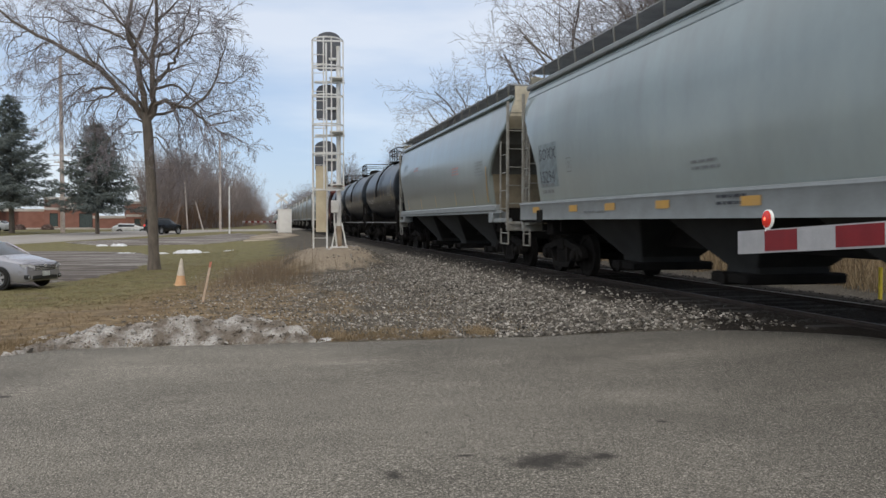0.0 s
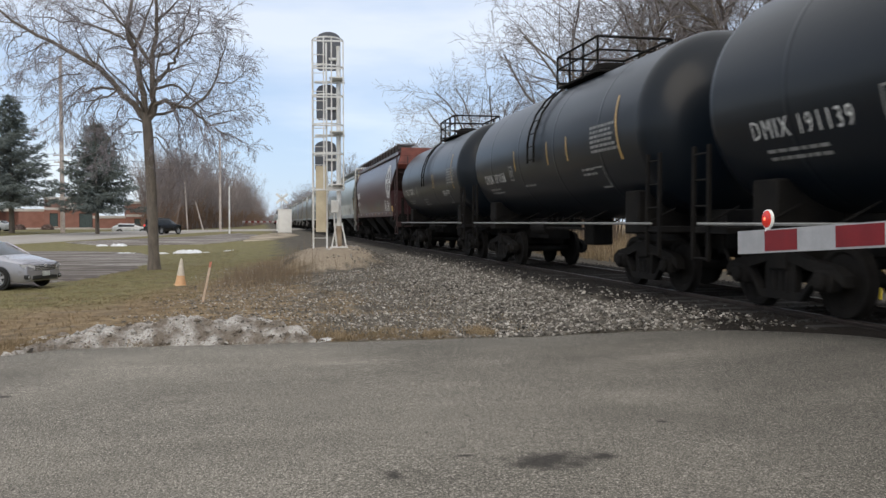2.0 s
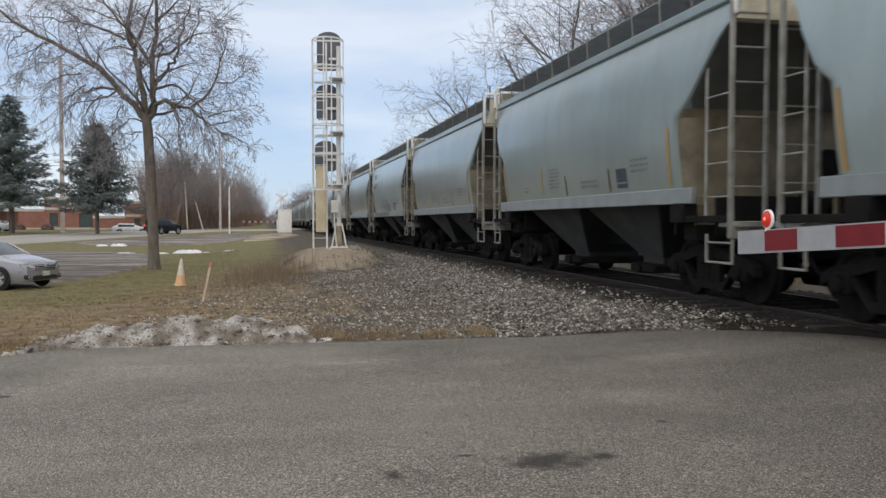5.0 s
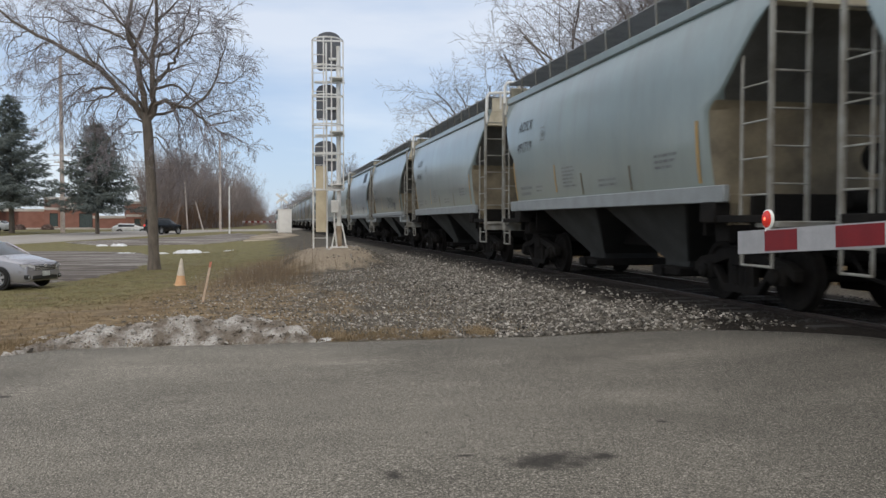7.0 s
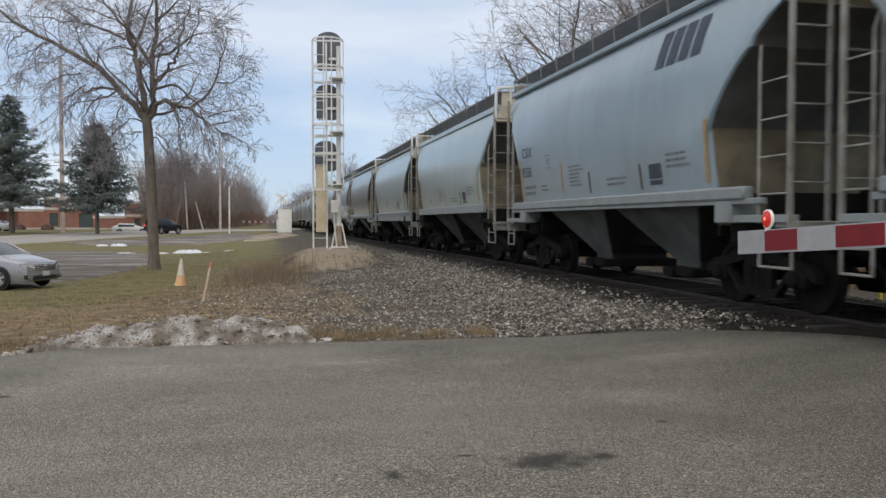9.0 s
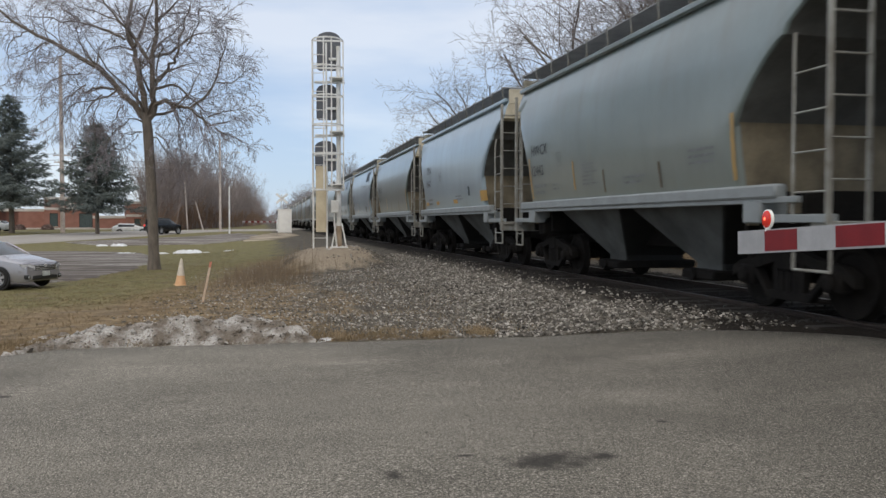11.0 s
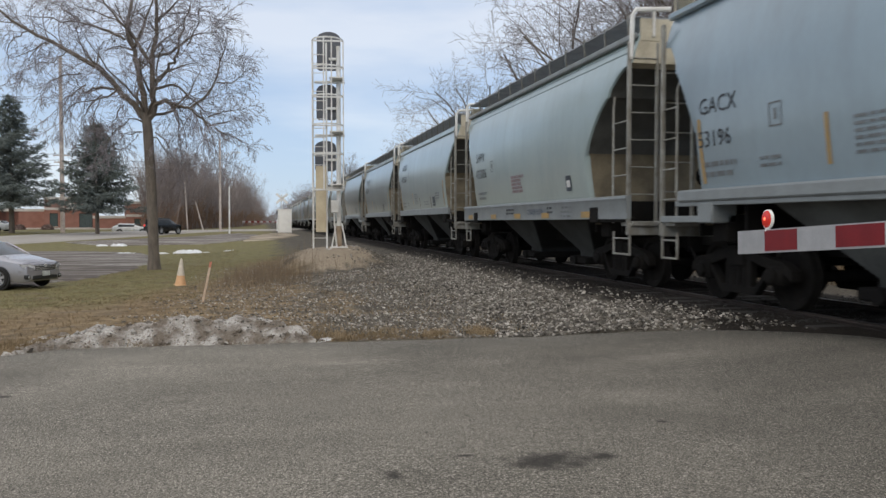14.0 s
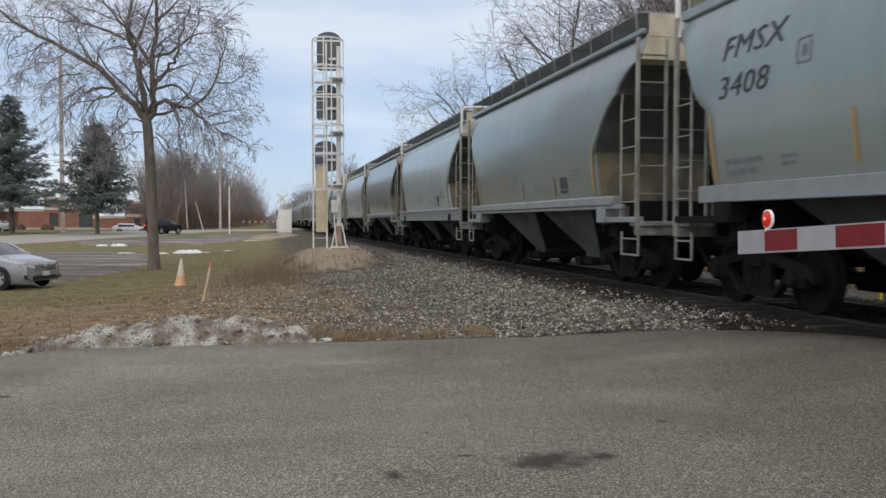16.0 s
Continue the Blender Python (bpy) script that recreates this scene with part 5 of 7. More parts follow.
    for i in range(6):
        decal(c[9], "graffiti_patch", [(0, 0.9, 0, 0.2)], GRAFF_C, 4.3 - i * 0.85, 1.49, lambda z: 1.58)
    marks(c[10], H, "AOKX", "491719", slant=0.2, size=0.34, z=3.36, line=0.50)
    dress_plain(c[10], H, 75, False, 2.45)
    marks(c[11], H, "AOKX", "491865", slant=0.2, size=0.34, z=3.36, line=0.50)
    dress_plain(c[11], H, 78, False, 2.45)
    marks(c[12], H, "CBFX", "306710", z=2.71, dy=0.08, size=0.33, line=0.46)
    dress_plain(c[12], H, 81)
    scrawl(c[12], -0.1, 1.85, 2.0, 0.6, GRAFF_A, 82, loops=6, thick=0.03)
    for k, (a, b) in {13: ("CSIX", "9558"), 19: ("GACX", "14925"), 20: ("GACX", "53196")}.items():
        marks(c[k], H, a, b, z=2.71, dy=0.08 if k == 13 else 0.22, size=0.33, line=0.46)
        dress_plain(c[k], H, 90 + 3 * k)
        slanted_logo(c[k], H)
    dress_plain(c[14], H, 150, tip=2.45)
    dress_plain(c[15], H, 153)
    marks(c[16], H, "HWCX", "12442", z=2.71, dy=0.08, size=0.33, line=0.46)
    dress_plain(c[16], H, 156, False)
    marks(c[17], H, "DSIX", "8467", z=2.98, dy=-0.35, size=0.36, line=0.49, box=2.2)
    small_print(c[17], -0.5, 2.0, 1.0, 2, LETTER_GREY, seed=160)
    for y, w in ((4.5, 0.5), (2.6, 0.45), (-0.1, 0.6), (-3.6, 0.75)):
        decal(c[17], "yellow_panel", [(0, w, 0, 0.13 if y > -3 else 0.3)], ORANGE, y, 1.80)
    decal(c[17], "dark_patch", [(0, 0.22, 0, 0.28)], GRAFF_A, -2.2, 2.0)
    marks(c[18], H, "HWCX", "11011", z=2.71, dy=0.08, size=0.33, line=0.46)
    dress_plain(c[18], H, 163, False)
    marks(c[21], H, "SHPX", "435086", z=2.90, dy=-0.05, size=0.36, line=0.46, box=1.5)
    small_print(c[21], 1.0, 2.28, 1.1, 5, LETTER_PINK, side_at, 0.065, 0.025, 170)
    decal(c[21], "notice_panel", [(0, 0.30, 0, 0.32)], PANEL_DARK, -2.8, 1.83)
    decal(c[21], "notice_panel_print", [(0.05, 0.25, 0.08, 0.22)], LETTER_PALE, -2.8, 1.83).location.x = -0.004
    lettering(c[21], "CENTER FLOW", -0.45, 1.36, 0.175, LETTER_BLUE, lambda z: 1.59)
    for y in (5.25, 2.75, 0.6, -1.45, -3.8):
        decal(c[21], "reflective_strip", [(0, 0.5, 0, 0.12)], REFLECT, y, 1.27, lambda z: 1.59)
    small_print(c[21], 1.3, 1.47, 0.7, 2, LETTER_DARK, lambda z: 1.59, seed=171)
    small_print(c[21], -1.8, 1.47, 0.4, 2, LETTER_DARK, lambda z: 1.59, seed=172)
    small_print(c[21], -2.7, 1.47, 0.7, 3, LETTER_GREY, lambda z: 1.59, seed=173)
    marks(c[22], H, "AOKX", "497960", slant=0.2, size=0.36, z=3.44, line=0.52, wide=1.2, dy=0.1)
    dress_plain(c[22], H, 180, tip=2.45)
    marks(c[23], H, "FMSX", "3408", slant=0.2, size=0.43, z=3.38, line=0.52, dy=0.1, wide=1.3)
    dress_plain(c[23], H, 184, tip=2.45)
    for k in range(24, len(c)):
        dress_plain(c[k], H, 200 + 3 * k)
    return c


build_train()

# ---------------------------------------------------------------- signal, crossing gear


def head_plate(g, x0, x1, z0, z1, y, n=12):
    """A black background plate with a round top, as a thick sheet."""
    c, r = (x0 + x1) / 2, (x1 - x0) / 2
    ring = [(x0, z0 + 0.06), (x0 + 0.08, z0), (x1 - 0.08, z0), (x1, z0 + 0.06)]
    top = z1 - r * 0.62
    ring += [(c + r * math.cos(math.pi * i / n), top + r * 0.62 * math.sin(math.pi * i / n)) for i in range(n + 1)]
    g.loft([[(x, y + d, z) for x, z in ring] for d in (0, 0.025)])


def signal_mast():
    t = thing("railway_signal", "tall white three-head railway signal with caged ladder on a gravel mound", "signal", pose(2.245, 28.19, 0.30, 0, 0, -HEAD * 30))
    g = Geo()
    g.tube([(0.29, 0, 0), (0.29, 0, 6.85)], 0.085, 0.075, 14)
    part("mast", g, SIGNAL_WHITE, t)
    b = Geo()
    for s in (-1, 1):
        b.loft([[(0.29 + s * a, -0.02, z), (0.29 + s * (a - 0.05), -0.02, z), (0.29 + s * (a - 0.05), 0.02, z), (0.29 + s * a, 0.02, z)] for a, z in ((0.27, 0.04), (0.12, 0.85))])
        b.box(0.29 + min(0, s * 0.3), 0.29 + max(0, s * 0.3), -0.2, 0.2, -0.15, 0.05, 0.02)
    part("base_bracket", b, SIGNAL_WHITE, t)
    part("mast_foot", Geo().tube([(0.29, 0, 0.05), (0.29, 0, 0.75)], 0.10, 0.095, 14), RUST, t, "rusty lower sleeve")
    yl = -0.55
    for x in (-0.55, -0.10):
        part("ladder_rail", Geo().box(x - 0.03, x + 0.03, yl - 0.012, yl + 0.012, 0.0, 6.85, 0.006), SIGNAL_WHITE, t)
    for i in range(21):
        part("ladder_rung", Geo().tube([(-0.55, yl, 0.35 + i * 0.305), (-0.10, yl, 0.35 + i * 0.305)], 0.013, n=6), SIGNAL_WHITE, t)
    part("climb_guard", Geo().box(-0.46, -0.12, yl - 0.06, yl - 0.02, 0.55, 2.75, 0.008), SIGNAL_TAN, t, "cream sheet-metal climbing guard on the ladder")
    # safety cage: hoops and uprights
    for z in (1.95, 3.15, 4.1, 5.05, 6.0, 6.9):
        pts = [(-0.56 + 1.02 * (0.5 - 0.5 * math.cos(math.pi * i / 12)), yl - 0.05 - 0.62 * math.sin(math.pi * i / 12), z) for i in range(13)]
        h = Geo()
        for a, c in zip(pts, pts[1:]):
            h.add([(a[0], a[1], z - 0.025), (c[0], c[1], z - 0.025), (c[0], c[1], z + 0.025), (a[0], a[1], z + 0.025),
                   (a[0] * 0.98, a[1] + 0.012, z - 0.025), (c[0] * 0.98, c[1] + 0.012, z - 0.025), (c[0] * 0.98, c[1] + 0.012, z + 0.025), (a[0] * 0.98, a[1] + 0.012, z + 0.025)],
                  [(0, 1, 2, 3), (7, 6, 5, 4), (0, 4, 5, 1), (3, 2, 6, 7)])
        h.box(-0.57, 0.47, yl - 0.06, yl - 0.03, z - 0.025, z + 0.025)
        part("cage_hoop", h, SIGNAL_WHITE, t)
    for a in (0.0, 1.35, 1.85, math.pi):
        x, y = -0.56 + 1.02 * (0.5 - 0.5 * math.cos(a)), yl - 0.05 - 0.62 * math.sin(a)
        part("cage_bar", Geo().box(x - 0.022, x + 0.022, y - 0.006, y + 0.006, 1.95, 6.92, 0.003), SIGNAL_WHITE, t)
    for z in (2.15, 3.92, 5.72):
        p = Geo()
        p.box(0.0, 0.48, -0.5, 0.25, z - 0.03, z + 0.02, 0.01)
        p.box(-0.5, 0.5, -0.08, 0.0, z - 0.14, z - 0.06, 0.01)
        part("work_platform", p, SIGNAL_WHITE, t)
    for x0, x1, z0, z1 in ((-0.44, 0.36, 6.04, 7.36), (-0.46, 0.24, 4.36, 5.58), (-0.52, 0.2, 2.62, 3.66)):
        h = new("signal_head")
        h.parent = t
        g = Geo()
        head_plate(g, x0, x1, z0, z1, 0.12)
        part("background_plate", g, SIGNAL_BLACK, h, "matt black plate with round top")
        c = (x0 + x1) / 2
        k = Geo()
        k.box(c - 0.16, c + 0.16, 0.15, 0.45, z0 + 0.12, z1 - 0.2, 0.02)
        part("lamp_housing", k, SIGNAL_BLACK, h)
        for i in range(3):
            v = Geo()
            zc = z0 + 0.22 + i * (z1 - z0 - 0.5) / 2
            v.spin([(0, 0.12), (0.28, 0.10), (0.28, 0.085), (0.02, 0.105)], (c, 0.45, zc), (0, 1, 0), 12)
            part("lamp_hood", v, SIGNAL_BLACK, h)
        j = Geo()
        j.box(c, 0.29, 0.02, 0.14, z0 + 0.35, z0 + 0.43, 0.01)
        part("head_bracket", j, SIGNAL_WHITE, h)
    part("junction_box", Geo().box(0.03, 0.30, -0.30, -0.10, 1.2, 1.62, 0.02), SIGNAL_WHITE, t)
    part("cable_pipe", Geo().tube([(0.14, -0.2, 1.22), (0.14, -0.2, 0.8), (0.22, -0.1, 0.0)], 0.03), SIGNAL_WHITE, t)
    part("foundation", Geo().box(-0.1, 0.7, -0.4, 0.4, -0.5, -0.02, 0.03), BAND, t)


signal_mast()


def crossing_gate():
    """The lowered arm beside the camera; its mechanism stands out of view."""
    a, b = Vector((2.953, 4.675, 1.057)), Vector((2.753, 3.205, 1.134))
    d = (b - a).normalized()
    t = thing("crossing_gate", "lowered crossing gate arm with red and white stripes", "crossing gate")
    up = Vector((0, 0, 1))
    side = d.cross(up).normalized()
    up = side.cross(d).normalized()
    turn = Matrix((side, d, up)).transposed().to_4x4()
    turn.translation = a
    edges = [0.0, 0.365, 0.735, 1.115, 1.51, 1.90, 2.27, 2.67, 3.07, 3.47, 3.87, 4.27, 4.67, 5.07, 5.47, 5.87, 6.27, 6.67]
    # a white board with red sheets let in between its white rims
    high = lambda e: 0.072 - 0.0085 * min(1.6, e)
    board = Geo().loft([[turn @ Vector(c) for c in ((-0.012, e, -high(e)), (0.012, e, -high(e)), (0.012, e, high(e)), (-0.012, e, high(e)))] for e in (0.0, 1.6, 6.7)])
    part("board", board, GATE_WHITE, t)
    for p, q in zip(edges[1::2], edges[2::2]):
        g = Geo().loft([[turn @ Vector(c) for c in ((-0.0145, e, -high(e) + 0.010), (0.0145, e, -high(e) + 0.010), (0.0145, e, high(e) - 0.007), (-0.0145, e, high(e) - 0.007))] for e in (p, q)])
        part("stripe", g, GATE_RED, t)
    ridges = Geo()
    for z in (-0.03, 0.0, 0.03):
        for sx in (-1, 1):
            ridges.box(sx * 0.0125 - 0.0008, sx * 0.0125 + 0.0008, 0.004, 6.69, z - 0.0012, z + 0.0012, turn=turn)
    part("ridges", ridges, GATE_WHITE, t)
    lamp = new("gate_lamp")
    lamp.parent = t
    c = turn @ Vector((0, 0.38, 0.13))
    ax = Vector((-1, 0.06, 0)).normalized()
    hb = Geo()
    hb.spin([(-0.012, 0.050), (-0.008, 0.056), (0.006, 0.056), (0.009, 0.052)], c, ax, 20)
    hb.tube([c - up * 0.055, c - up * 0.075], 0.016)
    part("lamp_body", hb, WHITE_BOX, lamp)
    ln = Geo().spin([(0.008, 0.052), (0.014, 0.046), (0.019, 0.03), (0.021, 0.004)], c, ax, 20)
    part("lens", ln, RED_LENS, lamp, "lit red lens")
    part("led", Geo().spin([(0.019, 0.010), (0.025, 0.005)], c + Vector((0, 0, 0.002)), ax, 10), LED, lamp)
    # stand out of view
    e = turn @ Vector((0, 6.9, 0))
    m = Geo()
    m.tube([(e.x, e.y, -0.3), (e.x, e.y, 3.6)], 0.06, n=12)
    m.box(e.x - 0.25, e.x + 0.25, e.y - 0.15, e.y + 0.45, 0.5, 1.5, 0.03)
    part("gate_stand", m, SIGNAL_WHITE, t)


crossing_gate()


def relay_box():
    t = thing("relay_cabinet", "white metal relay cabinet beside the track", "cabinet", pose(2.56, 101.8, lie(2.56, 101.8) - 0.02, 0, 0, 4))
    part("cabinet_body", Geo().box(-0.78, 0.78, -0.6, 0.6, 0.12, 2.86, 0.02), WHITE_BOX, t)
    part("cabinet_roof", Geo().box(-0.84, 0.84, -0.66, 0.66, 2.84, 2.93, 0.02), WHITE_BOX, t)
    part("cabinet_plinth", Geo().box(-0.8, 0.8, -0.62, 0.62, -0.2, 0.12, 0.02), BAND, t)
    d = part("cabinet_door", Geo().box(-0.6, 0.6, -0.625, -0.6, 0.25, 2.7, 0.008), WHITE_BOX, t)
    part("handle", Geo().box(0.42, 0.46, -0.66, -0.62, 1.3, 1.55, 0.008), CHROME, d)


relay_box()


def far_crossing():
    z = lie(2.6, 120)
    t = thing("crossbuck_signal", "white crossbuck on a mast with dark flashing-light units", "crossing signal", pose(2.65, 120.2, z, 0, 0, 6))
    part("mast", Geo().tube([(0, 0, 0), (0, 0, 5.3)], 0.07, n=10), SIGNAL_WHITE, t)
    for a in (40, -40):
        bl = Geo().box(-1.05, 1.05, -0.09, -0.06 if a > 0 else -0.07, -0.17, 0.17, 0.01, turn=pose(0, 0, 4.7, 0, a, 0))
        part("blade", bl, WHITE_BOX, t)
    for s in (-1, 1):
        part("flasher", Geo().spin([(0, 0.3), (0.05, 0.3), (0.05, 0.02)], (s * 0.55, -0.1, 2.7), (0, -1, 0), 16), SIGNAL_BLACK, t)
    part("cross_arm", Geo().box(-0.8, 0.8, -0.06, 0.0, 2.64, 2.76, 0.01), SIGNAL_BLACK, t)
    part("mechanism", Geo().box(0.1, 0.7, -0.25, 0.25, 1.0, 1.6, 0.03), SIGNAL_WHITE, t)
    g = thing("crossing_gate", "distant lowered gate arm with red and white stripes", "crossing gate", pose(2.2, 120.4, z + 1.35, 0, 0, 168))
    for i in range(12):
        part("stripe", Geo().box(0.2 + i * 0.42, 0.62 + i * 0.42, -0.02, 0.02, -0.08, 0.08, 0.005), GATE_WHITE if i % 2 else GATE_RED, g)
    part("gate_stand", Geo().box(-0.3, 0.3, -0.25, 0.25, -1.4, 0.35, 0.03), SIGNAL_WHITE, g)


far_crossing()

# ---------------------------------------------------------------- vehicles


def road_wheel(parent, x, y, r, s):
    w = new("wheel")
    w.parent = parent
    w.matrix_basis = pose(x, y, r)
    part("tyre", Geo().spin([(-0.02, r * 0.64), (-0.09, r * 0.67), (-0.10, r * 0.94), (-0.07, r), (0.07, r), (0.10, r * 0.94), (0.09, r * 0.67), (0.02, r * 0.64)], (0, 0, 0), (1, 0, 0), 28), TYRE, w)
    g = Geo()
    g.spin([(s * 0.06, r * 0.67), (s * 0.095, r * 0.66), (s * 0.085, r * 0.60), (s * 0.02, r * 0.58)], (0, 0, 0), (1, 0, 0), 28, cap=False)
    g.spin([(s * 0.03, r * 0.14), (s * 0.09, r * 0.12), (s * 0.095, 0.01)], (0, 0, 0), (1, 0, 0), 12)
    for k in range(5):
        a = 2 * math.pi * k / 5 + 0.3
        e = Vector((0, math.cos(a), math.sin(a)))
        q = Vector((0, -math.sin(a), math.cos(a)))
        p0, p1 = e * r * 0.1, e * r * 0.62
        wd = r * 0.09
        g.add([p0 + q * wd + Vector((s * 0.085, 0, 0)), p0 - q * wd + Vector((s * 0.085, 0, 0)), p1 - q * wd * 1.5 + Vector((s * 0.075, 0, 0)), p1 + q * wd * 1.5 + Vector((s * 0.075, 0, 0)),
               p0 + q * wd + Vector((s * 0.04, 0, 0)), p0 - q * wd + Vector((s * 0.04, 0, 0)), p1 - q * wd * 1.5 + Vector((s * 0.04, 0, 0)), p1 + q * wd * 1.5 + Vector((s * 0.04, 0, 0))],
              [(0, 1, 2, 3), (7, 6, 5, 4), (0, 4, 5, 1), (1, 5, 6, 2), (2, 6, 7, 3), (3, 7, 4, 0)])
    part("rim", g, RIM, w)


def vehicle(label, category, paint, m, length, width, stations, wheel_r, axles, suv=False, name="car", tail_lit=False):
    """A car body lofted from stations (y from the nose backwards, low edge, belt height, top height, half width, half top width)."""
    t = thing(name, label, category, m)
    rings = []
    for y, lo, belt, top, w, wt in stations:
        mid = (lo + belt) / 2
        rings.append([(-w * 0.93, y, lo), (-w * 0.985, y, lo + 0.08), (-w, y, mid), (-w * 0.975, y, belt), (-(w * 0.96 * 0.25 + wt * 0.75), y, belt + (top - belt) * 0.72 + 0.002), (-wt * 0.93, y, top - 0.01 + 0.002), (-wt * 0.6, y, top + 0.014), (0, y, top + 0.02),
                      (wt * 0.6, y, top + 0.014), (wt * 0.93, y, top - 0.01 + 0.002), (w * 0.96 * 0.25 + wt * 0.75, y, belt + (top - belt) * 0.72 + 0.002), (w * 0.975, y, belt), (w, y, mid), (w * 0.985, y, lo + 0.08), (w * 0.93, y, lo)])
    st = stations

    def slot(i, j):
        cabin = st[i][3] - st[i][2] > 0.14 and st[i + 1][3] - st[i + 1][2] > 0.14
        screen = (st[i][3] - st[i][2] > 0.14) != (st[i + 1][3] - st[i + 1][2] > 0.14)
        if cabin and j in (3, 10):
            return 1
        if screen and j in (4, 5, 6, 7, 8, 9):
            return 1
        return 0
    part("body", Geo().loft(rings, slots=slot), [paint, PANE], t, "", 30)
    for y in axles:
        for s in (-1, 1):
            ar = Geo().spin([(-0.02, wheel_r * 1.17), (0.012, wheel_r * 1.17), (0.012, 0.02)], (s * (width / 2 - 0.005), y, wheel_r), (s, 0, 0), 24)
            part("wheel_arch", ar, BLACK_PLASTIC, t)
            road_wheel(t, s * (width / 2 - 0.05), y, wheel_r, s)
    return t


def silver_sedan():
    # nose towards +y in its own space
    S = [(2.27, 0.32, 0.62, 0.64, 0.52, 0.42), (2.20, 0.22, 0.70, 0.72, 0.70, 0.58), (2.02, 0.19, 0.76, 0.80, 0.82, 0.70), (1.5, 0.20, 0.84, 0.92, 0.87, 0.76), (1.05, 0.21, 0.90, 1.00, 0.88, 0.78),
         (0.25, 0.21, 0.93, 1.40, 0.88, 0.60), (-0.2, 0.21, 0.94, 1.455, 0.88, 0.59), (-0.9, 0.21, 0.95, 1.44, 0.88, 0.58), (-1.55, 0.22, 0.97, 1.16, 0.87, 0.62), (-1.75, 0.24, 0.98, 1.06, 0.86, 0.66), (-2.15, 0.30, 0.94, 0.98, 0.80, 0.62), (-2.26, 0.40, 0.80, 0.84, 0.70, 0.5)]
    bear = 118
    h = Vector((math.sin(radians(bear)), math.cos(radians(bear)), 0))
    nose = Vector((-6.75, 28.0, 0))
    c = nose - h * 2.27
    t = vehicle("silver compact saloon car parked on the car park", "car", SILVER, pose(c.x, c.y, lie(c.x, c.y) + 0.045, 0, 0, -bear), 4.54, 1.76, S, 0.315, (1.35, -1.25))
    g = Geo()
    g.box(-0.43, 0.43, 2.19, 2.287, 0.555, 0.725, 0.02)
    part("grille", g, BLACK_PLASTIC, t)
    for k in range(3):
        part("grille_bar", Geo().box(-0.42, 0.42, 2.27, 2.318, 0.578 + k * 0.05, 0.598 + k * 0.05, 0.004), CHROME, t)
    for s in (-1, 1):
        part("hood_crease", Geo().tube([(s * 0.36, 2.12, 0.775), (s * 0.50, 1.5, 0.918), (s * 0.56, 1.06, 0.995)], 0.008, n=4), SILVER, t)
        part("pillar", Geo().tube([(s * 0.735, 1.02, 1.00), (s * 0.64, 0.62, 1.22), (s * 0.555, 0.24, 1.405)], 0.028, n=6), SILVER, t)
    part("badge", Geo().spin([(0, 0.055), (0.02, 0.05), (0.02, 0.002)], (0, 2.285, 0.69), (0, 1, 0), 16), CHROME, t)
    part("lower_grille", Geo().box(-0.52, 0.52, 2.15, 2.29, 0.26, 0.40, 0.03), BLACK_PLASTIC, t)
    part("plate", Geo().box(-0.16, 0.16, 2.29, 2.315, 0.37, 0.52, 0.008), PLATE, t, "pale plate")
    part("bumper", Geo().loft([[(x, y + 0.0, z) for x, y, z in ((-0.84, 2.0, a), (-0.66, 2.22, a), (-0.3, 2.30, a), (0.3, 2.30, a), (0.66, 2.22, a), (0.84, 2.0, a), (0.6, 1.95, a), (-0.6, 1.95, a))] for a in (0.41, 0.55)]), SILVER, t)
    for s in (-1, 1):
        hl = Geo().loft([[(s * (0.44 + 0.30 * k), 2.285 - 0.13 * k * k - 0.03 * i, z) for k, z in ((0, 0.575), (0.5, 0.575), (1.0, 0.63), (1.25, 0.75), (0.6, 0.745), (0, 0.70))] for i in (0, 3)])
        hp = part("headlamp", hl, LAMP_GLASS, t)
        rim = Geo().loft([[(s * (0.43 + 0.305 * k), 2.28 - 0.13 * k * k - 0.03 * i, z) for k, z in ((0, 0.565), (0.5, 0.565), (1.0, 0.62), (1.24, 0.756), (0.6, 0.756), (0, 0.71))] for i in (0, 3)])
        part("headlamp_housing", rim, BLACK_PLASTIC, hp)
        part("turn_signal", Geo().box(s * 0.785 - 0.015, s * 0.785 + 0.015, 2.08, 2.165, 0.67, 0.71, 0.006), LAMP_GLASS, hp)
        part("fog_lamp_recess", Geo().box(s * 0.66 - 0.10, s * 0.66 + 0.10, 2.12, 2.245, 0.28, 0.42, 0.03), BLACK_PLASTIC, t)
        part("fog_lamp", Geo().spin([(0, 0.035), (0.008, 0.03)], (s * 0.66, 2.245, 0.35), (0, 1, 0), 12), RIM, t)
        mr = Geo().box(s * 0.98 - 0.09, s * 0.98 + 0.09, 0.62, 0.74, 0.92, 1.05, 0.035)
        part("mirror", mr, SILVER, t)
        for y in (0.25, -0.75):
            part("door_handle", Geo().box(s * 0.885 - 0.012, s * 0.885 + 0.012, y - 0.6, y - 0.44, 0.80, 0.83, 0.008), SILVER, t)
    for s in (-1, 1):
        part("wiper", Geo().tube([(s * 0.5 - 0.3, 0.98, 1.02), (s * 0.5 + 0.1, 0.75, 1.14)], 0.01), BLACK_PLASTIC, t)


silver_sedan()


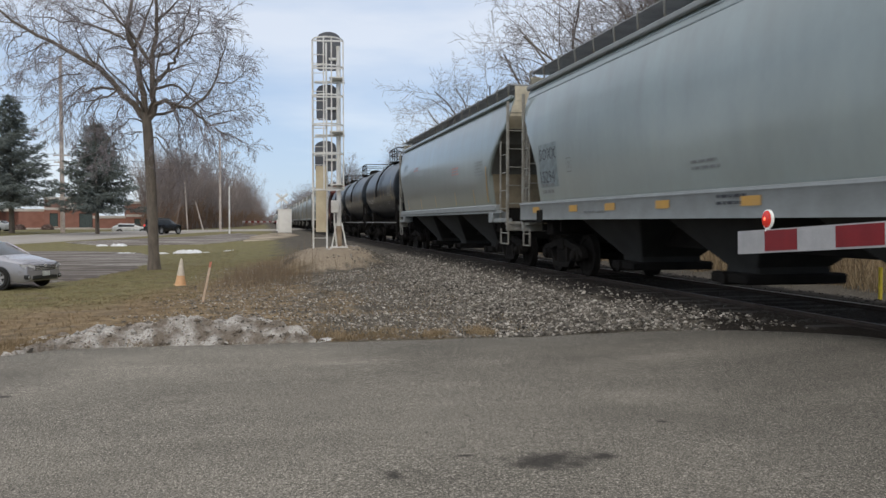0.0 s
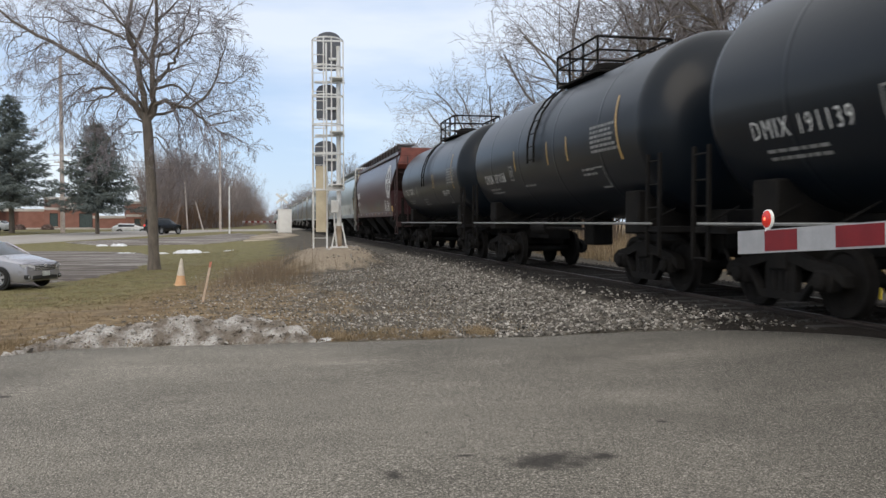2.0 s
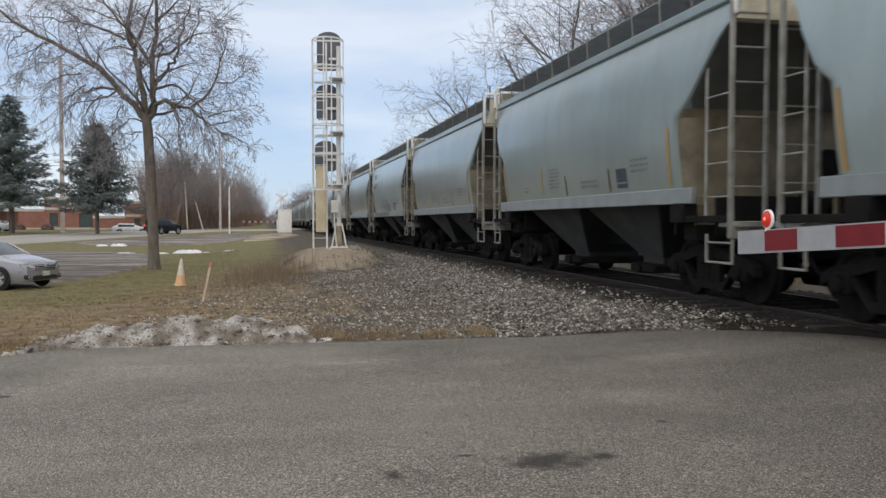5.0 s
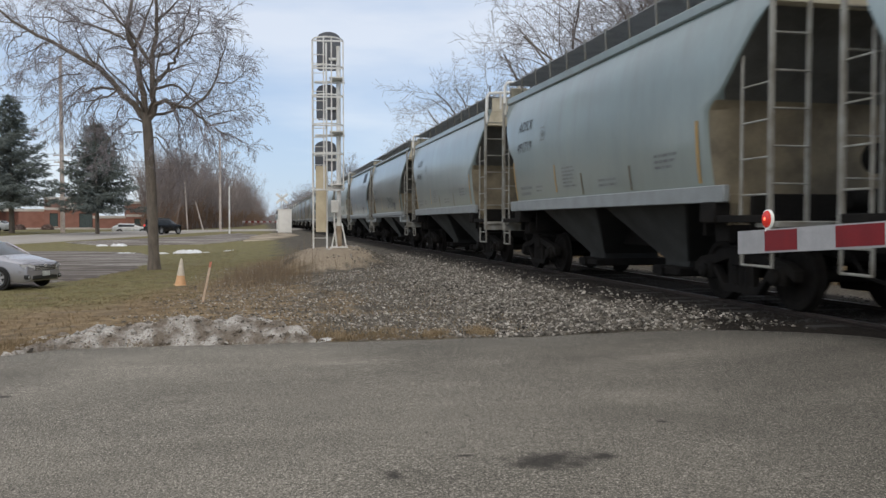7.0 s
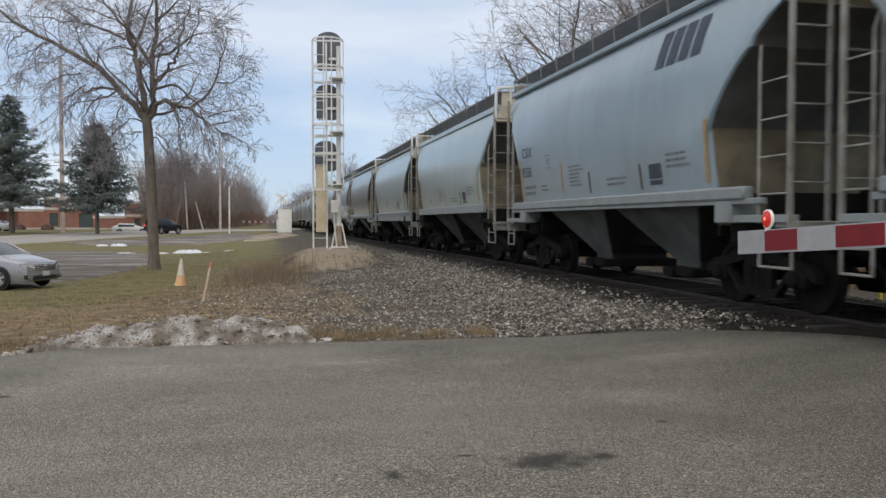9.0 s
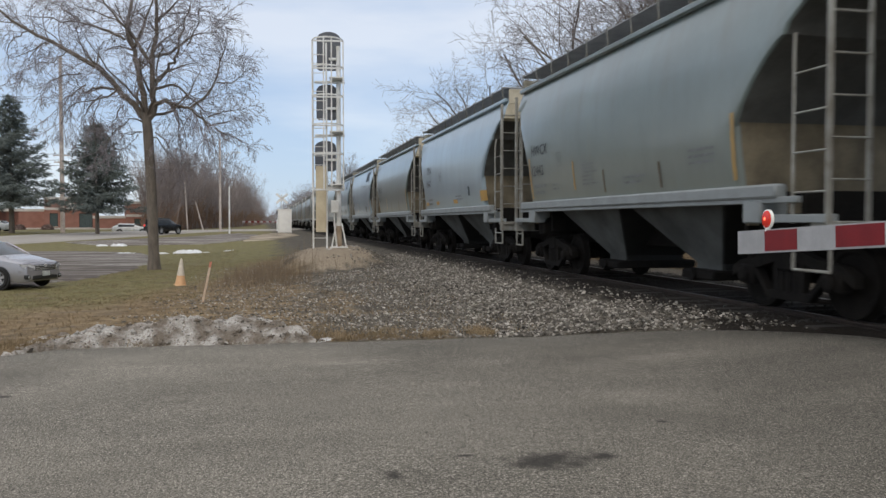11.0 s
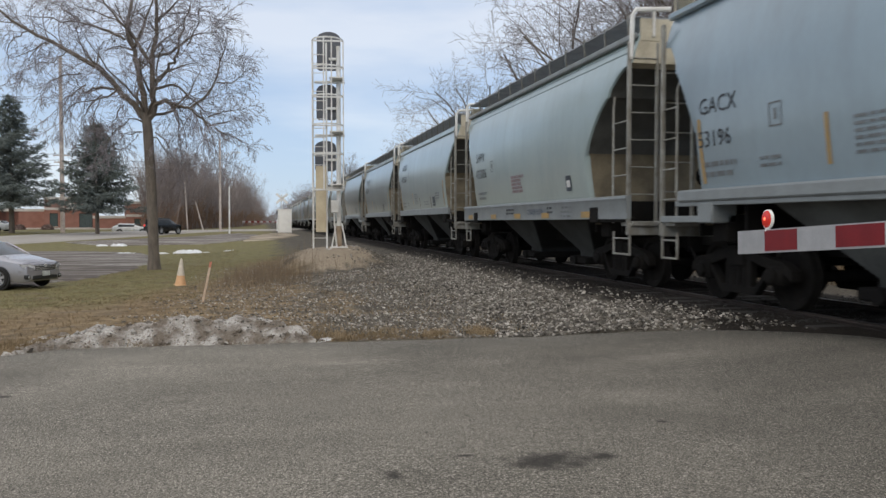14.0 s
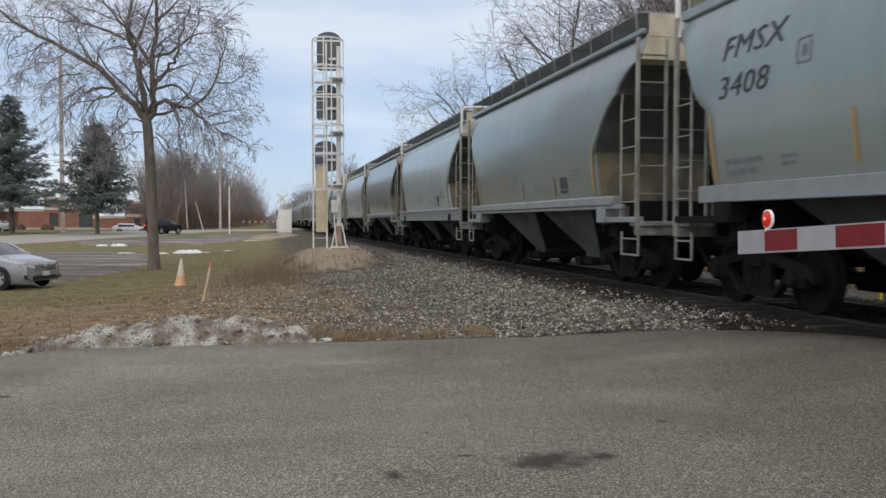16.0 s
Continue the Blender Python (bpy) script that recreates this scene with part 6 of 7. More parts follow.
def dark_suv():
    S = [(2.15, 0.42, 0.85, 0.87, 0.74, 0.62), (2.08, 0.32, 0.98, 1.02, 0.88, 0.78), (1.35, 0.32, 1.06, 1.14, 0.95, 0.87), (1.1, 0.32, 1.08, 1.20, 0.96, 0.86), (0.40, 0.32, 1.10, 1.66, 0.96, 0.72), (0.0, 0.32, 1.11, 1.78, 0.96, 0.70), (-0.9, 0.32, 1.12, 1.82, 0.96, 0.70), (-1.85, 0.34, 1.12, 1.77, 0.95, 0.69), (-2.12, 0.36, 1.10, 1.64, 0.94, 0.70), (-2.35, 0.40, 1.04, 1.12, 0.92, 0.70)]
    bear = 40
    t = vehicle("black sport utility vehicle on the far road with lit tail lamps", "car", BLACK_PAINT, pose(-10.7, 94.6, lie(-10.7, 94.6) + 0.05, 0, 0, -bear) @ Matrix.Diagonal((0.95, 0.86, 0.97, 1)), 4.7, 1.92, S, 0.37, (1.45, -1.4))
    for s in (-1, 1):
        part("tail_lamp", Geo().box(s * 0.78 - 0.1, s * 0.78 + 0.1, -2.38, -2.3, 0.88, 1.08, 0.02), TAIL_RED, t)
    part("rear_bumper", Geo().box(-0.9, 0.9, -2.45, -2.3, 0.42, 0.66, 0.04), BLACK_PLASTIC, t)
    part("roof_rail", Geo().tube([(0.72, 0.2, 1.76), (0.72, -1.8, 1.78)], 0.02), BLACK_PLASTIC, t)


dark_suv()


def white_wagon():
    S = [(2.2, 0.35, 0.70, 0.72, 0.6, 0.5), (2.1, 0.28, 0.80, 0.84, 0.8, 0.7), (1.2, 0.26, 0.92, 1.0, 0.88, 0.78), (0.4, 0.26, 0.96, 1.42, 0.88, 0.62), (-1.5, 0.26, 0.98, 1.45, 0.88, 0.62), (-2.1, 0.3, 0.98, 1.1, 0.85, 0.6), (-2.25, 0.4, 0.9, 0.95, 0.75, 0.5)]
    vehicle("pale estate car parked before the brick building", "car", WHITE_PAINT, pose(-16.7, 113.5, lie(-16.7, 113.5) - 0.34, 0, 0, -98) @ Matrix.Diagonal((1, 1.08, 0.92, 1)), 4.5, 1.78, S, 0.32, (1.35, -1.3))
    vehicle("pale car parked before the brick building", "car", WHITE_PAINT, pose(-34.5, 117.0, lie(-34.5, 117.0) - 0.1, 0, 0, 75), 4.5, 1.78, S, 0.32, (1.35, -1.3))


white_wagon()

# ---------------------------------------------------------------- verge clutter


def traffic_cone():
    x, y = -2.52, 26.5
    t = thing("traffic_cone", "faded orange traffic cone with dirty white collar", "traffic cone", pose(x, y, lie(x, y) + 0.02, 2, 2, 20) @ Matrix.Diagonal((0.9, 0.9, 1.13, 1)))
    part("cone_base", Geo().box(-0.19, 0.19, -0.19, 0.19, -0.06, 0.015, 0.012), CONE, t)
    part("cone_body", Geo().spin([(0.02, 0.185), (0.27, 0.125), (0.27, 0.10)], (0, 0, 0), (0, 0, 1), 24), CONE, t)
    part("cone_collar", Geo().spin([(0.27, 0.128), (0.72, 0.035), (0.735, 0.022), (0.735, 0.005)], (0, 0, 0), (0, 0, 1), 24), CONE_BAND, t, "dirty white reflective collar")


traffic_cone()


def survey_stake():
    x, y = -1.25, 17.65
    t = thing("survey_stake", "leaning pale wooden survey stake with red tip", "stake", pose(x, y, lie(x, y) - 0.06, 0, 12, -14))
    part("stake_body", Geo().box(-0.022, 0.022, -0.009, 0.009, 0, 0.80, 0.003), STAKE_WOOD, t)
    part("stake_tip", Geo().box(-0.0225, 0.0225, -0.0095, 0.0095, 0.80, 0.92, 0.003), STAKE_RED, t, "red painted tip")


survey_stake()


def snow_bank(name, cx, cy, rx, ry, h, seed, mat, label, step=0.07, rough=1.0):
    """A heap of old snow: a lumpy height field that thins out to a ragged rim."""
    g = Geo()
    nx, ny = int(2 * rx / step) + 1, int(2 * ry / step) + 1
    idx = {}
    for j in range(ny):
        for i in range(nx):
            x, y = cx - rx + 2 * rx * i / (nx - 1), cy - ry + 2 * ry * j / (ny - 1)
            a, b = (x - cx) / rx, (y - cy) / ry
            k = 1.0 if b > -0.2 else 0.35
            e = 0.72 - (abs(a) ** 2.2 + b * b) + 0.30 * k * noise.noise((x * 1.7 + seed, y * 1.7, seed)) + 0.22 * k * noise.noise((x * 5 + seed, y * 5, seed))
            if ry > 0.5 and -0.62 < b < 0.3 and abs(a) < 0.7:
                e = max(e, 0.10)
            top = max(0.0, e) ** 0.6 * h * (0.75 + 0.5 * noise.noise((x * 1.1, seed, y)))
            top += (0.22 * noise.noise((x * 3.5, y * 3.5, seed + 9)) + 0.16 * noise.noise((x * 9, y * 9, seed)) + 0.08 * noise.noise((x * 20, y * 20, seed))) * h * rough * min(1, max(0, e) * 3)
            idx[i, j] = (len(g.v), e)
            g.v.append((x, y, max(lie(x, y), -0.315 if y < 12 else -9) + (-0.04 if e < 0.02 else max(0.012, top))))
    for j in range(ny - 1):
        for i in range(nx - 1):
            q = [idx[i, j], idx[i + 1, j], idx[i + 1, j + 1], idx[i, j + 1]]
            if max(e for _, e in q) > 0.0:
                g.f.append(tuple(k for k, _ in q))
                g.m.append(0)
    me = raw(name, g, mat)
    me.polygons.foreach_set("use_smooth", [True] * len(me.polygons))
    return tagged(new(name, me), label, "snow", group="old snow heaps")


def ploughed_bank():
    """The heap that the plough left along the road: thin at its ends, steep to the road, trailing off behind."""
    g = Geo()
    step = 0.04
    nx, ny = int(3.7 / step), int(1.75 / step)
    crest = [(-2.95, 0.0), (-2.55, 0.06), (-1.85, 0.20), (-1.1, 0.27), (0.1, 0.25), (0.42, 0.13), (0.7, 0.0)]
    idx = {}
    for j in range(ny):
        for i in range(nx):
            x = -3.0 + step * i
            front = near_edge(x) - 0.06 + 0.05 * noise.noise((x * 3, 0, 7))
            y = front + step * j
            h = 0.0
            for (x0, h0), (x1, h1) in zip(crest, crest[1:]):
                if x0 <= x <= x1:
                    h = h0 + (h1 - h0) * ss((x - x0) / (x1 - x0))
            v = step * j / (0.25 + 4.4 * h)
            form = ss(v / 0.42) if v < 0.42 else 1 - ss((v - 0.42) / 0.58)
            n1, n2, n3 = noise.noise((x * 1.8, y * 1.8, 3)), noise.noise((x * 5.5, y * 5.5, 4)), noise.noise((x * 15, y * 15, 5))
            e = h * form * (1 + 0.45 * n1) + 0.055 * n2 * (h > 0.03) + 0.028 * n3 + 0.05 * abs(noise.noise((x * 8, y * 8, 6))) - 0.012
            idx[i, j] = (len(g.v), e)
            g.v.append((x, y, max(lie(x, y), -0.33 if v < 0.5 else -0.6) + (e if e > 0 and h > 0 and j > 1 else -0.06)))
    for j in range(ny - 1):
        for i in range(nx - 1):
            q = [idx[i, j], idx[i + 1, j], idx[i + 1, j + 1], idx[i, j + 1]]
            if max(e for _, e in q) > 0.0:
                g.f.append(tuple(k for k, _ in q))
                g.m.append(0)
    t = thing("snow_bank", "dirty ploughed snow heap along the road edge", "snow", group="old snow heaps")
    rng = random.Random(77)
    grit = Geo()
    for k in range(520):
        x = rng.uniform(-2.7, 0.6)
        i, j = int((x + 3.0) / step), int(rng.uniform(0.02, 1.0) / step)
        at, e = idx[min(i, nx - 1), min(j, ny - 1)]
        if e < 0.02:
            continue
        p = Vector(g.v[at])
        big = k < 150
        r = rng.uniform(0.015, 0.05) if big else rng.uniform(0.006, 0.016)
        pts = [p + Vector((rng.gauss(0, 0.2) + a, rng.gauss(0, 0.2) + b, rng.gauss(0, 0.2) + c * 0.7)) * r for a, b, c in ((1, 0, 0), (-1, 0, 0), (0, 1, 0), (0, -1, 0), (0, 0, 1), (0, 0, -1))]
        (g if big else grit).add(pts, [(0, 2, 4), (2, 1, 4), (1, 3, 4), (3, 0, 4), (2, 0, 5), (1, 2, 5), (3, 1, 5), (0, 3, 5)])
    me = raw("snow_mass", g, SNOW)
    me.polygons.foreach_set("use_smooth", [True] * len(me.polygons))
    part("snow_mass", me, None, t)
    tagged(part("grit", raw("grit", grit, STONE_DARK), None, t, "dark grit and small stones"), kind="stuff")


ploughed_bank()
snow_bank("snow_patch", 0.85, 10.55, 0.22, 0.09, 0.012, 5, SNOW_CLEAN, "small remnant of old snow", 0.03, 0.5)
for cx, cy, rx, ry, h, sd in ((-5.0, 57.5, 1.1, 0.9, 0.42, 11), (-3.9, 57.4, 0.5, 0.3, 0.06, 12), (-8.9, 57.3, 0.85, 0.7, 0.15, 13), (-11.7, 72.0, 0.75, 0.7, 0.36, 14), (-13.0, 72.2, 0.6, 0.5, 0.2, 18), (-8.7, 71.0, 0.25, 0.3, 0.25, 15), (-2.4, 57.5, 0.6, 0.35, 0.05, 16), (-6.6, 57.0, 0.55, 0.5, 0.14, 17)):
    snow_bank("snow_patch", cx, cy, rx, ry, h * 0.75, sd, SNOW_CLEAN, "white old snow patch on the verge", 0.07, 1.6)


def marker_post():
    x, y = 10.8, 12.64
    t = thing("marker_post", "thin yellow marker post beyond the track", "post", pose(x, y, lie(x, y)))
    part("post_body", Geo().tube([(0, 0, -0.1), (0, 0, 0.55), (0, 0, 0.6)], 0.036, n=8), YELLOW_POST, t)


marker_post()

# ---------------------------------------------------------------- trees


def twig_tube(g, pts, r0, r1, n, slot):
    g.tube(pts, r0, r1, n, slot, cap=False)


def limb(g, rng, p, d, length, r, level, droop, spread, kids, top_level=0, curl=0.16, minr=0.006):
    """A branch that bends as it goes, and its side branches."""
    seg = max(3, int(4 + (3 - level)))
    pts, q, dd = [p.copy()], p.copy(), d.normalized()
    for i in range(seg):
        w = Vector((rng.gauss(0, 1), rng.gauss(0, 1), rng.gauss(0, 0.7))) * curl
        dd = (dd + w + Vector((0, 0, droop[min(level, len(droop) - 1)] * (0.4 + i / seg)))).normalized()
        q = q + dd * (length / seg)
        pts.append(q.copy())
    end = max(minr, r * 0.38)
    n = 8 if r > 0.08 else 5 if r > 0.03 else 3
    twig_tube(g, pts, r, end, n, 0 if r > 0.03 else 1)
    if level >= len(kids):
        return
    k = kids[level]
    for i in range(k):
        a = 0.22 + 0.78 * (i + rng.random()) / k
        f = a * seg
        j = min(seg - 1, int(f))
        base = pts[j].lerp(pts[j + 1], f - j)
        axis = (pts[j + 1] - pts[j]).normalized()
        perp = axis.orthogonal().normalized()
        perp = Matrix.Rotation(rng.uniform(0, 6.283), 3, axis) @ perp
        ang = rng.uniform(0.55, 1.0) * spread
        nd = axis * math.cos(ang) + perp * math.sin(ang)
        ratio = rng.uniform(0.42, 0.68) * (1.15 - 0.55 * a)
        rr = max(minr, (r + (end - r) * a) * rng.uniform(0.42, 0.62))
        limb(g, rng, base, nd, length * max(0.2, ratio), rr, level + 1, droop, spread, kids, top_level, curl, minr)


def street_tree():
    """The bare tree on the verge: a straight trunk, boughs that arch out to each side, upright leaders."""
    rng = random.Random(7)
    x, y = -4.66, 37.5
    z = lie(x, y) + 0.04
    t = thing("bare_tree", "large bare deciduous tree on the grass verge", "tree", pose(x, y, z, 0, 0, -math.degrees(HEAD)) @ Matrix.Scale(1.08, 4))
    g = Geo()
    g.tube([(0.02, 0, -0.15), (0.0, 0, 0.25), (-0.03, 0, 2.0), (-0.10, 0, 4.0), (-0.20, 0.05, 5.6), (-0.26, 0.05, 6.1)], 0.215, 0.185, 14)
    g.tube([(0.02, 0, -0.15), (0.0, 0, 0.12), (0, 0, 0.7)], 0.31, 0.21, 14)
    part("trunk", g, BARK, t)
    b = Geo()

    def bough(pts, r0, r1, deep=0.0, kids=9, out=1.75, fork=0.22):
        """A bough through (sideways, up) points that drifts away by deep, with twigs along it."""
        n = len(pts)
        path = [Vector((u, 0.05 + deep * (i / (n - 1)) ** 1.2 + rng.gauss(0, 0.10) * (i > 0), w)) for i, (u, w) in enumerate(pts)]
        smooth = []
        for i in range(n - 1):
            a, c, d, e = path[max(0, i - 1)], path[i], path[i + 1], path[min(n - 1, i + 2)]
            for s in (0, 0.34, 0.67):
                smooth.append(0.5 * (2 * c + (d - a) * s + (2 * a - 5 * c + 4 * d - e) * s * s + (3 * c - a - 3 * d + e) * s ** 3))
        smooth.append(path[-1])
        smooth = [p + Vector((rng.gauss(0, 0.035), rng.gauss(0, 0.035), rng.gauss(0, 0.035))) * (0 < i < len(smooth) - 1) for i, p in enumerate(smooth)]
        r1 *= 0.55
        b.tube(smooth, r0, r1, 8, 0, cap=False)
        m = len(smooth) - 1
        kids = int(kids * 1.25)
        limb(b, rng, smooth[-1], smooth[-1] - smooth[-2], out * 0.8, max(0.01, r1), 1, (0.05, -0.03, -0.10, -0.14), 0.95, (0, 6, 4), curl=0.17, minr=0.0058)
        for k in range(kids):
            a = fork + (1 - fork) * (k + rng.random()) / kids
            j = min(m - 1, int(a * m))
            axis = (smooth[j + 1] - smooth[j]).normalized()
            perp = Matrix.Rotation(rng.uniform(0, 6.283), 3, axis) @ axis.orthogonal().normalized()
            limb(b, rng, smooth[j], axis * 0.75 + perp * 0.85, out * rng.uniform(0.7, 1.35), max(0.012, (r0 + (r1 - r0) * a) * rng.uniform(0.3, 0.5)), 1, (0.05, -0.03, -0.10, -0.14), 0.95, (0, 6, 4), curl=0.17, minr=0.0058)

    bough([(-0.22, 5.9), (-1.1, 7.0), (-2.1, 8.0), (-3.4, 8.8), (-4.7, 9.45), (-6.1, 10.5), (-7.2, 11.2)], 0.135, 0.035, -0.8, 15)
    bough([(-0.25, 5.9), (-0.45, 7.6), (-0.75, 8.6), (-1.0, 9.4), (-0.98, 10.7), (-0.9, 12.5), (-0.95, 14)], 0.14, 0.04, 0.5, 13)
    bough([(-0.22, 6.0), (0.05, 6.5), (0.08, 8.0), (0.22, 9.4), (0.28, 10.8), (0.3, 12.4), (0.2, 14)], 0.14, 0.04, -0.4, 13)
    bough([(-0.02, 8.2), (-0.6, 9.2), (-1.1, 9.8), (-1.7, 10.8), (-2.1, 12.0)], 0.085, 0.03, -1.2, 9)
    bough([(-0.68, 8.9), (-0.4, 9.8), (-0.22, 10.8), (-0.1, 12.6)], 0.075, 0.03, 1.2, 8)
    bough([(-1.1, 9.2), (-1.8, 9.6), (-2.6, 9.85), (-3.5, 10.05), (-4.6, 10.2), (-5.6, 10.3)], 0.06, 0.02, 0.8, 10)
    bough([(-1.25, 7.25), (-1.95, 7.3), (-2.5, 7.3), (-2.95, 7.15), (-3.3, 7.5), (-3.7, 7.9)], 0.06, 0.02, 1.0, 9, 1.5)
    bough([(-1.3, 7.2), (-2.0, 6.85), (-2.5, 6.75), (-3.0, 6.4), (-3.4, 5.7)], 0.045, 0.015, -0.8, 8, 1.4)
    bough([(-0.15, 6.0), (0.1, 6.55), (0.55, 6.7), (1.1, 6.5), (1.55, 6.4), (2.0, 6.1), (2.5, 5.7), (3.3, 5.85)], 0.105, 0.025, -0.7, 13, 1.5)
    bough([(1.5, 6.45), (2.2, 7.05), (2.5, 7.8), (2.6, 8.4), (2.65, 8.9)], 0.06, 0.02, 0.6, 9, 1.4)
    bough([(0.02, 7.1), (0.4, 7.4), (0.9, 7.35), (1.45, 6.85), (1.8, 6.5), (2.4, 6.4)], 0.065, 0.02, 1.2, 9, 1.4)
    bough([(0.08, 7.5), (0.65, 8.05), (1.1, 8.4), (1.35, 9.0), (1.7, 9.7), (1.9, 10.6)], 0.075, 0.025, -1.2, 10)
    bough([(0.2, 8.5), (0.85, 8.9), (1.4, 9.35), (1.9, 9.65), (2.35, 9.7)], 0.06, 0.02, 1.0, 9)
    bough([(0.28, 9.9), (0.8, 10.4), (1.3, 10.75), (1.8, 11.0)], 0.055, 0.02, -0.8, 8)
    bough([(-0.18, 5.35), (0.3, 5.1), (0.55, 4.5), (0.65, 3.8)], 0.032, 0.01, 0.3, 6, 0.9)
    bough([(-0.25, 5.9), (-0.9, 6.0), (-1.5, 5.4), (-1.8, 4.7)], 0.036, 0.01, -0.5, 7, 1.0)
    bough([(0.7, 6.65), (1.0, 6.2), (1.15, 5.4), (1.2, 4.5)], 0.025, 0.01, 0.5, 8, 0.9)
    bough([(1.6, 6.4), (2.0, 5.7), (2.1, 5.0), (2.2, 4.3)], 0.022, 0.01, -0.4, 8, 0.9)
    bough([(-2.1, 6.8), (-2.3, 6.0), (-2.4, 5.2), (-2.5, 4.6)], 0.022, 0.01, 0.4, 8, 0.9)
    bough([(-0.2, 6.1), (0.5, 6.5), (0.9, 7.4), (1.2, 8.8)], 0.07, 0.02, 3.0, 10)
    bough([(-0.25, 6.2), (-0.9, 6.9), (-1.3, 8.0), (-1.6, 9.4)], 0.07, 0.02, 3.2, 10)
    bough([(-0.2, 6.1), (-0.5, 6.9), (-1.1, 7.7), (-1.4, 8.6)], 0.06, 0.02, -2.8, 9)
    bough([(-0.2, 6.2), (0.4, 7.0), (0.8, 7.9), (1.6, 8.5)], 0.06, 0.02, -2.8, 9)
    # slender outer branches, hanging on the near-lot side, reaching out on the other
    for pts in ([(-3.9, 9.15), (-4.3, 9.05), (-4.7, 8.85), (-5.1, 8.35), (-5.25, 7.8)], [(-4.7, 9.55), (-5.3, 9.35), (-5.8, 9.05), (-6.05, 8.35), (-6.15, 7.8)],
                [(-3.25, 8.75), (-3.75, 8.45), (-4.25, 8.25), (-4.65, 8.05), (-4.9, 7.8)], [(-2.85, 7.85), (-3.55, 7.75), (-4.15, 7.55), (-4.55, 7.2), (-4.75, 6.8)],
                [(-2.65, 7.4), (-3.15, 7.05), (-3.65, 6.6), (-3.95, 6.1)], [(-2.0, 7.0), (-2.45, 6.6), (-2.75, 6.0), (-2.85, 5.5)],
                [(2.2, 6.1), (2.9, 6.3), (3.3, 6.45), (3.6, 6.4)], [(2.6, 7.5), (3.2, 7.5), (3.5, 7.75), (3.75, 7.9)],
                [(2.5, 5.7), (3.1, 5.4), (3.4, 5.25), (3.7, 5.1)], [(2.7, 8.35), (2.95, 8.75), (3.1, 9.1)], [(1.9, 6.4), (2.3, 5.6), (2.5, 4.8), (2.6, 4.3)],
                [(0.9, 6.6), (1.0, 5.8), (1.1, 4.8), (1.15, 4.2)], [(0.1, 5.5), (0.5, 5.2), (0.7, 4.6), (0.8, 4.1)], [(-0.45, 5.5), (-0.85, 5.5), (-1.15, 5.3), (-1.35, 4.8)],
                [(-1.15, 6.6), (-1.45, 6.3), (-1.75, 5.7), (-1.85, 5.2)], [(1.4, 8.95), (1.9, 9.75), (2.1, 10.4), (2.2, 10.8)], [(-1.15, 9.75), (-2.15, 10.25), (-3.15, 10.65)],
                [(-2.85, 9.95), (-3.65, 10.45), (-4.35, 10.9)], [(-5.0, 9.7), (-5.9, 9.9), (-6.8, 10.0)]):
        bough(pts, 0.030, 0.012, rng.uniform(-0.9, 0.9), 7, 1.0, 0.1)
    part("crown", b, [BARK, TWIG], t, "bare spreading branches and twigs", 0)


street_tree()


def wood_tree(name, seed, height, kids, mats, lean=0.0):
    rng = random.Random(seed)
    t = thing(name, "bare deciduous tree in the wood behind the track", "tree", group="bare trees behind the track")
    fork = height * rng.uniform(0.25, 0.4)
    g = Geo()
    g.tube([(0, 0, -0.4), (0, 0, 0.2), (lean * 0.4, 0, fork * 0.5), (lean, 0, fork)], height * 0.014, height * 0.0095, 9)
    part("trunk", g, mats[0], t)
    b = Geo()
    n = rng.randint(5, 7)
    for i in range(n):
        a = 2 * math.pi * i / n + rng.uniform(-0.4, 0.4)
        out = rng.uniform(0.12, 0.46) if i else 0.06
        limb(b, rng, Vector((lean, 0, fork - rng.uniform(0, height * 0.08))), Vector((math.cos(a) * out, math.sin(a) * out, 1)), (height - fork) * rng.uniform(0.75, 1.0), height * 0.0072, 0, (0.04, 0.02, -0.01), 0.95, kids, curl=0.215, minr=0.0075)
    part("crown", b, mats, t, "bare branches and twigs", 0)
    return t


def woods():
    protos = [wood_tree("bare_tree", s, 15, (8, 7, 5), [BARK, BARK_FAR]) for s in (21, 22, 23, 24)]
    rng = random.Random(5)
    # (x, y, height factor) of the trees that stand out, then the belt behind them
    spots = [(16.2, 60, 0.92), (19.6, 52, 1.15), (21.6, 45, 1.25), (18.6, 38, 1.0), (24.0, 38, 1.25), (20.5, 31, 1.0), (26, 47, 1.25), (14.5, 98, 0.34), (22, 25, 1.15), (28, 30, 1.2), (14.5, 78, 0.28)]
    for k in range(26):
        y = 100 + k * 13
        spots.append((14 + rng.uniform(0, 12), y, rng.uniform(0.7, 0.95)))
    for i, (x, y, s) in enumerate(spots):
        m = pose(x, y, lie(x, y) - 0.1, 0, 0, rng.uniform(0, 360)) @ Matrix.Scale(1, 4)
        ob = protos[i] if i < 4 else copy_thing(protos[i % 4], m)
        ob.matrix_basis = m
        ob.scale = (s, s, s)


woods()


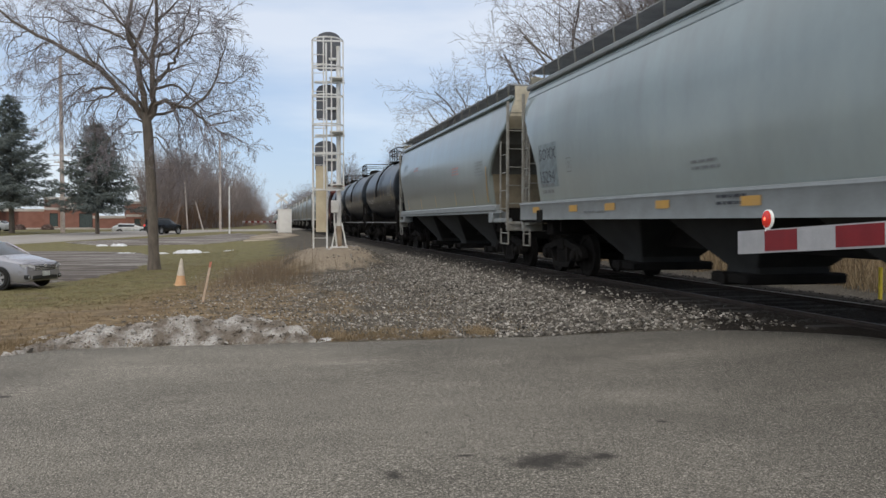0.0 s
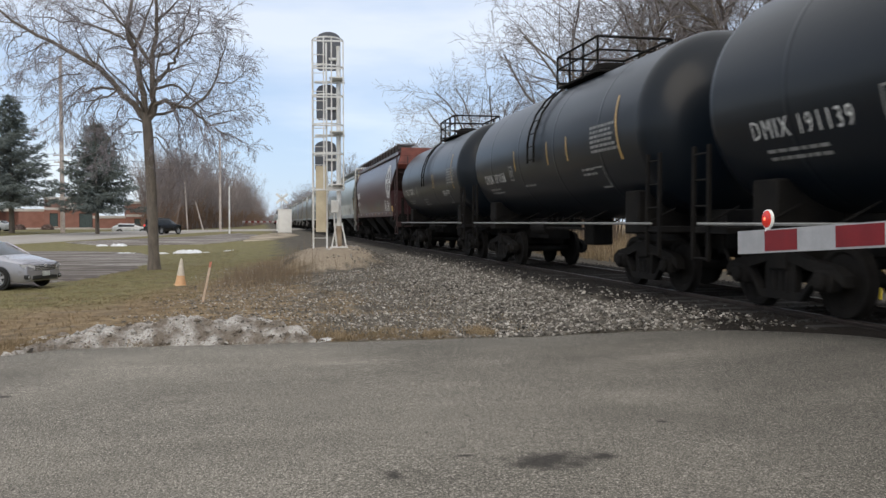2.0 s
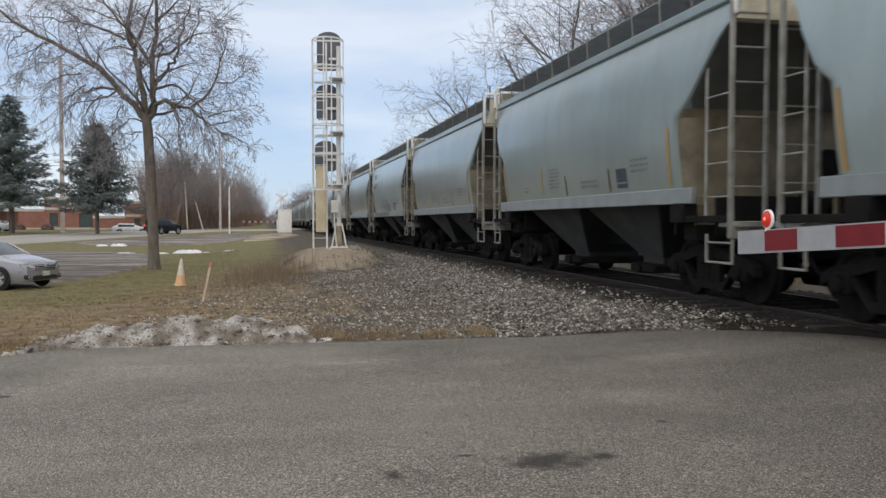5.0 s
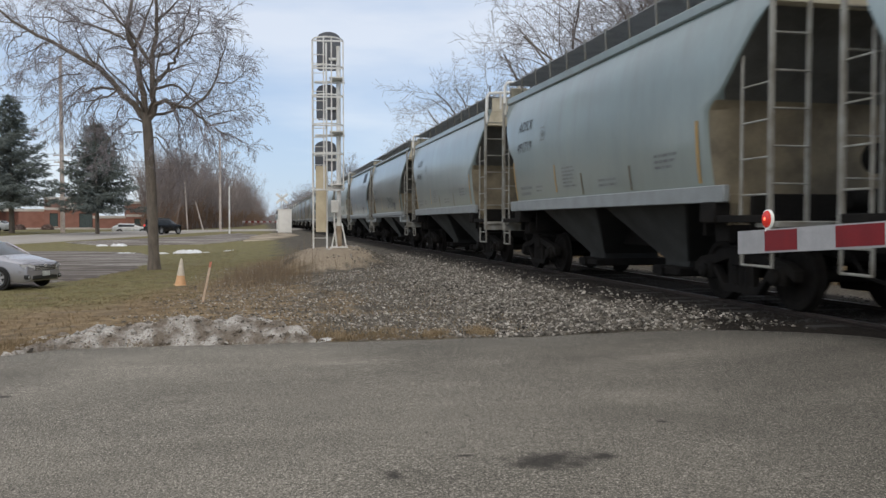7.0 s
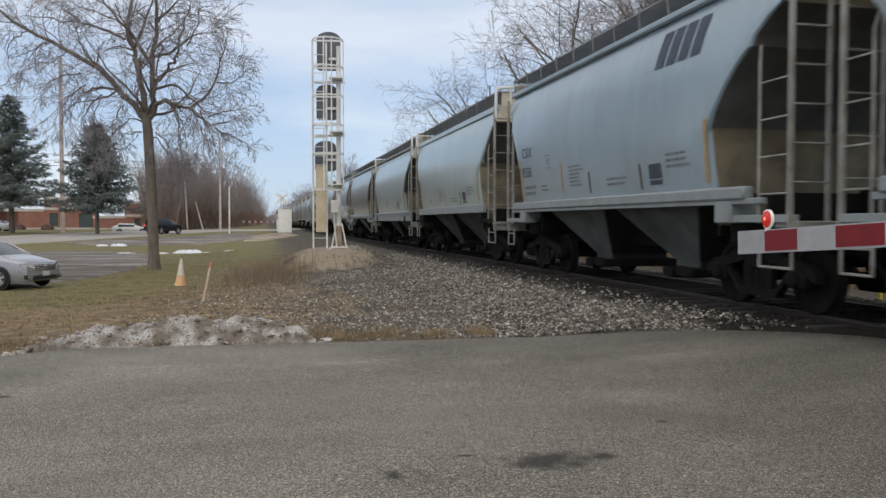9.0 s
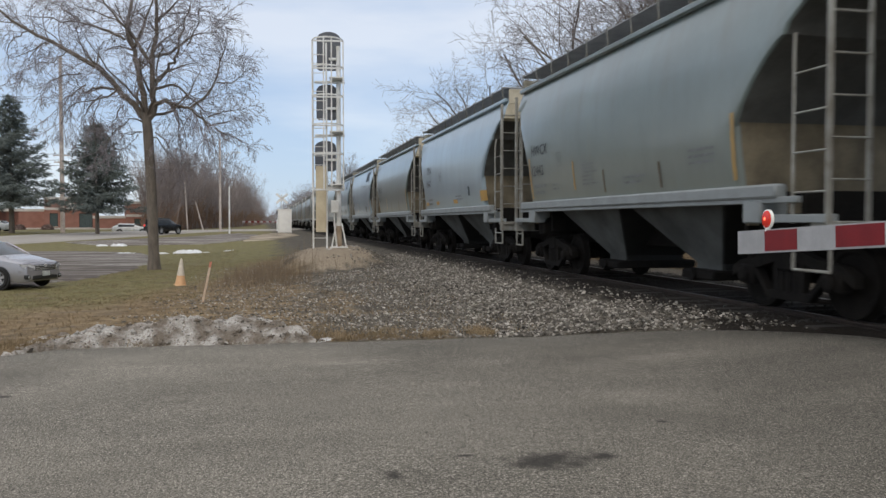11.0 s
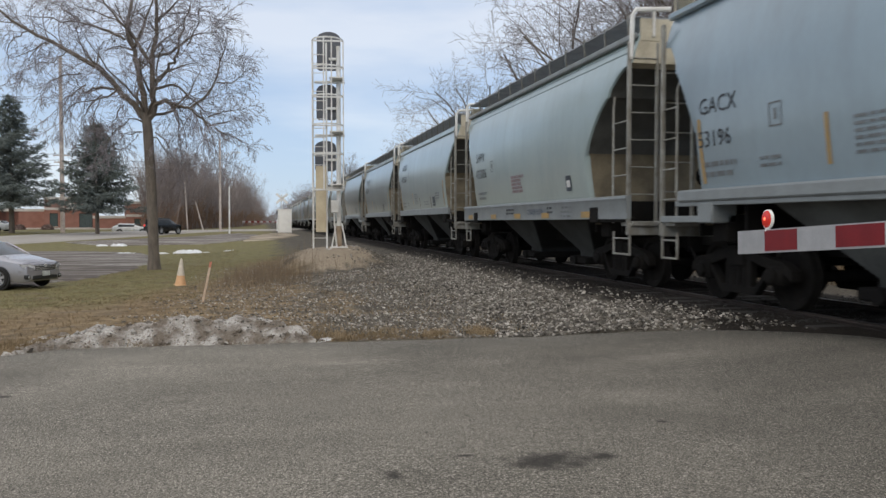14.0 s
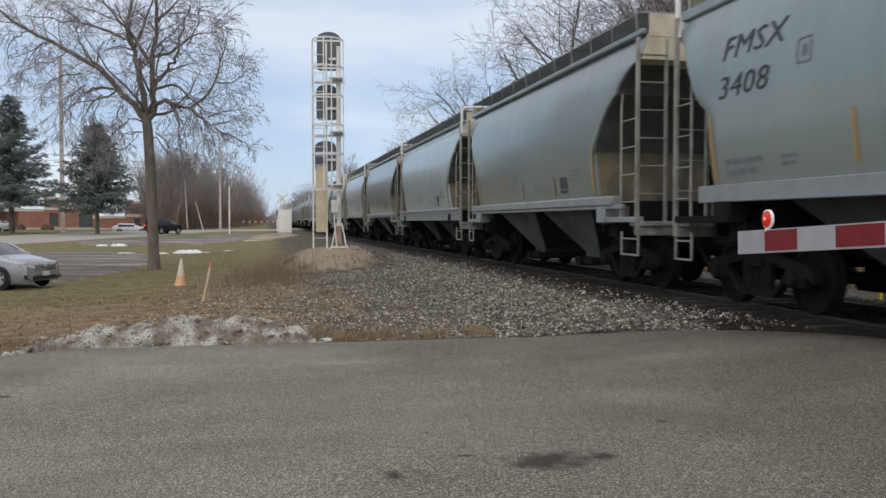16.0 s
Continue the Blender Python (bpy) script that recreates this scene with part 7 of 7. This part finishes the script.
def thicket(name, pts, label, seed, mat, per=70, thin=1.0):
    """A tangle of bare saplings and twigs along a line, far off."""
    rng = random.Random(seed)
    g = Geo()
    for (x0, y0, h0), (x1, y1, h1) in zip(pts, pts[1:]):
        for k in range(per):
            a = rng.random()
            x, y, h = x0 + (x1 - x0) * a, y0 + (y1 - y0) * a, (h0 + (h1 - h0) * a) * rng.uniform(0.3, 1.0) ** 0.8 * (0.85 + 0.35 * noise.noise((a * 4, seed, y0)))
            x += rng.uniform(-4, 1)
            p = Vector((x, y + rng.uniform(-4, 4), lie(x, y) - 0.1))
            d = Vector((rng.gauss(0, 0.10), rng.gauss(0, 0.10), 1))
            limb(g, rng, p, d, h, (0.05 + 0.004 * h) * thin, 1, (0, 0.03, 0.05, 0.02), 0.6, (0, 9, 5), curl=0.12, minr=0.013 * thin)
    return tagged(new(name, raw(name, g, [mat, mat])), label, "thicket", kind="stuff")


thicket("thicket", [(-13.5, 124, 11), (-12.5, 140, 14), (-9, 175, 13.5), (-5, 230, 13), (-2, 320, 12), (0, 460, 11)], "dense brown leafless thicket along the far road", 31, THICKET, 120)
thicket("thicket", [(-13, 122, 4.5), (-12, 140, 5), (-8, 175, 5), (-4, 230, 5), (-1, 330, 5)], "low rusty brown brush at the foot of the thicket", 34, BRUSH, 120)
thicket("thicket", [(-3, 330, 5), (2, 480, 6), (8, 650, 7)], "distant low brown brush at the end of the road", 35, THICKET, 90)
thicket("thicket", [(14, 150, 7), (13, 260, 9), (12, 420, 10), (10, 600, 10)], "distant brown leafless wood beyond the track", 32, THICKET, 60)
thicket("thicket", [(15.5, 6, 1.5), (15.5, 40, 1.7), (16, 90, 2.2)], "dry leafless brush on the bank behind the track", 33, BANK_BRUSH, 70, thin=0.2)


thicket("thicket", [(20, 0, 5.5), (20, 40, 6), (21, 90, 7), (21, 150, 7)], "dense leafless brush under the wood behind the track", 36, BANK_BRUSH, 170, thin=0.8)


def spruce(seed, height, radius):
    """A spruce: uneven boughs that sag and turn up at the tips, each a mass of short needle sprays."""
    rng = random.Random(seed)
    t = thing("spruce_tree", "dark green spruce tree before the brick building", "tree", group="spruces by the far road")
    part("trunk", Geo().tube([(0, 0, -0.3), (0, 0, height * 0.5), (0, 0, height)], height * 0.018, 0.03, 8), BARK, t)
    g = Geo()
    n = 120
    for i in range(n):
        a = ((i + rng.random()) / n) ** 1.15
        z = height * (0.25 + 0.74 * a)
        ang = i * 2.399 + rng.uniform(-0.6, 0.6)
        swell = 1 + 0.35 * noise.noise((math.cos(ang) * 1.3, math.sin(ang) * 1.3, z * 0.35 + seed))
        reach = radius * (1 - a) ** 0.85 * rng.uniform(0.62, 1.12) * swell + 0.25
        if a < 0.12:
            reach *= 0.9
        d = Vector((math.cos(ang), math.sin(ang), 0))
        side = Vector((-d.y, d.x, 0))
        rise = reach * (0.55 * a - 0.22)
        k = max(14, int(reach * 26))
        for j in range(k):
            s = ((j + rng.random()) / k) ** 0.8
            spread = 0.10 + 0.20 * reach * s * (1.15 - s)
            c = d * reach * s + side * rng.gauss(0, spread) + Vector((0, 0, z + rise * s + 0.20 * reach * (s ** 3 - 0.6 * s) + rng.gauss(0, 0.13)))
            w = rng.uniform(0.30, 0.62)
            for q in (-1, 1):
                e = (d * rng.uniform(0.2, 1.0) + side * q * rng.uniform(0.2, 1.0) + Vector((0, 0, rng.uniform(-0.7, 0.45)))).normalized()
                f = e.cross(Vector((rng.gauss(0, 1), rng.gauss(0, 1), rng.gauss(0, 1)))).normalized() * 0.05
                g.add([c - f, c + f, c + e * w + f * 0.3, c + e * w - f * 0.3], [(0, 1, 2, 3)])
    part("needles", raw("needles", g, NEEDLE), None, t, "dark drooping needle sprays")
    return t


def spruces():
    a = spruce(41, 15.6, 5.5)
    b = spruce(42, 12.2, 4.4)
    spots = [(a, -27.9, 101.4, 1.0, 10), (b, -17.7, 95.5, 1.0, 0), (None, -35.5, 106.0, 1.05, 80)]
    for ob, x, y, s, r in spots:
        ob = ob or copy_thing(b, Matrix.Identity(4))
        ob.matrix_basis = pose(x, y, lie(x, y) - 0.05, 0, 0, r)
        ob.scale = (s * 1.12, s * 1.12, s)


spruces()

# ---------------------------------------------------------------- far building, poles


def brick_building(x, y, w, deep, high, windows, bands, label):
    """A flat-roofed brick block: wall with openings, pale bands, windows with frames and sills."""
    t = thing("brick_building", label, "building", pose(x, y, lie(x, y) - 0.2, 0, 0, math.degrees(HEAD) - 2))
    g = Geo()
    xs = [-w] + [e for c, ww, a, b in windows for e in (c - ww / 2, c + ww / 2)] + [w]
    for i in range(0, len(xs), 2):
        g.box(xs[i], xs[i + 1], 0, 0.3, 0, high)
    for c, ww, a, b in windows:
        g.box(c - ww / 2, c + ww / 2, 0, 0.3, 0, a)
        g.box(c - ww / 2, c + ww / 2, 0, 0.3, b, high)
    g.box(-w, -w + 0.3, 0.3, deep, 0, high)
    g.box(w - 0.3, w, 0.3, deep, 0, high)
    g.box(-w + 0.3, w - 0.3, deep - 0.3, deep, 0, high)
    part("wall", g, BRICK, t)
    part("roof", Geo().box(-w + 0.3, w - 0.3, 0.3, deep - 0.3, high - 0.5, high - 0.3), BAND, t)
    part("coping", Geo().box(-w - 0.08, w + 0.08, -0.08, 0.36, high, high + 0.45, 0.03), BAND, t, "pale coping band")
    part("coping", Geo().box(w - 0.36, w + 0.08, 0.36, deep, high, high + 0.45, 0.03), BAND, t, "pale coping band")
    for z, h in bands:
        part("string_course", Geo().box(-w - 0.01, w + 0.01, -0.06, 0.0, z, z + h, 0.02), BAND, t, "pale concrete band")
    for c, ww, a, b in windows:
        f = new("window")
        f.parent = t
        fr = Geo()
        for q in (c - ww / 2, c + ww / 2 - 0.08):
            fr.box(q, q + 0.08, 0.1, 0.18, a, b)
        fr.box(c - ww / 2 + 0.08, c + ww / 2 - 0.08, 0.1, 0.18, b - 0.08, b)
        part("frame", fr, BLACK_PLASTIC, f)
        part("pane", Geo().box(c - ww / 2 + 0.08, c + ww / 2 - 0.08, 0.13, 0.15, a + 0.02, b - 0.08), PALE_PANE, f)
        part("sill", Geo().box(c - ww / 2 - 0.05, c + ww / 2 + 0.05, -0.05, 0.1, a - 0.07, a), BAND, f)
    return t


brick_building(-43.0, 144.5, 10.0, 14, 3.1, [(3.6, 1.1, 0.8, 2.7), (-3.5, 1.1, 0.8, 2.7)], [(0.0, 0.45)], "low red brick building wing with pale coping")
brick_building(-30.3, 141.6, 3.75, 12, 4.95, [(-2.4, 1.2, 0.7, 2.8), (2.3, 2.0, 0.25, 2.8)], [(0.0, 0.5), (3.3, 0.4)], "tall red brick building entrance block with pale bands")


def wall_sign():
    """White ring and bars of a company sign on the brick wall."""
    t = thing("wall_sign", "white round sign with bars on the brick wall", "sign", pose(-29.2, 141.0, lie(-29, 141) + 3.9, 0, 0, math.degrees(HEAD) - 2))
    part("sign_ring", Geo().spin([(0.0, 0.55), (0.06, 0.55), (0.06, 0.32), (0.0, 0.32)], (-0.9, 0.0, 0), (0, -1, 0), 24), WHITE_BOX, t)
    for x0, x1, z in ((-0.1, 0.3, 0.1), (0.4, 0.75, 0.1), (0.85, 1.3, 0.1), (1.4, 1.7, 0.1)):
        part("sign_bar", Geo().box(x0, x1, -0.06, 0.0, z - 0.22, z + 0.22, 0.01), WHITE_BOX, t)


wall_sign()
brick_building(-24.1, 141.0, 2.6, 10, 1.95, [], [(0.0, 0.4)], "low red brick wall block with pale coping")
brick_building(-18.3, 139.3, 3.1, 10, 4.25, [(-1.4, 1.0, 0.4, 1.9)], [(2.2, 0.4)], "red brick building block with two pale bands")


def shrub(x, y, r, seed):
    rng = random.Random(seed)
    g = Geo()
    for i in range(260):
        d = Vector((rng.gauss(0, 1), rng.gauss(0, 1), abs(rng.gauss(0, 1)) + 0.1)).normalized()
        c = d * r * rng.uniform(0.75, 1.0)
        s = Vector((rng.gauss(0, 1), rng.gauss(0, 1), rng.gauss(0, 1))).normalized() * 0.12
        u = d.cross(s).normalized() * 0.10
        g.add([c - s - u, c + s - u, c + s + u, c - s + u], [(0, 1, 2, 3)])
    t = thing("shrub", "clipped brown winter shrub beside the brick wall", "shrub", pose(x, y, lie(x, y) - 0.1), group="shrubs by the building")
    part("leaves", raw("leaves", g, SHRUB), None, t)
    part("stem", Geo().tube([(0, 0, 0), (0, 0, r * 0.7)], 0.06), BARK, t)


for i, (x, y, r) in enumerate(((-32.0, 134.5, 0.95), (-36.1, 135, 0.95))):
    shrub(x, y, r, 60 + i)


def pole(name, x, y, h, r, label, arms=(), mat=None, lean=0.0, lamp=False):
    t = thing(name, label, "pole", pose(x, y, lie(x, y) - 0.3, 0, lean, 0))
    part("shaft", Geo().tube([(0, 0, 0), (0, 0, h * 0.5), (0, 0, h)], r, r * 0.7, 10), mat or WOOD_POLE, t)
    for z, w in arms:
        part("cross_arm", Geo().box(-w, w, -0.06, 0.06, z - 0.06, z + 0.06, 0.01), WOOD_POLE, t)
        for k in (-0.9, -0.45, 0.45, 0.9):
            part("insulator", Geo().spin([(0, 0.04), (0.05, 0.05), (0.12, 0.03)], (k * w, 0, z + 0.06), (0, 0, 1), 8), BAND, t)
    if lamp:
        part("lamp_arm", Geo().tube([(0, 0, h * 0.78), (0.9, -0.1, h * 0.83), (2.2, -0.2, h * 0.86)], 0.05, 0.04), SIGNAL_WHITE, t)
        part("lamp_head", Geo().box(2.0, 2.7, -0.33, -0.07, h * 0.85, h * 0.85 + 0.14, 0.04), SIGNAL_WHITE, t)
    return t


pole("utility_pole", -22.6, 101.8, 20.5, 0.26, "tall weathered wooden utility pole", ((9.2, 0.9), (8.4, 0.8)))
pole("utility_pole", -5.6, 113.6, 12.6, 0.17, "wooden utility pole with street lamp arm", (), None, 0.0, True)
pole("utility_pole", -10.6, 123, 7.2, 0.11, "leaning grey wooden pole at the thicket", (), None, -3.0)
pole("utility_pole", -8.4, 123, 4.6, 0.10, "short leaning grey wooden pole at the thicket", (), None, -14.0)
pole("steel_post", -3.7, 95.0, 5.6, 0.10, "slim pale steel post beside the road", (), SIGNAL_WHITE)


def wires():
    for z, x0, y0, x1, y1, sag in ((15.5, -60, 88, -22.6, 101.8, 0.8), (9.0, -60, 88, -22.6, 101.8, 0.5), (8.3, -60, 88, -22.6, 101.8, 0.5), (7.7, -60, 88, -22.6, 101.8, 0.5), (9.0, -22.6, 101.8, -5.6, 113.6, 0.4), (8.2, -22.6, 101.8, -5.6, 113.6, 0.4)):
        pts = [(x0 + (x1 - x0) * a / 12, y0 + (y1 - y0) * a / 12, z - sag * 4 * (a / 12) * (1 - a / 12)) for a in range(13)]
        t = thing("overhead_wire", "thin dark overhead wire between utility poles", "wire")
        part("strand", Geo().tube(pts, 0.025, n=4), BLACK_PLASTIC, t)


wires()

# ---------------------------------------------------------------- loose stuff on the verge


def scatter_stones(name, count, area, size, mat, label, seed, density=None):
    """Angular stones lying on the ground: eight-faced lumps, all in one mesh."""
    rng = np.random.RandomState(seed)
    base = np.array([(1, 0, 0), (-1, 0, 0), (0, 1, 0), (0, -1, 0), (0, 0, 1), (0, 0, -1)], float)
    tri = [(0, 2, 4), (2, 1, 4), (1, 3, 4), (3, 0, 4), (2, 0, 5), (1, 2, 5), (3, 1, 5), (0, 3, 5)]
    v, f = [], []
    x0, x1, y0, y1 = area
    made = 0
    while made < count:
        x = x0 + (x1 - x0) * rng.rand()
        y = y0 + (y1 - y0) * rng.rand() ** 1.7
        if density is not None and rng.rand() > density(x, y):
            made += 0.25
            continue
        made += 1
        s = size * (0.5 + 1.1 * rng.rand() ** 2)
        p = base * (s * (0.6 + 0.8 * rng.rand(6, 1))) * np.array([1.25, 1.0, 0.7]) + rng.randn(6, 3) * s * 0.22
        a, b = rng.rand(2) * 6.283
        rot = np.array([[math.cos(a), -math.sin(a), 0], [math.sin(a), math.cos(a), 0], [0, 0, 1]]) @ np.array([[1, 0, 0], [0, math.cos(b * 0.15), -math.sin(b * 0.15)], [0, math.sin(b * 0.15), math.cos(b * 0.15)]])
        p = p @ rot.T + np.array([x, y, rough_ground(x, y) + s * 0.25])
        k = len(v)
        v += p.tolist()
        f += [(k + i, k + j, k + l) for i, j, l in tri]
    me = bpy.data.meshes.new(name)
    me.from_pydata(v, [], f)
    me.materials.append(mat)
    me.update()
    return tagged(new(name, me), label, "gravel", kind="stuff")


def stone_place(x, y):
    if y < near_edge(x) + 0.03:
        return 0.0
    d = TRACK - x
    if ((x - 2.3) / 1.3) ** 2 + ((y - 27.8) / 1.8) ** 2 < 1 and noise.noise((x * 3, y * 3, 8)) < 0.3:
        return 0.0
    if d < 1.25:
        return 0.0
    if d < 2.3:
        return 0.42 * (d - 1.25) if y < 12.5 else 0.06
    n = noise.noise((x * 0.6, y * 0.35, 4)) * 0.5 + 0.5
    return max(0.03, min(1.0, 1.52 - 0.145 * d)) * (0.35 + 0.9 * n)


def island_material(name, stops, rough=0.9):
    m = bpy.data.materials.new(name)
    m.use_nodes = True
    t = m.node_tree
    gn = t.nodes.new("ShaderNodeNewGeometry")
    r = t.nodes.new("ShaderNodeValToRGB")
    while len(r.color_ramp.elements) < len(stops):
        r.color_ramp.elements.new(0.5)
    for e, (p, c) in zip(r.color_ramp.elements, stops):
        e.position, e.color = p, (*c, 1)
    t.links.new(gn.outputs["Random Per Island"], r.inputs[0])
    t.links.new(r.outputs[0], t.nodes["Principled BSDF"].inputs["Base Color"])
    t.nodes["Principled BSDF"].inputs["Roughness"].default_value = rough
    return m


STONES = island_material("mixed_ballast_stone", [(0.0, (0.07, 0.062, 0.053)), (0.5, (0.18, 0.162, 0.138)), (0.8, (0.33, 0.305, 0.27)), (1.0, (0.54, 0.51, 0.455))])
BLADES = island_material("dry_grass_blades", [(0.0, (0.11, 0.08, 0.043)), (0.5, (0.21, 0.152, 0.083)), (1.0, (0.33, 0.25, 0.148))])
GREENISH = island_material("winter_lawn_blades_mixed", [(0.0, (0.08, 0.082, 0.031)), (0.5, (0.19, 0.16, 0.072)), (1.0, (0.32, 0.25, 0.13))])
PALE_STONES = island_material("coarse_pale_ballast_stone", [(0.0, (0.04, 0.036, 0.031)), (0.45, (0.10, 0.092, 0.079)), (0.75, (0.22, 0.205, 0.18)), (1.0, (0.47, 0.44, 0.395))])


def coarse_place(x, y):
    """Coarse fresh ballast on the shoulder and along the road's edge."""
    d = TRACK - x
    if y < near_edge(x) + 0.02 or d < 1.75:
        return 0.0
    shoulder = max(0.0, 1 - abs(d - 3.4) / 1.9)
    rim = max(0.0, 1 - (y - near_edge(x)) / 0.9) * ss((x - 2.7) / 0.8)
    return min(1.0, 0.75 * shoulder + 0.9 * rim) * (0.45 + 0.9 * (noise.noise((x * 0.9, y * 0.5, 21)) * 0.5 + 0.5))


scatter_stones("ballast_gravel", 62000, (-2.5, 7.0, 7.8, 34), 0.018, STONES, "loose grey and white ballast gravel beside the track", 1, stone_place)
scatter_stones("ballast_gravel", 9000, (1.5, 6.2, 8.2, 30), 0.0255, PALE_STONES, "coarse pale crushed ballast on the track shoulder", 8, coarse_place)
# stones near black, from oily dirt and painted-in shade under the train
scatter_stones("ballast_gravel", 6000, (5.6, 10.3, 9.0, 60), 0.018, STONE_DARK, "fine dark ballast between the ties, oily and shade-toned", 2)


def blades(name, count, place, mat, label, seed, h, w, lean=0.35, category="grass"):
    """Thin upright blades or stems, one triangle each, all in one mesh."""
    rng = random.Random(seed)
    v, f = [], []
    while len(f) < count:
        spot = place(rng)
        if spot is None:
            continue
        x, y, s = spot
        z = rough_ground(x, y) - 0.01
        a = rng.uniform(0, 6.283)
        hh = h * s * rng.uniform(0.5, 1.2)
        ww = w * rng.uniform(0.6, 1.3)
        lx, ly = rng.gauss(0, lean) * hh, rng.gauss(0, lean) * hh
        k = len(v)
        v += [(x - ww * math.cos(a), y - ww * math.sin(a), z), (x + ww * math.cos(a), y + ww * math.sin(a), z), (x + lx, y + ly, z + hh)]
        f.append((k, k + 1, k + 2))
    me = bpy.data.meshes.new(name)
    me.from_pydata(v, [], f)
    me.materials.append(mat)
    me.update()
    return tagged(new(name, me), label, category, kind="stuff")


def edge_place(rng):
    x = rng.uniform(-5.0, 2.3)
    y = near_edge(x) + abs(rng.gauss(0, 0.55)) + 0.04
    n = noise.noise((x * 1.3, y * 1.5, 7))
    return (x, y, 1.0 + n * 0.8) if n > -0.25 or rng.random() < 0.15 else None


def verge_place(rng):
    y = 10.7 + 30 * rng.random() ** 1.6
    x = rng.uniform(-9, 3.8)
    if ((x - 2.3) / 1.7) ** 2 + ((y - 28) / 2.6) ** 2 < 1:
        return None
    if (TRACK - x) * 0.16 - 0.30 + 0.5 * noise.noise((x * 0.7, y * 0.5, 12)) < rng.random() * 0.7:
        return None
    return x, y, 1.0 + 0.5 * noise.noise((x, y, 3))


def lawn_place(rng):
    y = 19 + 39 * rng.random() ** 1.3
    x = rng.uniform(-14, -1.5)
    if x < -6.2 and 28 < y < 60:
        return None
    if x < -7.5 and y < 30 and y > 26:
        return None
    return x, y, 1.0


def weed_place(rng):
    # tall dry weeds: a stand before the signal mound, some on the mound
    if rng.random() < 0.96:
        x, y = rng.gauss(0.1, 0.75), rng.gauss(25.3, 2.4)
    else:
        x, y = rng.gauss(2.2, 1.0), rng.gauss(26.6, 0.6)
    return x, y, 1.0


blades("straw_grass", 9000, edge_place, BLADES, "dry straw grass along the asphalt edge", 3, 0.075, 0.004)
def tuft_place(rng):
    """Golden tufts at the gravel's rim beside the asphalt."""
    x = rng.uniform(0.4, 3.1)
    y = near_edge(x) + 0.03 + abs(rng.gauss(0, 0.34))
    n = noise.noise((x * 2.6, y * 2.0, 17))
    return (x, y, 0.8 + n) if n > 0.22 or rng.random() < 0.05 else None


GOLDEN = island_material("golden_grass_blades", [(0.0, (0.16, 0.12, 0.07)), (0.5, (0.30, 0.225, 0.135)), (1.0, (0.44, 0.345, 0.225))])
blades("straw_grass", 2300, tuft_place, GOLDEN, "golden dry grass tufts at the gravel rim", 13, 0.085, 0.0045, 0.5)
def bank_place(rng):
    x = 12.6 + abs(rng.gauss(0, 2.2))
    y = 5 + 55 * rng.random() ** 1.4
    n = noise.noise((x * 0.6, y * 0.6, 31))
    return (x, y, 0.8 + n) if n > -0.2 and y > 0.4 * x else None


blades("bank_grass", 16000, bank_place, GOLDEN, "tall pale dry grass on the bank beyond the track", 14, 0.75, 0.012, 0.3)
blades("verge_grass", 34000, verge_place, BLADES, "flattened dry brown grass on the verge", 4, 0.06, 0.006, 0.9)
blades("lawn_grass", 26000, lawn_place, GREENISH, "short green-brown winter lawn", 5, 0.05, 0.008, 0.6)
blades("dry_weeds", 1050, weed_place, WEED, "tall dry weed stems before the signal mound", 6, 0.62, 0.007, 0.16, "weeds")


def motions():
    for car, y in TRAIN:
        walk(car, [(0, pose(TRACK, y, 0)), (8, pose(TRACK, y - SPEED * 8, 0)), (16.0, pose(TRACK, y - SPEED * 16, 0))])


motions()
